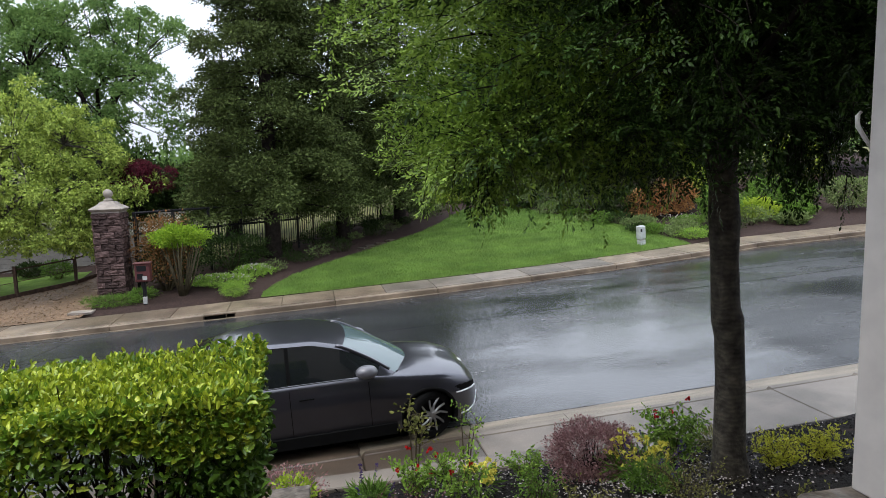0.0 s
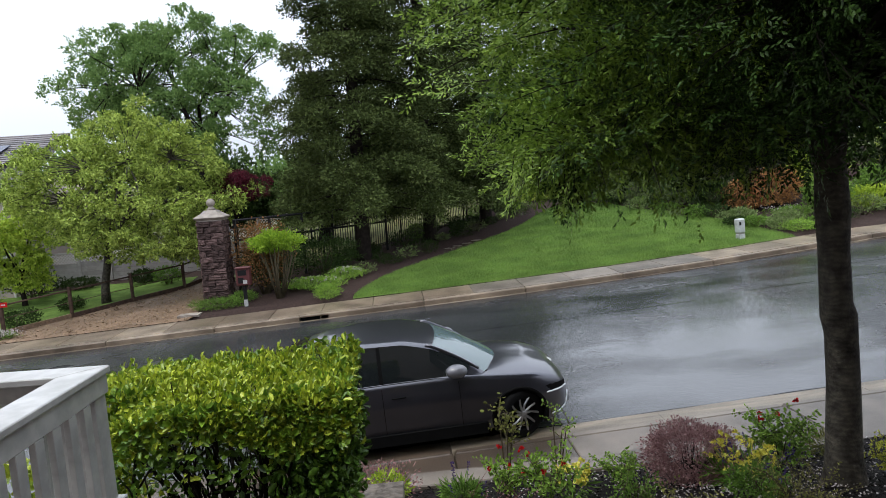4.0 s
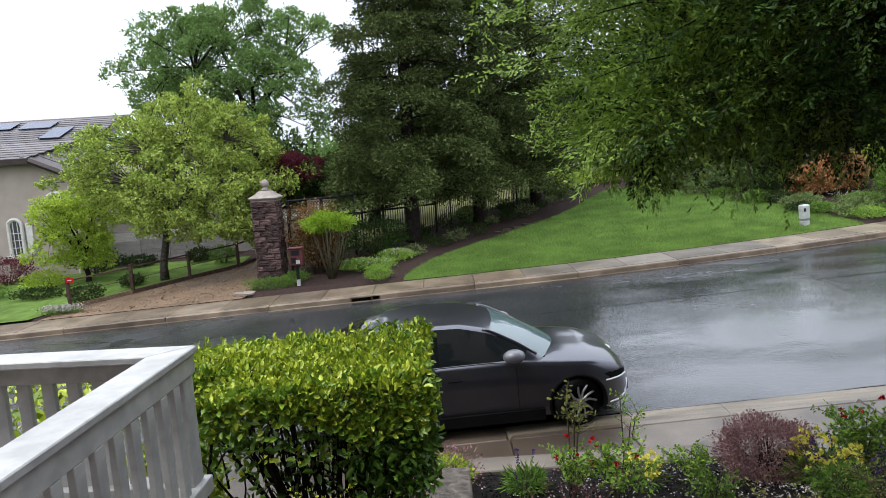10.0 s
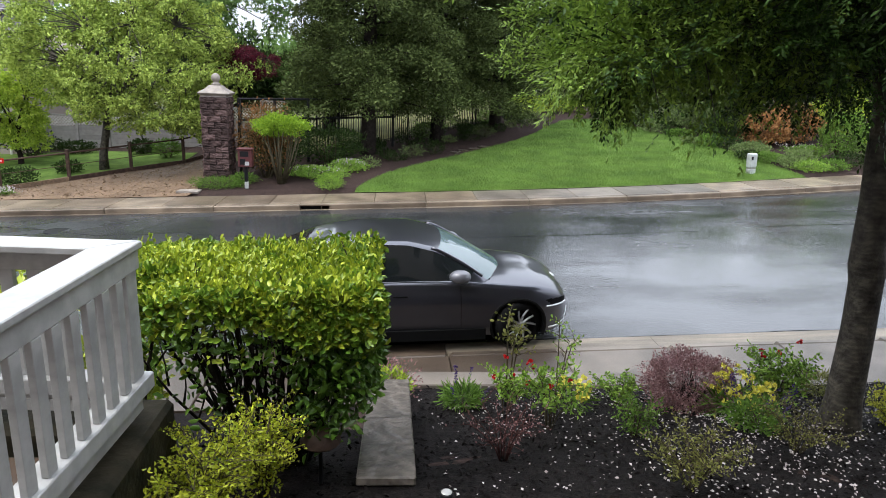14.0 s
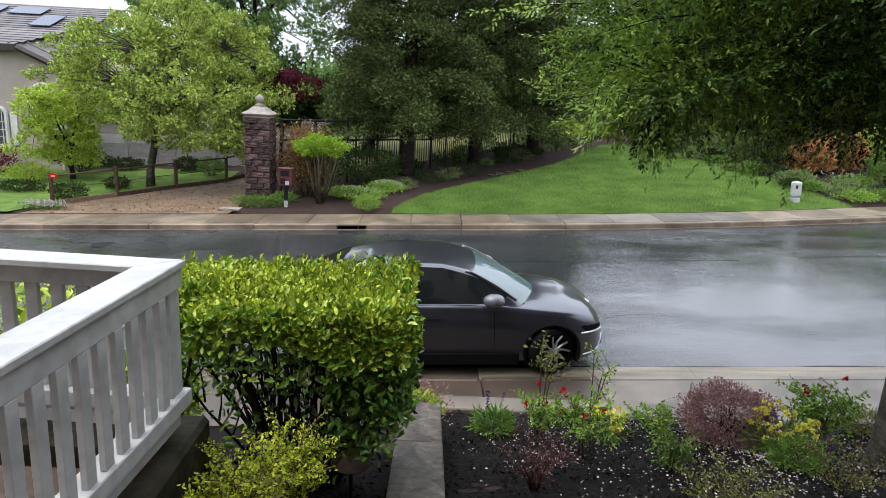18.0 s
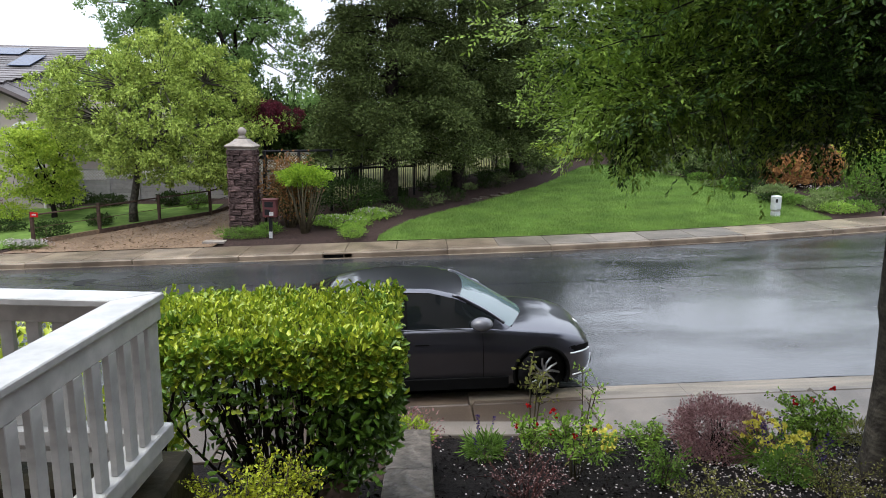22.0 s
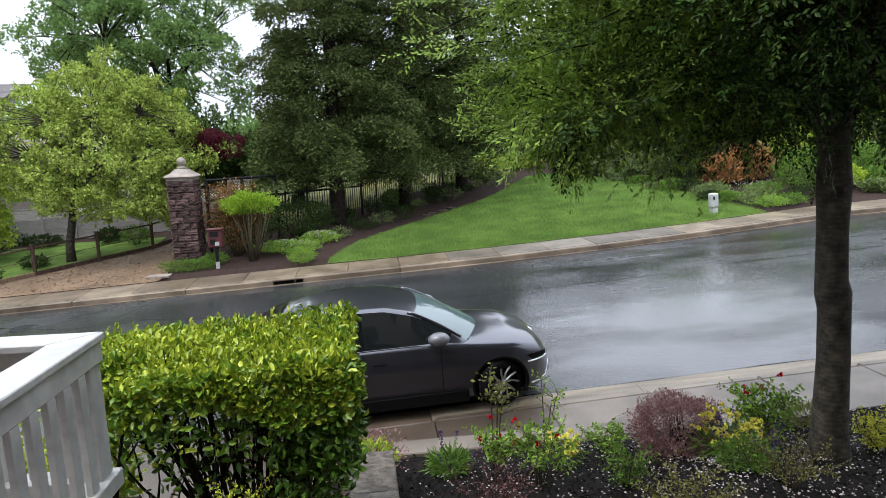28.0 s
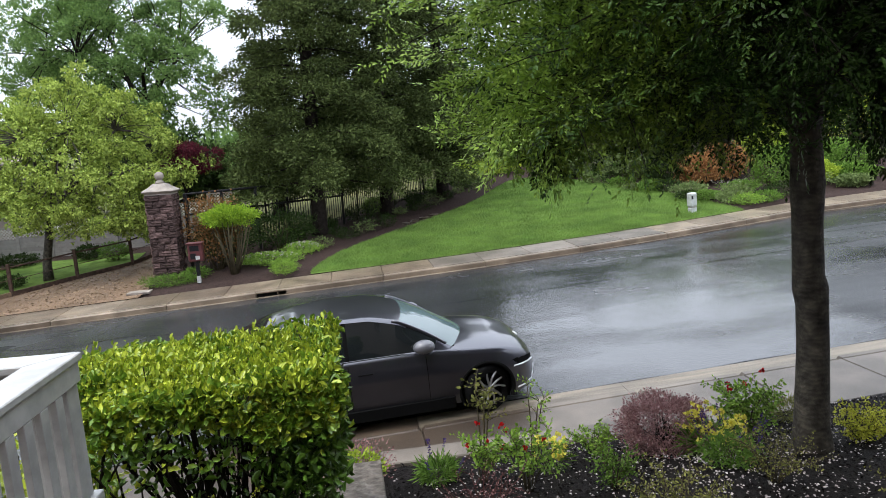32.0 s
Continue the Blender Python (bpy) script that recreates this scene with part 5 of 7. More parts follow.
flowers(t, "bloom", 60, 0.26, 0.2, 0.36, 0.03, M["yellow_petal"], "yellow bloom")
t = near_shrub("herb_clump", 2.86, 4.5, 0.22, 0.2, 0.22, M["green"], 1300, 0.03, "soft grey-green herb clump with violet spikes", seed=15, stems=12)
spikes(t, 8, 0.26, 0.16, 0.28, "violet flower spike")
t = sprayed("rose_bush", 3.66, 5.5, 0.3, 0.26, 0.54, M["rose"], 14, 10, 11, 0.035, "leafy rose bush with several red blooms", seed=17, low=0.12, width=0.62)
flowers(t, "bloom", 4, 0.25, 0.4, 0.6, 0.027, M["red_petal"], "red rose bloom")
t = sprayed("olive_shrub", 1.72, 3.18, 0.27, 0.22, 0.33, M["olive"], 14, 9, 9, 0.019, "small olive-green twiggy shrub on the mulch", seed=19, low=0.25)
t = sprayed("olive_shrub", 2.78, 3.9, 0.26, 0.22, 0.36, M["olive"], 13, 7, 7, 0.019, "sparse olive-brown twiggy shrub beside the trunk", seed=21, low=0.25)
t = sprayed("golden_shrub", 4.14, 4.7, 0.19, 0.17, 0.26, M["gold"], 13, 9, 10, 0.026, "low golden-yellow leaved shrub", seed=23, low=0.1)
t = sprayed("golden_shrub", 4.66, 4.8, 0.19, 0.17, 0.26, M["gold"], 13, 9, 10, 0.026, "low golden-yellow leaved shrub", seed=24, low=0.1)
t = near_shrub("brown_grass", 4.43, 5.96, 0.2, 0.16, 0.2, M["olive"], 600, 0.09, "tawny dry grass clump behind the trunk", seed=25, width=0.1, stems=3)
t = sprayed("olive_shrub", 3.05, 3.1, 0.14, 0.12, 0.2, M["olive"], 8, 6, 7, 0.019, "tiny olive-green shrub near the porch", seed=27)
t = sprayed("golden_privet", -0.62, 2.74, 0.18, 0.22, 0.46, M["privet"], 17, 14, 14, 0.02, "golden-green leaved shrub between plinth and hedge", seed=28, low=0.1)
t = sprayed("golden_privet", -0.46, 3.06, 0.14, 0.15, 0.5, M["privet"], 13, 14, 13, 0.02, "golden-green leaved shrub under the hedge", seed=29, low=0.2)
t = sprayed("golden_privet", -0.66, 2.42, 0.13, 0.14, 0.3, M["privet"], 12, 10, 13, 0.02, "low golden-green shrub against the plinth", seed=35, low=0.1)
t = near_shrub("plum_groundcover", 0.0, 5.95, 0.42, 0.28, 0.4, M["plum"], 900, 0.035, "low plum and lime ground shrub behind the hedge", seed=30, stems=12)
t = near_shrub("lime_groundcover", 0.12, 5.55, 0.2, 0.18, 0.3, M["lime"], 600, 0.035, "low lime-green ground shrub beside the garden wall", seed=31, stems=8)
spot = thing("garden_spotlight", 0.41, 3.0, bed_z(0.41, 3.0), label="small black garden spotlight in the mulch", category="lamp")
part("body", lathe(bmesh.new(), [(0.012, -0.05), (0.012, 0.02), (0.03, 0.03), (0.034, 0.075), (0.028, 0.078)], sides=16), M["iron"], spot, smooth=True)
part("lens", lathe(bmesh.new(), [(0.027, 0.0785), (0.02, 0.083), (0.012, 0.083)], sides=16), M["pale_lens"], spot, "pale round lens")
lamp = thing("path_lamp", -0.22, 3.3, bed_z(-0.22, 3.3), label="brown metal mushroom path lamp under the hedge", category="lamp")
part("post", tube(bmesh.new(), [(0, 0, -0.05), (0, 0, 0.27)], 0.011, sides=10), M["iron"], lamp)
part("shade", lathe(bmesh.new(), [(0.1, 0.26), (0.105, 0.27), (0.06, 0.31), (0.02, 0.335), (0.008, 0.34)], sides=20), M["dark_wood"], lamp, "brown domed metal shade", smooth=True)


# ---- parked car ----
M["car_paint"] = mat("graphite_metallic_paint", (0.066, 0.067, 0.082), 0.32, metal=0.8, col2=(0.056, 0.057, 0.07), scale=2, coat=1.0)
M["car_paint"].node_tree.nodes["Principled BSDF"].inputs["Coat Roughness"].default_value = 0.04
M["car_glass"] = mat("tinted_car_glass", (0.012, 0.015, 0.016), 0.04, col2=(0.01, 0.012, 0.013), scale=2, spec=0.5)
M["house_glass"] = mat("grey_house_window_glass", (0.09, 0.095, 0.1), 0.06, col2=(0.06, 0.064, 0.07), scale=2, spec=0.8)
# part of the sky's reflection is put into the windscreen's pale base colour
M["screen_glass"] = mat("skylit_windscreen_glass", (0.1, 0.145, 0.15), 0.05, col2=(0.08, 0.12, 0.125), scale=1, spec=1.0)
M["black_plastic"] = mat("black_plastic", (0.007, 0.007, 0.007), 0.7, scale=8, spec=0.06)
M["rubber"] = mat("tyre_rubber", (0.008, 0.008, 0.008), 0.8, scale=12, bump=0.2, spec=0.06)
M["alloy"] = mat("machined_alloy", (0.42, 0.42, 0.42), 0.3, metal=0.9, scale=6)
# paler than the body paint: sky light on the mirrors, put in as colour
M["mirror_skylit"] = mat("skylit_mirror_shell", (0.13, 0.13, 0.145), 0.3, scale=5, coat=0.4)
M["lamp_white"] = mat("headlamp_lens", (0.8, 0.82, 0.85), 0.1, scale=6)

car = thing("car", 0.39, 9.69, 0.045, label="graphite grey streamlined saloon car parked at the kerb", category="car")
car.matrix_basis = pose(0.39, 9.69, 0.05, 1.2, -math.degrees(math.atan(SLOPE)), 0)


def curve(keys, x):
    return float(np.interp(x, [k[0] for k in keys], [k[1] for k in keys]))


def sm_curve(keys):
    """A smoothed run through the keys."""
    xs_ = np.linspace(keys[0][0], keys[-1][0], 241)
    v = np.interp(xs_, [k[0] for k in keys], [k[1] for k in keys])
    for _ in range(10):
        v[1:-1] = 0.25 * v[:-2] + 0.5 * v[1:-1] + 0.25 * v[2:]
    return lambda x: float(np.interp(x, xs_, v))


HW = sm_curve([(-2.5, 0.66), (-2.42, 0.76), (-2.2, 0.85), (-1.7, 0.92), (-1.3, 0.94), (1.3, 0.94), (1.7, 0.925), (2.0, 0.86), (2.2, 0.74), (2.3, 0.58), (2.34, 0.46)])
TOP = sm_curve([(-2.5, 0.88), (-2.3, 1.02), (-1.6, 1.06), (0.0, 1.065), (0.6, 1.06), (1.0, 1.025), (1.4, 1.01), (1.8, 0.965), (2.1, 0.865), (2.27, 0.735), (2.34, 0.6)])
BOT = sm_curve([(-2.5, 0.42), (-2.2, 0.27), (-1.6, 0.19), (1.6, 0.19), (2.1, 0.2), (2.34, 0.27)])
WHEELS = (1.535, -1.415)


def body_section(x):
    w, t, b = HW(x), TOP(x), BOT(x)
    hood = step(0.8, 1.5, x)
    sh = t - 0.035 - 0.05 * hood
    n = 14
    out = []
    for k in range(n + 1):
        f = k / n
        z = b + (sh - b) * f
        y = w - 0.07 * (1 - min(1, f / 0.35)) ** 2 - 0.045 * max(0, (f - 0.5) / 0.5) ** 2 + 0.012 * math.sin(f * math.pi)
        if 0.25 < f < 0.6:
            y -= 0.012 * math.sin((f - 0.25) / 0.35 * math.pi)
        out.append((y, z))
    yw = out[-1][0]
    for f in (0.93, 0.82, 0.62, 0.4, 0.2, 0.0):
        out.append((yw * f, sh + (t - sh) * (1 - (f / 1.0) ** 4.5) + 0.012 * hood * math.sin(f * math.pi) ** 2))
    return out


bm = bmesh.new()
xs_b = [-2.5 + 4.84 * k / 110 for k in range(111)]
rows_b = []
for x in xs_b:
    s = body_section(x)
    rows_b.append([bm.verts.new((x, -y, z)) for y, z in s] + [bm.verts.new((x, y, z)) for y, z in reversed(s[:-1])])
for r0, r1 in zip(rows_b, rows_b[1:]):
    for k in range(len(r0) - 1):
        f = bm.faces.new((r0[k], r0[k + 1], r1[k + 1], r1[k]))
bm.faces.new(rows_b[0])
bm.faces.new(rows_b[-1][::-1])
cut = [f for f in bm.faces if abs(f.calc_center_median().y) > 0.6 and any(math.hypot(f.calc_center_median().x - wx, f.calc_center_median().z - 0.35) < 0.385 for wx in WHEELS)]
bmesh.ops.delete(bm, geom=cut, context="FACES")
body = part("body", bm, M["car_paint"], car, smooth=True)
part("underbody", boxm(-2.2, -0.72, 0.2, 2.1, 0.72, 0.55), M["black_plastic"], car)
for sy in (-1, 1):
    part("sill", boxm(-1.07, sy * 0.91 - 0.04, 0.16, 1.07, sy * 0.91 + 0.026, 0.33, 0.01), M["black_plastic"], car, "black plastic sill")
for wx in WHEELS:
    for sy in (-1, 1):
        bm = bmesh.new()
        ring = []
        for k in range(29):
            a = math.radians(-25 + 230 * k / 28)
            c, s = math.cos(a), math.sin(a)
            y = HW(wx + 0.39 * c) * sy
            ring.append([bm.verts.new((wx + r * c, y + o * sy, 0.35 + r * s)) for r, o in ((0.372, -0.12), (0.368, 0.012), (0.408, 0.014), (0.412, -0.03))])
        for a, b in zip(ring, ring[1:]):
            for k in range(3):
                bm.faces.new((a[k], a[k + 1], b[k + 1], b[k]))
        part("arch_trim", bm, M["black_plastic"], car, "black wheel arch trim", smooth=True)
        well = lathe(bmesh.new(), [(0.39, 0.0), (0.385, 0.28)], sides=28)
        o = part("wheel_well", well, M["black_plastic"], car)
        o.matrix_basis = Matrix.Translation((wx, 0.44 * sy if sy > 0 else -0.72, 0.35)) @ Matrix.Rotation(radians(-90), 4, "X")

# greenhouse: belt, side glass, roof rail, roof
ROOF = sm_curve([(-2.3, 1.06), (-1.9, 1.31), (-1.5, 1.475), (-1.1, 1.56), (-0.6, 1.595), (0.0, 1.57), (0.38, 1.46), (0.72, 1.25), (1.08, 1.0)])
RW = sm_curve([(-2.3, 0.62), (-1.5, 0.63), (-0.6, 0.69), (0.2, 0.7), (0.7, 0.74), (1.08, 0.79)])


def cabin_section(x):
    zb, wb, zc, wr = TOP(x) - 0.045, HW(x) - 0.055, ROOF(x), RW(x)
    hgt = max(0.0, zc - zb)
    zr = zb + hgt * 0.95
    p = [(wb, zb)]
    for f in (0.25, 0.5, 0.75, 1.0):
        p.append((wb + (wr + 0.035 - wb) * f ** 1.15, zb + (zr - 0.03 * min(1, hgt / 0.3) - zb) * f))
    p.append((wr, zr))
    for f in (0.9, 0.7, 0.45, 0.2, 0.0):
        p.append((wr * f, zr + (zc - zr) * (1 - f ** 3.6)))
    return p


xs_c = [-2.3 + 3.38 * k / 68 for k in range(69)]
cab = [cabin_section(x) for x in xs_c]
cab = [[(-y, z) for y, z in s] + [(y, z) for y, z in reversed(s[:-1])] for s in cab]
NV = len(cab[0])


def cabin_part(name, material, test, lift=0.0, label=""):
    bm = bmesh.new()
    vv = {}

    def vert(i, k):
        if (i, k) not in vv:
            y, z = cab[i][k]
            c = Vector((0, y, z - 0.9)).normalized() * lift
            bulge = 0.3 * step(-0.1, 1.08, xs_c[i]) * (1 - (y / 0.82) ** 2)
            vv[i, k] = bm.verts.new((xs_c[i] + bulge, y + c.y, z + c.z))
        return vv[i, k]
    for i in range(len(xs_c) - 1):
        for k in range(NV - 1):
            if test((xs_c[i] + xs_c[i + 1]) / 2, k if k < NV // 2 else NV - 2 - k, k):
                bm.faces.new((vert(i, k), vert(i, k + 1), vert(i + 1, k + 1), vert(i + 1, k)))
    return part(name, bm, material, car, label, smooth=True)


def is_screen(x, k):
    return k >= 5 and x > 0.36


def is_rear(x, k):
    return k >= 5 and x < -1.42


def is_side(x, k):
    return (k <= 3 or (k == 4 and x > 0.5)) and -1.75 < x < 0.86


cabin_part("roof", M["car_paint"], lambda x, k, kk: not is_screen(x, k) and not is_rear(x, k) and not is_side(x, k))
cabin_part("windscreen", M["screen_glass"], lambda x, k, kk: is_screen(x, k), -0.004, "windscreen coloured pale for the sky it reflects")
cabin_part("rear_screen", M["car_glass"], lambda x, k, kk: is_rear(x, k) and x > -2.2, -0.004)
for nm, a, b in (("front_window", -0.32, 0.86), ("rear_window", -1.3, -0.36), ("quarter_window", -1.75, -1.33)):
    for sd_ in (0, 1):
        cabin_part(nm, M["car_glass"], lambda x, k, kk, a=a, b=b, sd_=sd_: is_side(x, k) and a < x < b and (kk < NV // 2) == (sd_ == 0), -0.006, "dark tinted side window")
for a_, b_ in ((-0.36, -0.32), (-1.33, -1.3)):
    for sd_ in (0, 1):
        cabin_part("pillar_trim", M["black_plastic"], lambda x, k, kk: is_side(x, k) and a_ <= x <= b_ and (kk < NV // 2) == (sd_ == 0), -0.008)
for sy in (-1, 1):
    bm = bmesh.new()
    q = [0.3 + 0.07 * k for k in range(11)]
    tube(bm, [(x_ + 0.3 * step(-0.1, 1.08, x_) * (1 - (cabin_section(x_)[5][0] / 0.82) ** 2), sy * cabin_section(x_)[5][0], cabin_section(x_)[5][1]) for x_ in q], 0.024, sides=8)
    part("front_pillar", bm, M["car_paint"], car, smooth=True)
    bm = bmesh.new()
    tube(bm, [(x, sy * (HW(x) - 0.05), TOP(x) - 0.04) for x in (0.8, 0.4, 0, -0.5, -1, -1.5, -1.75)], 0.008, sides=6)
    part("belt_trim", bm, M["black_plastic"], car, smooth=True)
    bm = bmesh.new()
    bmesh.ops.create_icosphere(bm, subdivisions=3, radius=1, matrix=pose(0.7, sy * 1.02, 1.13) @ Matrix.Diagonal((0.15, 0.12, 0.095, 1)))
    mir = part("door_mirror", bm, M["mirror_skylit"], car, "door mirror coloured paler for the sky on it", smooth=True)
    part("mirror_stalk", tube(bmesh.new(), [(0.74, sy * 0.85, 1.0), (0.72, sy * 0.95, 1.08)], [0.03, 0.025], sides=8), M["black_plastic"], mir)
    for hx in (-0.12, -1.05):
        part("door_handle", boxm(hx - 0.1, sy * (HW(hx) - 0.004) - 0.012, 0.825, hx + 0.1, sy * (HW(hx) - 0.004) + 0.008, 0.84, 0.003), M["black_plastic"], car)
    for dx in (0.72, -0.34, -1.28):
        bm = bmesh.new()
        tube(bm, [(dx, sy * (body_section(dx)[k][0] + 0.001), body_section(dx)[k][1]) for k in range(2, 14)], 0.004, sides=4)
        part("door_gap", bm, M["black_plastic"], car)
    # headlamp and the thin light bars below it
    bm = bmesh.new()
    q = [1.93, 2.02, 2.11, 2.19, 2.25]
    for i, (xa, xb) in enumerate(zip(q, q[1:])):
        v = [bm.verts.new((x_, sy * (HW(x_) + 0.005 - 0.012 * (z_ > 0.66)), z_)) for x_, z_ in ((xa, 0.625), (xb, 0.62), (xb, 0.715 - 0.008 * i), (xa, 0.70 - 0.004 * i))]
        bm.faces.new(v)
    hl = part("headlamp", bm, M["black_plastic"], car, "dark headlamp with a white light strip")
    bm = bmesh.new()
    tube(bm, [(x_, sy * (HW(x_) + 0.006), 0.612 - 0.03 * (x_ - 1.93)) for x_ in (1.94, 2.02, 2.11, 2.19, 2.26)], 0.012, sides=6)
    part("light_strip", bm, M["lamp_white"], hl)
    bm = bmesh.new()
    tube(bm, [(1.98, sy * (HW(1.98) + 0.012), 0.285), (2.12, sy * (HW(2.12) + 0.012), 0.29), (2.22, sy * (HW(2.22) + 0.012), 0.33), (2.27, sy * (HW(2.27) + 0.012), 0.42), (2.29, sy * (HW(2.29) + 0.012), 0.5)], 0.012, sides=6)
    part("bumper_strip", bm, M["lamp_white"], car, "pale bumper trim strip", smooth=True)
part("front_grille", boxm(2.2, -0.5, 0.28, 2.335, 0.5, 0.4, 0.02), M["black_plastic"], car)
bm = bmesh.new()
bmesh.ops.create_cone(bm, cap_ends=True, segments=20, radius1=0.062, radius2=0.056, depth=0.014, matrix=pose(2.2, 0, TOP(2.2) + 0.002, 0, 32, 0) @ Matrix.Diagonal((0.7, 1.1, 1, 1)))
part("badge", bm, M["lamp_white"], car, "plain pale oval badge")
bm = bmesh.new()
tube(bm, [(1.12, -0.6, 0.975), (1.2, 0.0, 1.02), (1.12, 0.35, 1.03)], 0.009, sides=5)
part("wiper", bm, M["black_plastic"], car)
bm = bmesh.new()
tube(bm, [(1.08 + 0.3 * (1 - (y_ / 0.82) ** 2), y_, 0.985 - 0.02 * (1 - (y_ / 0.82) ** 2)) for y_ in (-0.76, -0.4, 0, 0.4, 0.76)], 0.022, sides=6)
part("cowl", bm, M["black_plastic"], car, smooth=True)
bm = bmesh.new()
vs = [bm.verts.new(p) for p in ((-2.0, -0.62, 1.26), (-2.0, 0.62, 1.26), (-2.28, 0.6, 1.23), (-2.28, -0.6, 1.23), (-2.0, -0.62, 1.23), (-2.0, 0.62, 1.23), (-2.28, 0.6, 1.21), (-2.28, -0.6, 1.21))]
for q in ((0, 1, 2, 3), (7, 6, 5, 4), (0, 4, 5, 1), (1, 5, 6, 2), (2, 6, 7, 3), (3, 7, 4, 0)):
    bm.faces.new([vs[i] for i in q])
part("spoiler", bm, M["black_plastic"], car)
for wx in WHEELS:
    for sy in (-1, 1):
        w = part("wheel", lathe(bmesh.new(), [(0.23, -0.11), (0.30, -0.118), (0.335, -0.1), (0.352, -0.06), (0.352, 0.06), (0.335, 0.1), (0.30, 0.118), (0.23, 0.11)], sides=40, cap=False), M["rubber"], car, "black road tyre with alloy rim", smooth=True)
        w.matrix_basis = Matrix.Translation((wx, sy * 0.825, 0.352)) @ Matrix.Rotation(radians(22 if wx > 0 else 0), 4, "Z") @ Matrix.Rotation(radians(90 * -sy), 4, "X")
        part("rim", lathe(bmesh.new(), [(0.232, 0.105), (0.222, 0.1), (0.2, 0.05), (0.01, 0.045)], sides=40, cap=False), M["black_plastic"], w)
        for k in range(5):
            b = bmesh.new()
            for s in (-1, 1):
                tube(b, [(0.045, s * 0.01, 0.085), (0.13, s * 0.035, 0.092), (0.222, s * 0.075 - 0.03, 0.104)], [0.02, 0.016, 0.015], sides=6)
            o = part("spoke", b, M["alloy"], w, "silver twin spoke")
            o.matrix_basis = Matrix.Rotation(k * math.tau / 5 + 0.3, 4, "Z")
        part("hub", lathe(bmesh.new(), [(0.05, 0.08), (0.048, 0.1), (0.03, 0.106)], sides=16), M["alloy"], w)

# ---- gate pillar ----
PX, PY = -5.83, 22.62
PZ = far_z(PX, PY - 0.4)
pil = thing("gate_pillar", PX, PY, PZ, label="rough purple-brown block gate pillar with stone cap and ball", category="pillar")
part("core", boxm(-0.375, -0.375, -0.15, 0.375, 0.375, 2.84), M["mortar"], pil)
rng = random.Random(3)
blocks = []
for v in range(6):
    b = boxm(-0.2, -0.05, -0.094, 0.2, 0.05, 0.094)
    bmesh.ops.subdivide_edges(b, edges=b.edges[:], cuts=4, use_grid_fill=True)
    for q in b.verts:
        if q.co.y < -0.03:
            edge = max(abs(q.co.x) / 0.2, abs(q.co.z) / 0.094)
            q.co.y += 0.025 * (edge > 0.9) - 0.05 * rng.random()
            q.co.z += 0.014 * (rng.random() - 0.5)
    me = bpy.data.meshes.new("block")
    bmesh.ops.recalc_face_normals(b, faces=b.faces)
    b.to_mesh(me)
    b.free()
    blocks.append(me)
for c in range(14):
    for side_ in range(4):
        off = 0.0 if (c + side_) % 2 else 0.1
        for s, wd in (((-0.205, 1.0), (0.205, 1.0)) if off == 0 else ((-0.31, 0.5), (0.0, 1.0), (0.31, 0.5))):
            o = part("block", rng.choice(blocks), M["brick"], pil)
            o.matrix_basis = Matrix.Rotation(side_ * math.pi / 2, 4, "Z") @ Matrix.Translation((s, -0.375, 0.1 + 0.2 * c)) @ Matrix.Diagonal((wd * 0.98, 1, 1, 1))
bm = bmesh.new()
prof = [(0.41, 2.8), (0.41, 2.84), (0.47, 2.89), (0.49, 2.92), (0.475, 2.94), (0.4, 2.99), (0.3, 3.05), (0.22, 3.13), (0.18, 3.16)]
rings = [[bm.verts.new((sx * r, sy * r, z)) for sx, sy in ((-1, -1), (1, -1), (1, 1), (-1, 1))] for r, z in prof]
for a, b in zip(rings, rings[1:]):
    for k in range(4):
        bm.faces.new((a[k], a[(k + 1) % 4], b[(k + 1) % 4], b[k]))
bm.faces.new(rings[0][::-1])
bm.faces.new(rings[-1])
part("cap", bm, M["cap_stone"], pil, "weathered flared stone cap")
part("finial", lathe(bmesh.new(), [(0.13, 3.16), (0.155, 3.2), (0.09, 3.25), (0.08, 3.28)] + [(0.145 * math.sin(a), 3.4 - 0.145 * math.cos(a)) for a in [0.5 + 2.6 * k / 11 for k in range(12)]], sides=24), M["cap_stone"], pil, "stone ball finial", smooth=True)

# ---- post-mounted box, utility box, storm drain ----
mb = thing("call_box", -4.66, 21.3, far_z(-4.66, 21.3), label="small red-brown box on a post beside the pillar", category="box")
M["maroon"] = mat("maroon_paint", (0.1, 0.022, 0.022), 0.5, scale=5, dark=0.2, dscale=6)
part("post", boxm(-0.05, -0.05, -0.1, 0.05, 0.05, 0.72, 0.006), M["iron"], mb)
part("post_foot", boxm(-0.055, -0.055, 0.02, 0.055, 0.055, 0.24, 0.004), M["white_paint"], mb, "white painted foot of the post")
part("housing", boxm(-0.22, -0.14, 0.72, 0.22, 0.14, 1.27, 0.02), M["maroon"], mb)
part("roof", boxm(-0.25, -0.18, 1.272, 0.25, 0.17, 1.31, 0.008), M["maroon"], mb)
part("screen", boxm(-0.15, -0.15, 1.05, 0.12, -0.141, 1.22), M["iron"], mb, "dark glass panel")
part("keypad", boxm(-0.15, -0.152, 0.80, 0.02, -0.141, 0.98), M["iron"], mb)
part("notice", boxm(0.0, -0.155, 0.78, 0.13, -0.1525, 0.9), M["white_paint"], mb, "small white plate")
ub = thing("utility_box", 12.67, 22.35, far_z(12.67, 22.3) + 0.02, label="small pale grey utility pedestal on the lawn", category="box")
ub.matrix_basis = pose(12.67, 22.35, far_z(12.67, 22.3) + 0.02, 0, -4, 12)
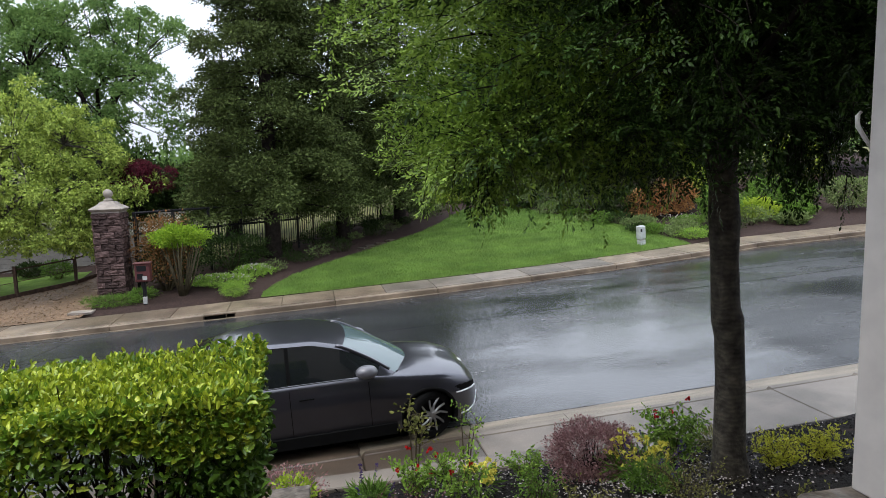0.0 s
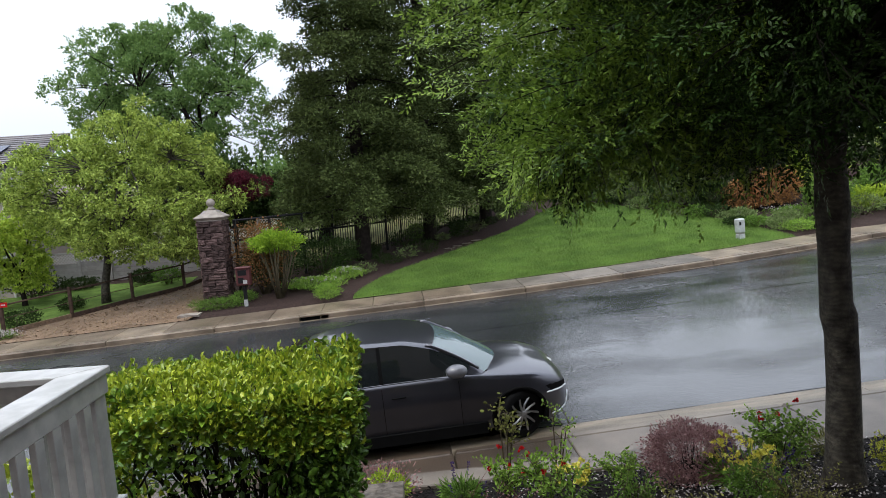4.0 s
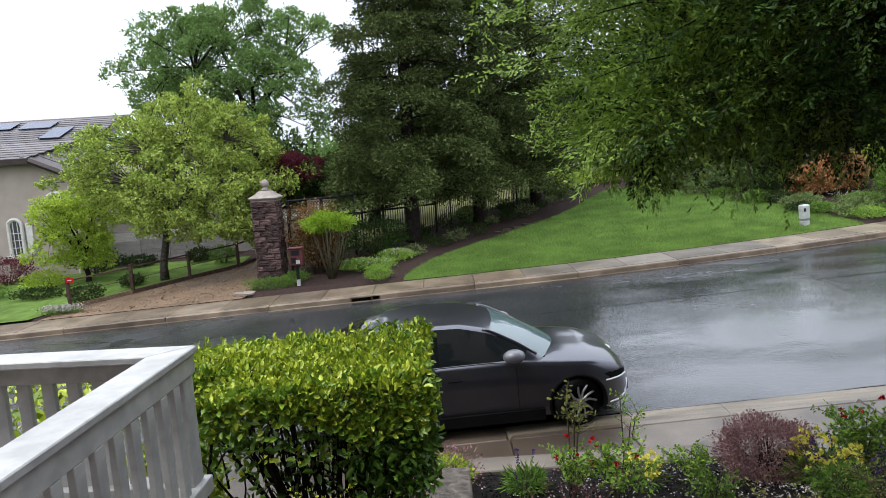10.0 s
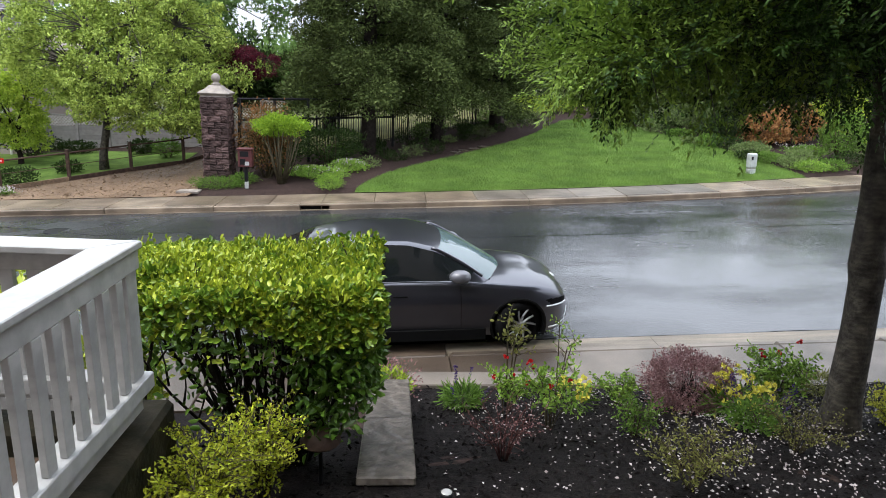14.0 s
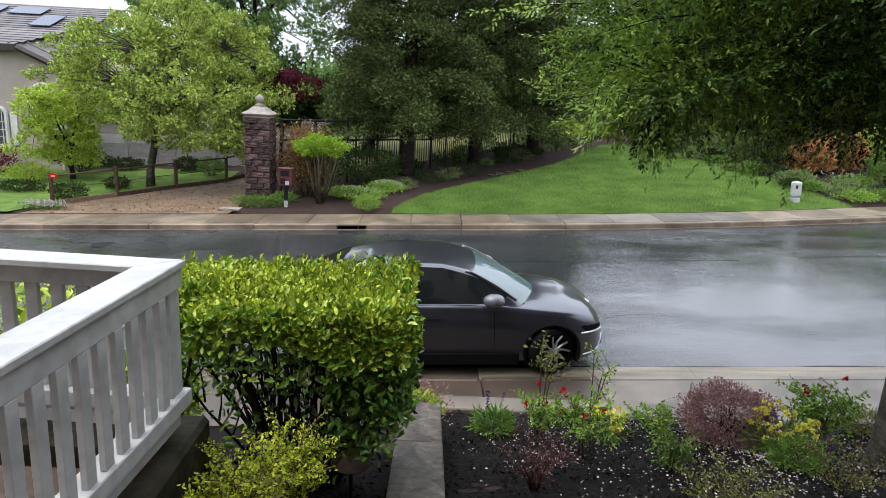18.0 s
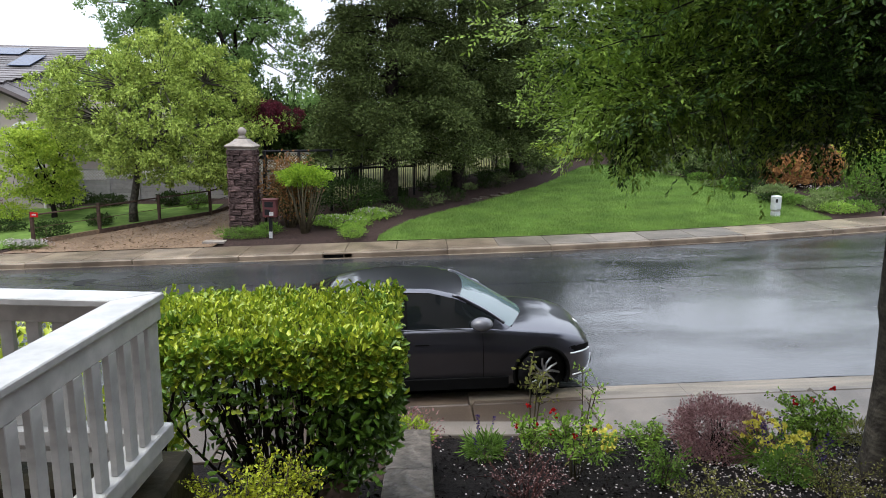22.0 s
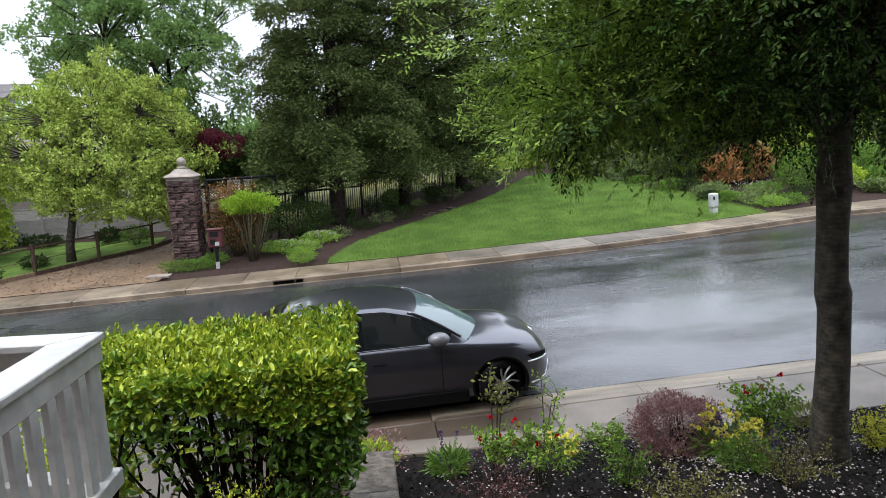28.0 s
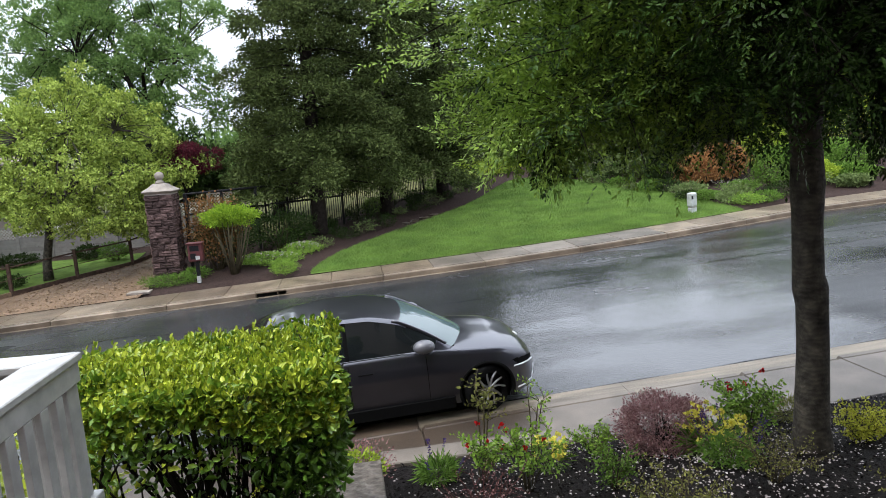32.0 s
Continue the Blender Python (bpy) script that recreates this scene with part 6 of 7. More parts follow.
M["pale_plastic"] = mat("pale_plastic", (0.48, 0.5, 0.49), 0.5, scale=5, dark=0.15, dscale=7)
part("base", boxm(-0.125, -0.11, -0.1, 0.125, 0.11, 0.17, 0.015), M["pale_plastic"], ub)
part("band", boxm(-0.11, -0.1, 0.172, 0.11, 0.1, 0.22), M["fence_wood"], ub)
part("hood", boxm(-0.14, -0.125, 0.222, 0.14, 0.125, 0.72, 0.03), M["pale_plastic"], ub)
part("label", boxm(-0.12, -0.129, 0.5, -0.04, -0.126, 0.62), M["iron"], ub, "small dark label")

# ---- fences ----
tf = thing("timber_fence", -12.6, 21.85, 0, label="low dark timber post-and-rail fence along the drive", category="fence")
line = [(-12.6, 21.85), (-11.2, 23.45), (-9.77, 25.18), (-8.27, 26.55), (-7.1, 28.6)]
tops = []
for i, (x, y) in enumerate(line):
    z = far_z(x, y)
    part("post", boxm(x + 12.6 - 0.05, y - 21.85 - 0.05, z - 0.2, x + 12.6 + 0.05, y - 21.85 + 0.05, z + 1.1, 0.008), M["dark_wood"], tf)
    tops.append(Vector((x + 12.6, y - 21.85, z)))
for a, b in zip(tops, tops[1:]):
    for h, r in ((0.98, 0.03), (0.55, 0.012)):
        part("rail", tube(bmesh.new(), [a + Vector((0, 0, h)), b + Vector((0, 0, h))], r, sides=6), M["dark_wood"], tf)
    d = (b - a)
    o = part("kickboard", boxm(0, -0.03, 0.0, d.length, 0.03, 0.16, 0.005), M["dark_wood"] if a != tops[0] else M["gravel"], tf)
    o.matrix_basis = Matrix.Translation(a) @ Matrix.Rotation(math.atan2(d.y, d.x), 4, "Z") @ Matrix.Rotation(-math.atan2(d.z, math.hypot(d.x, d.y)), 4, "Y")
sign = thing("warning_tag", -12.46, 21.76, far_z(-12.6, 21.85) + 0.93, label="small red and white tag nailed to the end post", category="sign")
part("plate", boxm(-0.06, -0.012, 0, 0.19, 0.0, 0.16), M["red_petal"], sign)
part("lettering", boxm(0.0, -0.016, 0.06, 0.13, -0.0125, 0.1), M["white_petal"], sign, "plain pale bar of lettering")
sign.matrix_basis = Matrix.Translation((-12.52, 21.76, far_z(-12.6, 21.85) + 0.93))

wf = thing("lattice_fence", -16, 31.6, -0.25, label="weathered grey board fence topped with lattice", category="fence")
for i in range(9):
    x = i * 1.4
    zz = far_z(-16 + x, 31.6) + 0.25
    part("post", boxm(x - 0.06, -0.06, zz - 0.3, x + 0.06, 0.06, zz + 1.72, 0.01), M["fence_wood"], wf)
    if i < 8:
        for k in range(5):
            part("board", boxm(x + 0.062, -0.012, zz + 0.05 + 0.2 * k, x + 1.338, 0.012, zz + 0.245 + 0.2 * k, 0.003), M["fence_wood"], wf)
        part("rail", boxm(x + 0.062, -0.03, zz + 1.055, x + 1.338, 0.03, zz + 1.11), M["fence_wood"], wf)
        part("rail", boxm(x + 0.062, -0.03, zz + 1.58, x + 1.338, 0.03, zz + 1.64), M["fence_wood"], wf)
        bm = bmesh.new()
        for k in range(-5, 14):
            for dx in (0.46, -0.46):
                x0 = 0.07 + k * 0.14 + (0.46 if dx < 0 else 0)
                a, b = Vector((x0, 0, 1.115)), Vector((x0 + dx, 0, 1.575))
                if dx > 0:
                    lo_, hi_ = max(0, (0.07 - a.x) / dx), min(1, (1.33 - a.x) / dx)
                else:
                    lo_, hi_ = max(0, (1.33 - a.x) / dx), min(1, (0.07 - a.x) / dx)
                if hi_ - lo_ > 0.05:
                    p, q = a.lerp(b, lo_), a.lerp(b, hi_)
                    yo = 0.006 if dx > 0 else -0.006
                    tube(bm, [p + Vector((x, yo, zz)), q + Vector((x, yo, zz))], 0.014, sides=4)
        part("lattice", bm, M["trim"], wf, "diagonal white lattice")

iron = thing("iron_fence", -4.4, 25.0, 0, label="black iron picket fence behind the conifers", category="fence")
way = [Vector((-4.9, 24.9)), Vector((-2.6, 26.6)), Vector((0.6, 29.4)), Vector((4.0, 32.8)), Vector((7.6, 37.2))]
picket = tube(bmesh.new(), [(0, 0, 0.05), (0, 0, 1.52)], 0.015, sides=4)
picket_me = bpy.data.meshes.new("picket")
picket.to_mesh(picket_me)
picket.free()
total = sum((b - a).length for a, b in zip(way, way[1:]))
base_ = Vector((-4.4, 25.0, 0))
for a, b in zip(way, way[1:]):
    L = (b - a).length
    za, zb_ = far_z(*a), far_z(*b)
    for h in (0.18, 1.42):
        part("rail", tube(bmesh.new(), [Vector((*a, za + h)) - base_, Vector((*b, zb_ + h)) - base_], 0.022, sides=4), M["iron"], iron)
    n = int(L / 0.125)
    for k in range(n):
        p = a.lerp(b, k / n)
        if k % 18 == 0:
            part("post", boxm(p.x + 4.4 - 0.035, p.y - 25.0 - 0.035, far_z(*p) - 0.1, p.x + 4.4 + 0.035, p.y - 25.0 + 0.035, far_z(*p) + 1.62), M["iron"], iron)
        else:
            part("picket", picket_me, M["iron"], iron).location = (p.x + 4.4, p.y - 25.0, far_z(*p))
gate = thing("field_fence", -5.3, 23.4, 0, label="sloping black rail fence behind the pillar", category="fence")
for k in range(6):
    x, y = k * 1.05, k * 0.9
    z = far_z(-5.3 + x, 23.4 + y)
    part("post", boxm(x - 0.05, y - 0.05, z, x + 0.05, y + 0.05, 2.75, 0.005), M["iron"], gate)
for h in (2.72, 2.02):
    part("rail", tube(bmesh.new(), [(0, 0, h), (5.3, 4.5, h)], 0.045, sides=6), M["iron"], gate)

# ---- neighbour's house ----
HX, HY = -18.1, 30.0
house = thing("house", HX, HY, -0.9, label="beige stucco house with grey tile roof and solar panels", category="house")
bm = bmesh.new()
prof = [(-9, 0), (1.7, 0), (1.7, 5.1), (-0.05, 5.9), (-9, 5.9)]
f0, f1 = [bm.verts.new((x, 0, z)) for x, z in prof], [bm.verts.new((x, 9, z)) for x, z in prof]
bm.faces.new(f0[::-1])
bm.faces.new(f1)
for k in range(5):
    bm.faces.new((f0[k], f0[(k + 1) % 5], f1[(k + 1) % 5], f1[k]))
part("wall", bm, M["stucco"], house)
pitch = math.atan2(2.05, 5.2)
for k in range(19):
    y0 = -0.45 + k * 0.3
    z0 = 5.86 + k * 0.3 * math.tan(pitch)
    if k < 18:
        o = part("tile_course", boxm(-9.4, 0, 0, -0.1 + min(k, 9) * 0.22, 0.36, 0.045, 0.006), M["roof_tile"], house)
        o.matrix_basis = Matrix.Translation((0, y0, z0 + 0.03)) @ Matrix.Rotation(pitch - 0.08, 4, "X")
for k in range(9):
    o = part("tile_course", boxm(0, -0.4, 0, 0.34, 4.5, 0.045, 0.006), M["roof_tile"], house)
    o.matrix_basis = Matrix.Translation((1.8 - 0.24 * k, 0, 5.05 + 0.108 * k)) @ Matrix.Rotation(math.atan2(0.8, 1.75) - 0.1, 4, "Y") @ Matrix.Rotation(math.pi, 4, "Z") @ Matrix.Translation((0, -4.1, -0.04))
b = bmesh.new()
deck = [b.verts.new(p) for p in ((-9.4, -0.42, 5.82), (-0.15, -0.42, 5.82), (1.9, -0.42, 4.94), (2.2, 5.0, 7.94), (-9.4, 5.0, 7.94))]
b.faces.new((deck[0], deck[1], deck[3], deck[4]))
A_, B_, C_ = Vector((-0.15, -0.43, 5.85)), Vector((1.92, -0.43, 4.96)), Vector((2.2, 5.0, 7.96))
for k in range(11):
    f0, f1 = k / 11, (k + 1.12) / 11
    t_ = bmesh.new()
    q_ = [A_.lerp(C_, f0), B_.lerp(C_, f0), B_.lerp(C_, min(1, f1)), A_.lerp(C_, min(1, f1))]
    lo_ = [t_.verts.new(p + Vector((0, 0, -0.03))) for p in q_]
    hi_ = [t_.verts.new(p + Vector((0, 0, 0.035 if i < 2 else 0.0))) for i, p in enumerate(q_)]
    t_.faces.new(hi_)
    t_.faces.new(lo_[::-1])
    for i in range(4):
        t_.faces.new((lo_[i], lo_[(i + 1) % 4], hi_[(i + 1) % 4], hi_[i]))
    part("tile_course", t_, M["roof_tile"], house)
bmesh.ops.solidify(b, geom=b.faces[:], thickness=0.05)
part("roof_deck", b, M["roof_tile"], house)
part("ridge", tube(bmesh.new(), [(-9.4, 5.0, 8.0), (2.2, 5.0, 8.0)], 0.1, sides=8), M["roof_tile"], house)
part("fascia", boxm(-9.4, -0.5, 5.66, -0.02, -0.44, 5.9), M["fascia"], house)
b = bmesh.new()
tube(b, [(-0.02, -0.46, 5.8), (1.95, -0.46, 4.93)], 0.13, sides=4)
part("rake_board", b, M["fascia"], house)
for x, y, w, h in ((-6.45, 3.5, 1.62, 1.02), (-4.8, 3.5, 1.62, 1.02), (-2.75, 3.42, 1.62, 1.02), (-0.85, 1.85, 1.02, 1.62)):
    o = part("solar_panel", boxm(0, 0, 0, w, h, 0.04, 0.005), M["solar"], house, "blue-grey solar panel")
    o.matrix_basis = Matrix.Translation((x, y, 5.86 + (y + 0.45) * math.tan(pitch) + 0.12)) @ Matrix.Rotation(pitch, 4, "X")


def arched_window(x, z, w, h, label):
    win = part("window", boxm(x - w / 2, -0.05, z, x + w / 2, -0.02, z + h - w / 2), M["house_glass"], house, label)
    arc = [(math.cos(math.pi * k / 12), math.sin(math.pi * k / 12)) for k in range(13)]
    bm = bmesh.new()
    pts = [(x + c * w / 2, -0.07, z + h - w / 2 + s * w / 2) for c, s in arc]
    tube(bm, [(x + w / 2, -0.07, z)] + pts + [(x - w / 2, -0.07, z)], 0.09, sides=6)
    part("frame", bm, M["trim"], win, "cream arched surround")
    bm = bmesh.new()
    bm.faces.new([bm.verts.new((px, -0.045, pz)) for px, _, pz in pts])
    part("fanlight", bm, M["house_glass"], win)
    part("sill", boxm(x - w / 2 - 0.15, -0.2, z - 0.12, x + w / 2 + 0.15, 0.0, z - 0.003), M["trim"], win)
    for k in (1, 2):
        part("glazing_bar", boxm(x - w / 2 + k * w / 3 - 0.015, -0.075, z, x - w / 2 + k * w / 3 + 0.015, -0.055, z + h - 0.1), M["trim"], win)
    for k in (1, 2, 3):
        part("glazing_bar", boxm(x - w / 2, -0.078, z + k * (h - w / 2) / 4 - 0.015, x + w / 2, -0.055, z + k * (h - w / 2) / 4 + 0.015), M["trim"], win)


arched_window(-1.32, 1.55, 0.62, 1.65, "narrow arched window with cream surround")
arched_window(0.75, 2.4, 1.2, 1.9, "wide arched window half hidden by the tree")
part("shutter", boxm(-0.85, -0.06, 1.55, -0.55, -0.01, 3.0, 0.01), M["trim"], house, "open cream shutter")
part("downspout", tube(bmesh.new(), [(1.38, -0.06, 4.6), (1.38, -0.06, 0.1)], 0.05, sides=8), M["trim"], house)


# ---- conifers behind the lawn ----
def conifer(base, h, r, n, seed, label, low=1.7):
    t = thing("conifer_tree", *base, label=label, category="tree", group="conifers behind the lawn")
    rng = random.Random(seed)
    bm = bmesh.new()
    tube(bm, [(0, 0, -0.2), (0, 0, 0.3), (0.03, 0, h * 0.4), (0, 0, h)], [0.42, 0.31, 0.22, 0.03], sides=12)
    part("trunk", bm, M["bark_dark"], t, smooth=True)
    bm = bmesh.new()
    cs, ax = [], []
    z, k = low, 0
    while z < h - 0.3:
        q = (z - low) / (h - low)
        for b in range(5):
            a = k * 1.1 + b * math.tau / 5 + rng.uniform(-0.35, 0.35)
            ln = r * (1 - q) ** 0.55 * rng.uniform(0.62, 1.1) + 0.2
            d = Vector((math.cos(a), math.sin(a), 0))
            zl = z + rng.uniform(-0.25, 0.25)
            fs = (0, 0.35, 0.7, 1)
            pts = [Vector((0, 0, zl)) + d * ln * f + Vector((0, 0, ln * (0.2 * f - 0.36 * f * f))) for f in fs]
            tube(bm, pts, [0.045 * (1 - q) + 0.012, 0.03 * (1 - q) + 0.01, 0.015, 0.005], sides=4, cap=False)
            # rounded, overlapping clumps of needles along each limb
            c = np.array([tuple(p) for p in pts])
            side = np.array([-d.y, d.x, 0])
            for s in range(int(4 + 7 * ln / r)):
                f = 0.06 + 0.94 * rng.random() ** 0.7
                w = 0.4 * ln * (1.0 - 0.6 * f) * rng.uniform(-1, 1)
                rc = rng.uniform(0.32, 0.58) * (0.75 + 0.35 * ln / r)
                m = int(n * rc * rc)
                ctr_ = np.array([np.interp(f, fs, c[:, i]) for i in range(3)]) + side * w + [0, 0, -0.25 * abs(w) + rng.uniform(-0.08, 0.12)]
                g = unit(RNG.normal(size=(m, 3)) + np.array(d) * 0.35 + [0, 0, 0.35])
                lump = 0.7 + 0.35 * RNG.random(m) + 0.16 * np.sin(g[:, 0] * 8 + s) * np.sin(g[:, 1] * 8)
                cs.append(ctr_ + g * lump[:, None] * [rc * 1.15, rc * 1.15, rc * 0.62])
                ax.append(g * [1, 1, 0.5] + np.array(d) * 0.3 + RNG.normal(size=(m, 3)) * 0.7 + np.array([0, 0, -0.15]))
        z += 0.56 + 0.16 * rng.random()
        k += 1
    part("branchwork", bm, M["bark_dark"], t, kind="stuff")
    part("foliage", leaf_mesh("foliage", np.concatenate(cs), np.concatenate(ax), 0.13, 0.42), M["conifer"], t, kind="stuff")
    return t


conifer((-1.0, 26.6, far_z(-1.0, 26.6)), 20, 3.3, 720, 3, "tall dark green conifer with sweeping branches", 2.1)
conifer((1.9, 29.2, far_z(1.9, 29.2)), 20, 3.2, 580, 8, "tall dark green conifer with sweeping branches", 2.1)
conifer((4.8, 31.5, far_z(4.8, 31.5)), 19, 3.2, 480, 12, "tall dark green conifer with sweeping branches", 2.1)
conifer((-3.05, 31.5, far_z(-3.05, 31.5)), 8.5, 1.75, 400, 22, "young conifer standing behind the iron fence", 1.5)

# ---- broad-leaved trees across the street ----
clumped_tree("pear_tree", (-10.94, 25.6, far_z(-10.94, 25.6)), 2.1, 0.15, (1.25, 0.0, 4.4), (4.0, 3.0, 2.5), 330, 0.36, 100000, 0.1, M["pear"], M["bark"], "pale green spring-leaved tree behind the timber fence", 4, width=0.55, droop=0.4, inner=0.3, ragged=0.32, hang=0.9, spur=7)
clumped_tree("lime_tree", (-14.9, 27.3, far_z(-14.9, 27.3)), 0.9, 0.1, (-0.3, 0, 2.3), (1.8, 1.5, 1.6), 70, 0.36, 18000, 0.11, M["pear_lime"], M["bark_dark"], "small lime-green tree in front of the house", 14, width=0.55, droop=0.5, inner=0.25, ragged=0.3, hang=0.5, spur=6)
clumped_tree("maple_tree", (-9.6, 37, far_z(-9.6, 37)), 5.2, 0.26, (-1.7, 0, 9.0), (5.9, 4.2, 4.1), 170, 0.62, 72000, 0.15, M["maple"], M["bark_dark"], "tall broad-leaved tree in fresh green leaf", 9, width=0.55, droop=0.1, inner=0.1, ragged=0.3, spur=5)
clumped_tree("purple_tree", (-6.1, 26.6, far_z(-6.1, 26.6)), 2.3, 0.08, (0.45, 0.0, 3.95 - far_z(-6.1, 26.6)), (1.15, 0.8, 0.46), 44, 0.2, 8500, 0.085, M["purple"], M["bark_dark"], "small tree with dark purple-red leaves", 6, width=0.4, droop=0.6, inner=0.3, ragged=0.35, hang=0.3, spur=4)

# ---- topiary and shrubs across the street ----
def far_shrub(name, x, y, *a, **k):
    return shrub(name, x, y, far_z(x, y) - 0.02, *a, **k)


top = thing("umbrella_shrub", -3.67, 21.9, far_z(-3.67, 21.9), label="lime-green shrub clipped flat above bare fanning stems", category="shrub")
rng = random.Random(2)
for k in range(15):
    a = k * 2.4
    e = Vector((math.cos(a) * 0.72 * rng.uniform(0.4, 1), math.sin(a) * 0.5, 1.75))
    part("stem", tube(bmesh.new(), [(math.cos(a) * 0.08, math.sin(a) * 0.08, -0.05), e * 0.5 + Vector((rng.uniform(-0.09, 0.09), 0, rng.uniform(-0.15, 0.1))), e], [0.035, 0.026, 0.013], sides=6), M["twig"], top, smooth=True)
n = 8200
d = unit(RNG.normal(size=(n, 3)))
d[:, 2] += 0.12 * np.sin(d[:, 0] * 11) * np.cos(d[:, 1] * 9)
c = d * [0.8, 0.66, 0.3] * (1 - 0.5 * RNG.random((n, 1)) ** 1.5) * (1 + 0.16 * np.sin(7 * d[:, :1] + 4 * d[:, 2:]) + 0.12 * np.sin(13 * d[:, :1] + 9 * d[:, 1:2]) + 0.13 * RNG.normal(size=(n, 1))) + [0, 0, 1.92]
c[:, 2] -= 0.12 * c[:, 0] ** 2
part("crown", leaf_mesh("crown", c, d + [0, 0, 0.4] + 0.5 * RNG.normal(size=(n, 3)), 0.07, 0.5), M["clipped"], top, kind="stuff")
far_shrub("russet_shrub", -4.3, 22.75, 0.95, 0.6, 2.65, M["russet"], 4600, 0.085, "russet-tipped shrub behind the clipped one", seed=40, shell=0.9)
far_shrub("dark_shrub", -4.2, 23.3, 1.1, 0.7, 1.7, M["dark_green"], 3000, 0.09, "dark green shrub behind the post box", seed=41)
far_shrub("dark_shrub", -2.4, 24.6, 1.3, 0.8, 1.5, M["dark_green"], 3600, 0.09, "dark green shrub against the iron fence", seed=42)
for i, (x, y, rx, ry, h, n) in enumerate(((-2.6, 22.55, 1.1, 0.55, 0.42, 2800), (-1.55, 23.5, 0.7, 0.5, 0.42, 1700))):
    t = far_shrub("groundcover", x, y, rx, ry, h, M["rose"], n, 0.065, "bright green ground cover with white flowers", seed=43 + i)
    pa, pr = RNG.random(70) * math.tau, RNG.random(70) ** 0.5
    pc = np.stack([rx * 0.9 * pr * np.cos(pa), ry * 0.9 * pr * np.sin(pa), h * (1.08 - 0.4 * pr ** 2)], 1)
    part("petals", leaf_mesh("petals", np.repeat(pc, 3, axis=0) + RNG.normal(size=(210, 3)) * 0.012, RNG.normal(size=(210, 3)) + [0, 0, 0.6], 0.045, 0.8), M["white_petal"], t, "small white flowers", kind="stuff")
far_shrub("grass_tuft", -2.0, 21.05, 0.42, 0.38, 0.44, M["rose"], 2200, 0.09, "round bright green grassy tuft at the kerb", seed=45, width=0.12, stems=3)
far_shrub("grass_strip", -5.6, 21.5, 0.85, 0.3, 0.32, M["green"], 1800, 0.13, "grass growing round the pillar's foot", seed=46, width=0.1, stems=3)
far_shrub("grass_strip", -4.9, 22.0, 0.4, 0.3, 0.34, M["green"], 900, 0.13, "grass growing round the pillar's foot", seed=47, width=0.1, stems=3)
for i, (x, y, w, h) in enumerate(((15.9, 27.6, 1.0, 1.3), (17.4, 27.9, 1.1, 1.6))):
    far_shrub("orange_shrub", x, y, w, 0.85, h, M["orange"], 5200, 0.11, "dense orange-leaved rounded shrub", seed=50 + i, low=0.02, shell=0.5, group="orange shrubs on the bank")
far_shrub("lime_shrub", 17.5, 24.6, 0.9, 0.8, 1.8, M["green"], 3600, 0.1, "upright lime-green shrub by the pavement", seed=51)
far_shrub("lime_shrub", 19.5, 28.2, 1.3, 1.0, 2.3, M["lime"], 3600, 0.1, "lime-green shrub beyond the orange one", seed=52)
far_shrub("lime_shrub", 8.9, 37.2, 1.6, 0.8, 1.0, M["lime"], 3200, 0.1, "low yellow-green shrub at the lawn's end", seed=53)
far_shrub("lime_shrub", 6.9, 35.6, 1.1, 0.8, 1.1, M["lime"], 2200, 0.1, "low yellow-green shrub at the lawn's end", seed=54)
far_shrub("sage_shrub", 13.0, 32.6, 1.7, 1.1, 1.35, M["sage"], 9240, 0.09, "grey-green mounded shrub behind the lawn", seed=55, group="sage mounds behind the lawn")
far_shrub("sage_shrub", 14.2, 30.2, 1.5, 1.0, 1.35, M["sage"], 8800, 0.09, "grey-green mounded shrub behind the lawn", seed=56, group="sage mounds behind the lawn")
far_shrub("sage_shrub", 14.7, 28.2, 1.05, 0.9, 1.3, M["dark_green"], 6600, 0.09, "darker green mounded shrub behind the lawn", seed=57, group="sage mounds behind the lawn")
far_shrub("sage_shrub", 12.0, 35.2, 1.5, 1.0, 1.5, M["sage"], 7480, 0.09, "grey-green mounded shrub behind the lawn", seed=58, group="sage mounds behind the lawn")
for i, (x, y, w, h, m_) in enumerate(((14.2, 25.4, 0.75, 0.55, "sage"), (14.2, 24.1, 0.5, 0.45, "green"), (15.0, 22.6, 0.6, 0.42, "rose"), (15.9, 22.7, 0.55, 0.45, "green"), (15.3, 23.8, 0.6, 0.6, "sage"), (16.2, 24.6, 0.7, 0.6, "green"), (13.9, 26.6, 0.6, 0.6, "dark_green"), (16.9, 23.2, 0.7, 0.6, "dark_green"), (18.6, 24.0, 0.9, 0.8, "sage"))):
    far_shrub("low_shrub", x, y, w, w * 0.85, h, M[m_], 1100, 0.07, "low mounded garden plant by the pavement", seed=60 + i, group="low mounds beside the lawn")
bloom_rng = np.random.default_rng(8)
t = far_shrub("white_flowers", 16.4, 25.4, 0.9, 0.6, 0.4, M["green"], 700, 0.06, "loose low plants with scattered white flowers", seed=72, category="flowers")
pc = np.stack([bloom_rng.normal(0, 0.4, 45), bloom_rng.normal(0, 0.28, 45), bloom_rng.uniform(0.3, 0.46, 45)], 1)
part("petals", leaf_mesh("petals", np.repeat(pc, 3, axis=0) + bloom_rng.normal(size=(135, 3)) * 0.014, bloom_rng.normal(size=(135, 3)) + [0, 0, 0.5], 0.055, 0.8), M["white_petal"], t, "white flowers", kind="stuff")
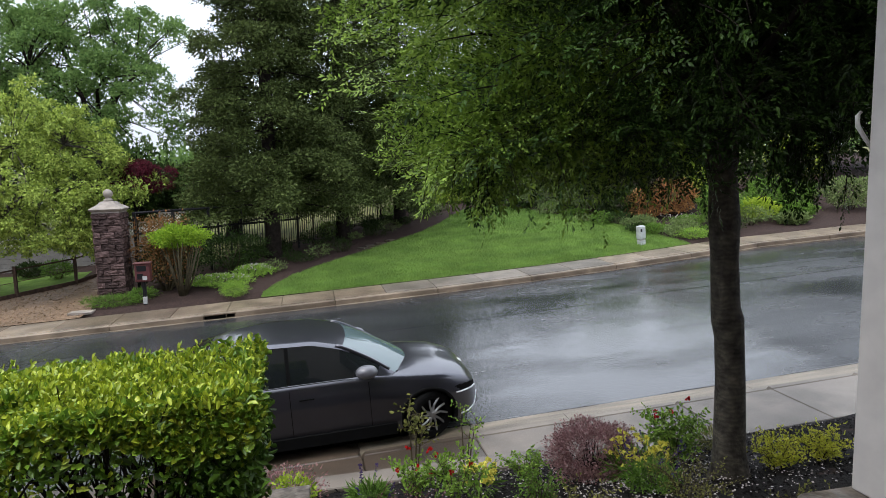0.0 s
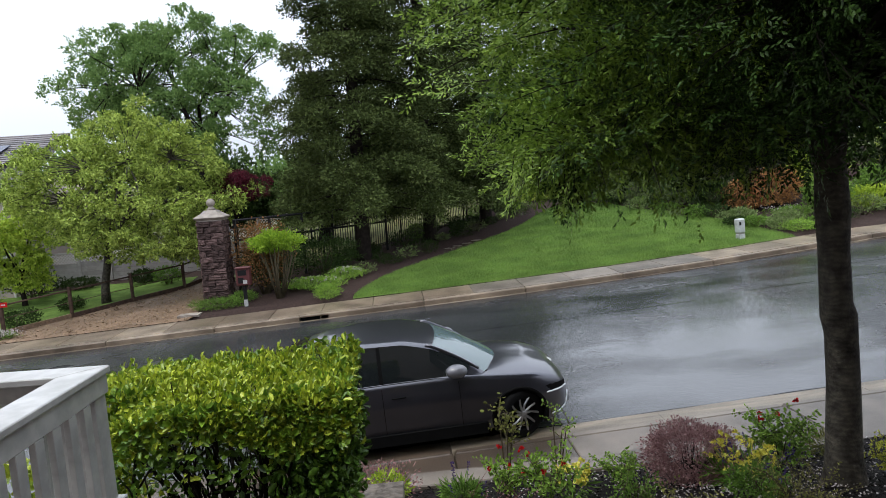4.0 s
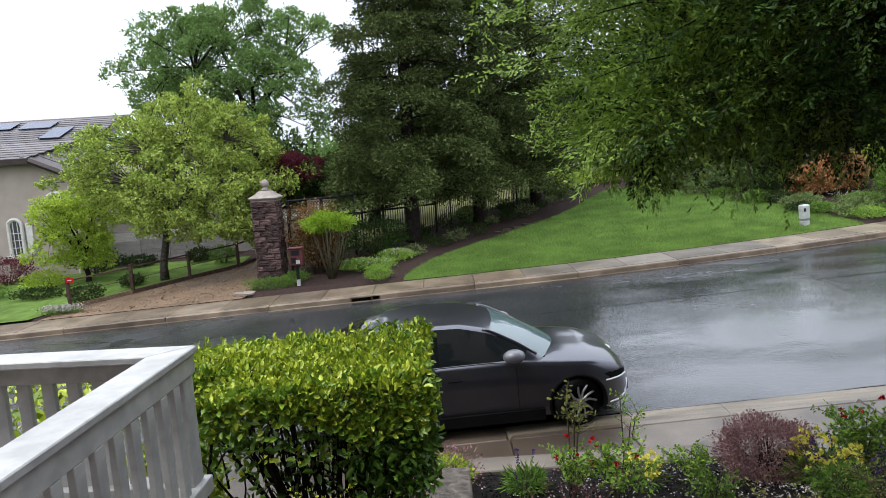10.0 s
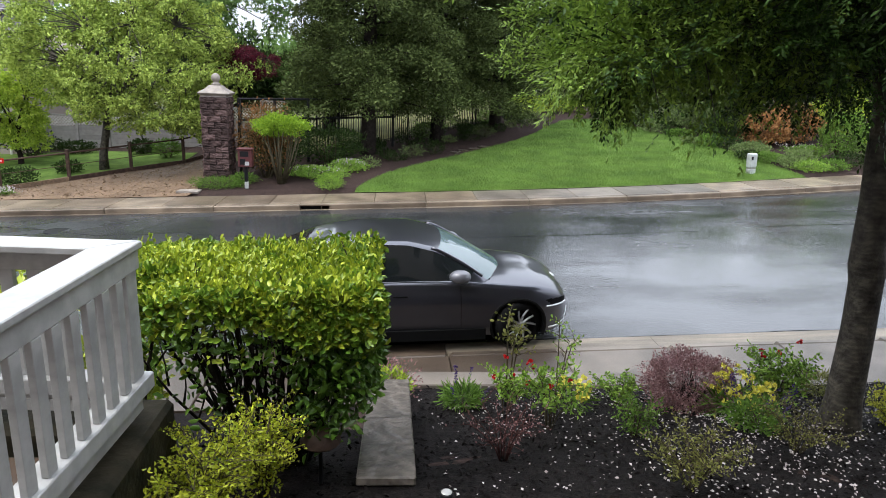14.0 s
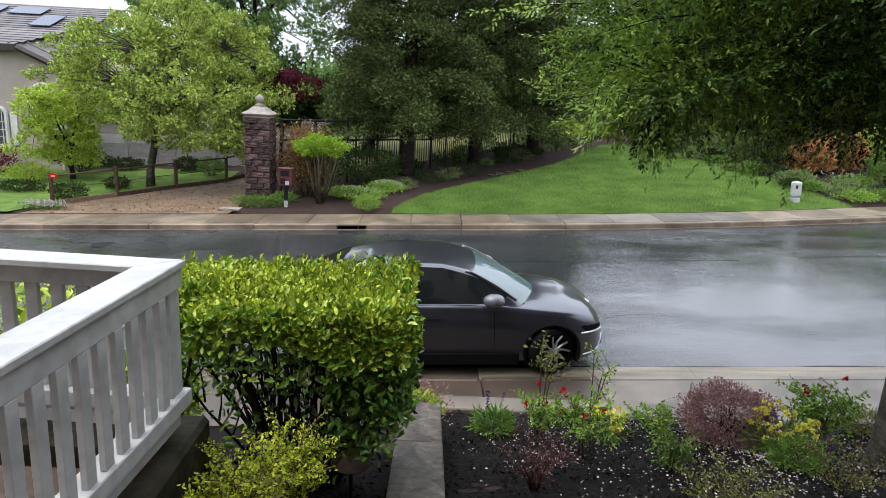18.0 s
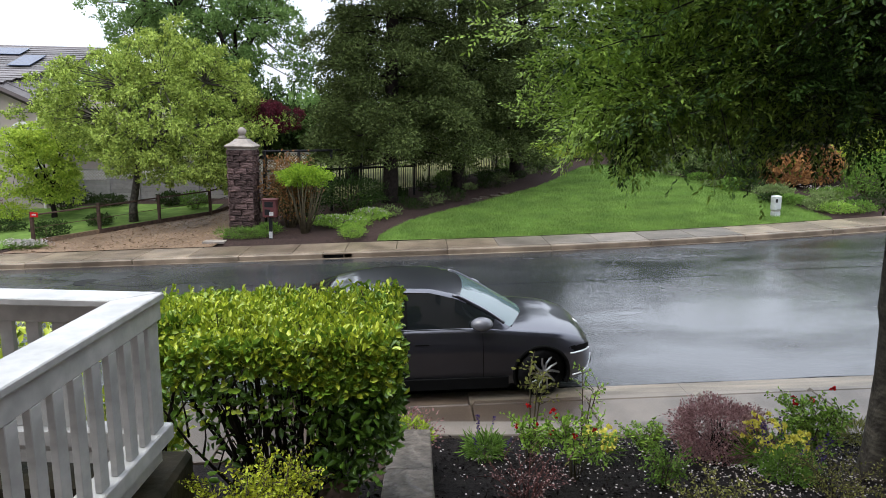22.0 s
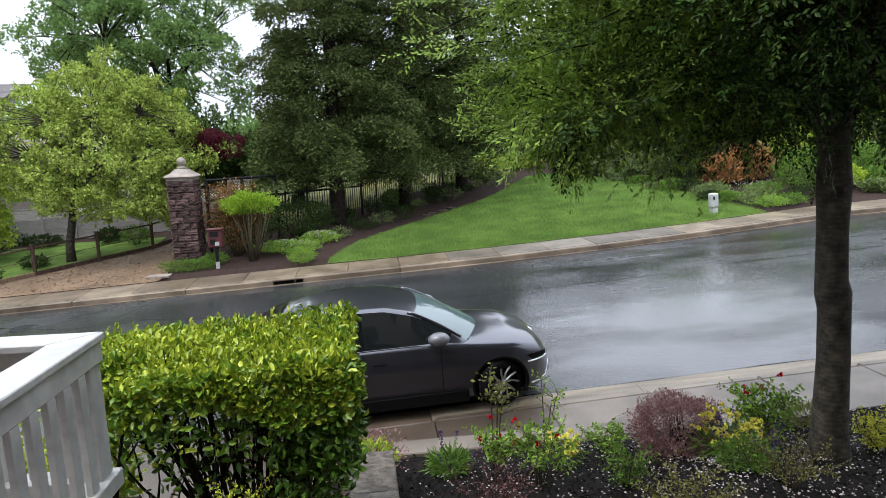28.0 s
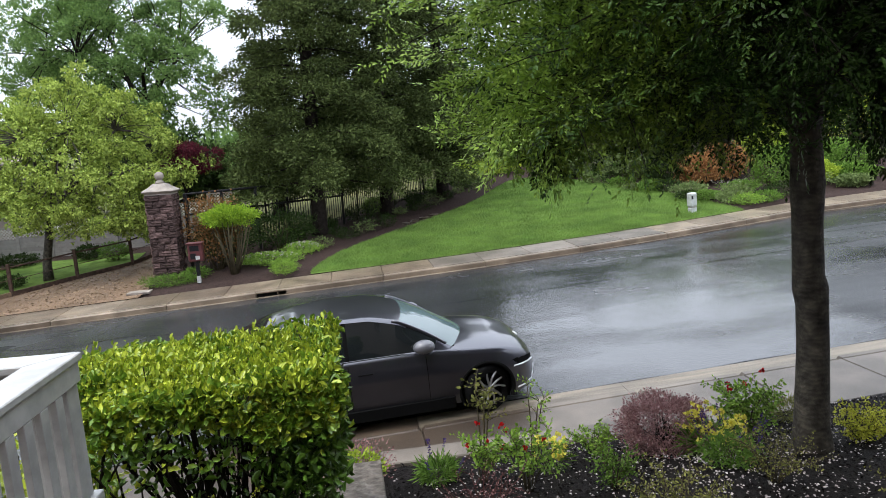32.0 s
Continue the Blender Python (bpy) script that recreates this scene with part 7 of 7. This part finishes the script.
for i, (x, y, w, h, m_) in enumerate(((18.2, 31.5, 1.6, 1.8, "dark_green"), (21.5, 31.0, 1.7, 2.6, "green"), (23.5, 28.5, 1.6, 2.4, "dark_green"), (21.0, 26.0, 1.2, 1.6, "green"), (24.5, 25.0, 1.3, 1.5, "sage"), (16.0, 34.5, 1.7, 1.6, "sage"), (19.5, 35.5, 2.0, 2.2, "olive"), (26.5, 31.0, 1.9, 3.0, "lime"), (19.6, 24.9, 0.9, 0.9, "lime"), (21.2, 24.6, 0.9, 0.7, "green"), (20.2, 23.5, 0.7, 0.45, "sage"), (22.8, 26.6, 1.2, 1.3, "green"), (13.5, 38.0, 1.8, 1.5, "olive"), (10.8, 40.0, 1.6, 1.2, "sage"))):
    far_shrub("bank_shrub", x, y, w, w * 0.8, h, M[m_], 3200, 0.11, "large rounded shrub on the bank beyond the lawn", seed=130 + i, group="shrubs on the bank")
for i in range(14):
    f = i / 13
    x, y = 14.3 - 3.2 * f + 0.5 * math.sin(i * 2.7), 23.2 + 11.0 * f + 0.4 * math.sin(i * 1.9)
    far_shrub("edging_plant", x + 0.4, y, 0.55 + 0.15 * math.sin(i * 3), 0.45, 0.45 + 0.15 * math.sin(i * 5), M[("sage", "green", "dark_green")[i % 3]], 900, 0.08, "low grey-green plant in the mulch edge", seed=160 + i, group="plants along the lawn's edge", stems=3)
for i in range(16):
    f = i / 15
    x, y = -0.9 + 8.2 * f + 0.5 * math.sin(i * 2.1), 23.9 + 10.4 * f + 0.5 * math.sin(i * 1.3)
    far_shrub("edging_plant", x, y, 0.42 + 0.15 * math.sin(i * 3), 0.35, 0.42 + 0.12 * math.sin(i * 5), M["dark_green" if i % 3 else "sage"], 420, 0.09, "low dark green plant in the mulch edge", seed=80 + i, group="plants along the lawn's edge", width=0.25, stems=3)
for i in range(11):
    f = i / 10
    x, y = -2.2 + 8.6 * f + 0.4 * math.sin(i * 2.3), 25.6 + 8.9 * f + 0.3 * math.sin(i * 1.7)
    far_shrub("fence_shrub", x, y, 0.62 + 0.14 * math.sin(i * 3), 0.4, 0.62 + 0.16 * math.sin(i * 5), M["dark_green" if i % 4 else "green"], 800, 0.08, "low dark green shrub at the foot of the iron fence", seed=230 + i, group="shrubs along the iron fence", stems=3)
far_shrub("round_shrub", -9.5, 28.4, 0.6, 0.5, 0.8, M["green"], 1500, 0.08, "round green shrub by the lattice fence", seed=100)
far_shrub("round_shrub", -11.9, 24.9, 0.45, 0.4, 0.5, M["dark_green"], 900, 0.08, "small dark shrub on the neighbour's lawn", seed=101)
far_shrub("round_shrub", -12.5, 22.7, 0.6, 0.5, 0.65, M["dark_green"], 1300, 0.08, "dark shrub behind the fence's end post", seed=102)
t = far_shrub("white_flowers", -12.5, 21.15, 0.7, 0.3, 0.28, M["green"], 900, 0.06, "low plants with masses of white flowers", seed=103, category="flowers")
part("petals", leaf_mesh("petals", np.stack([RNG.normal(0, 0.35, 700), RNG.normal(0, 0.15, 700), RNG.uniform(0.18, 0.32, 700)], 1), RNG.normal(size=(700, 3)), 0.05, 0.8), M["white_petal"], t, kind="stuff")
far_shrub("red_maple", -19.2, 28.6, 1.2, 0.9, 1.3, M["purple"], 2600, 0.08, "low dark red leaved shrub before the house", seed=104)
far_shrub("round_shrub", -16.3, 26.6, 0.85, 0.7, 0.8, M["lime"], 1800, 0.08, "rounded pale green shrub on the neighbour's lawn", seed=105)
far_shrub("juniper", -15.3, 24.4, 0.95, 0.5, 0.45, M["dark_green"], 1500, 0.08, "low spreading dark juniper", seed=106)
far_shrub("round_shrub", -17.8, 25.2, 0.8, 0.6, 0.6, M["green"], 1400, 0.08, "rounded green shrub on the neighbour's lawn", seed=107)
for i, (x, y, w, h) in enumerate(((-13.9, 29.9, 0.8, 0.6), (-11.0, 29.6, 0.55, 0.65), (-15.5, 29.3, 1.2, 1.1))):
    far_shrub("dark_shrub", x, y, w, 0.6, h, M["dark_green"], 1500, 0.09, "dark shrub along the lattice fence", seed=110 + i)
slab = thing("stone_slab", -6.4, 21.0, far_z(-6.4, 21.0), label="flat pale stone at the mouth of the drive", category="stone")
b = boxm(-0.32, -0.16, 0, 0.32, 0.18, 0.07)
bmesh.ops.subdivide_edges(b, edges=b.edges[:], cuts=2, use_grid_fill=True)
for v in b.verts:
    v.co += Vector((1, 1, 0.3)) * 0.04 * noise.noise(v.co * 7)
part("slab", b, M["cap_stone"], slab)
# flat stones beside the lawn's edge
for i, (x, y) in enumerate(((2.86, 26.75), (3.3, 27.05), (3.75, 27.45), (2.5, 26.45))):
    st = thing("stepping_stone", x, y, far_z(x, y), rz=20 * i, label="flat tan stepping stone in the mulch", category="stone", group="stones beside the lawn")
    b = boxm(-0.2, -0.15, -0.02, 0.2, 0.15, 0.045)
    bmesh.ops.subdivide_edges(b, edges=b.edges[:], cuts=2, use_grid_fill=True)
    for v in b.verts:
        v.co += Vector((1, 1, 0.3)) * 0.05 * noise.noise(v.co * 6 + Vector((i, 0, 0)))
    part("slab", b, M["concrete_brown"], st)
# pebbles and fallen leaves on the drive
n = 5200
px, py = RNG.uniform(-12.8, -6.2, n), RNG.uniform(20.5, 29, n)
k = inside(DRIVE, px, py)
px, py = px[k], py[k]
pz = np.array([far_z(a, b) for a, b in zip(px, py)]) + 0.03
litter = part("drive_litter", leaf_mesh("drive_litter", np.stack([px, py, pz], 1), RNG.normal(size=(len(px), 3)) * [1, 1, 0.2], 0.062, 0.55, 0.3, 0.7, normal=np.tile([0, 0, 1.0], (len(px), 1))), M["litter"], kind="stuff")
tagged(litter, "pebbles and dry leaves scattered on the drive", "gravel", kind="stuff")

# ---- distant trees that close the view ----
far_list = [(6.5, 44, 5.5, 3.6), (11, 45, 5.5, 3.8), (15.5, 44, 5.5, 4.0), (1.5, 45, 5.5, 3.6), (-30, 48, 7, 4), (-24, 52, 8, 4.5), (-17, 55, 9, 5), (21, 46, 6, 4.5), (27, 40, 6, 4.5), (32, 35, 6, 4.5), (37, 30, 6, 4.5), (-40, 44, 8, 5), (-11.5, 47, 4.6, 3.4), (-7.2, 49, 4.2, 3.2)]
for i, (x, y, h, s) in enumerate(far_list):
    tree("distant_tree", (x, y, far_z(x, y)), h * 0.75, 0.25, 12, s * 0.8, 0.15, M["dark_green" if i % 3 == 0 or i < 4 else "maple"], M["bark_dark"], 9000, 0.4, 0.9, "distant green tree beyond the gardens", seed=200 + i, rise=0.6)
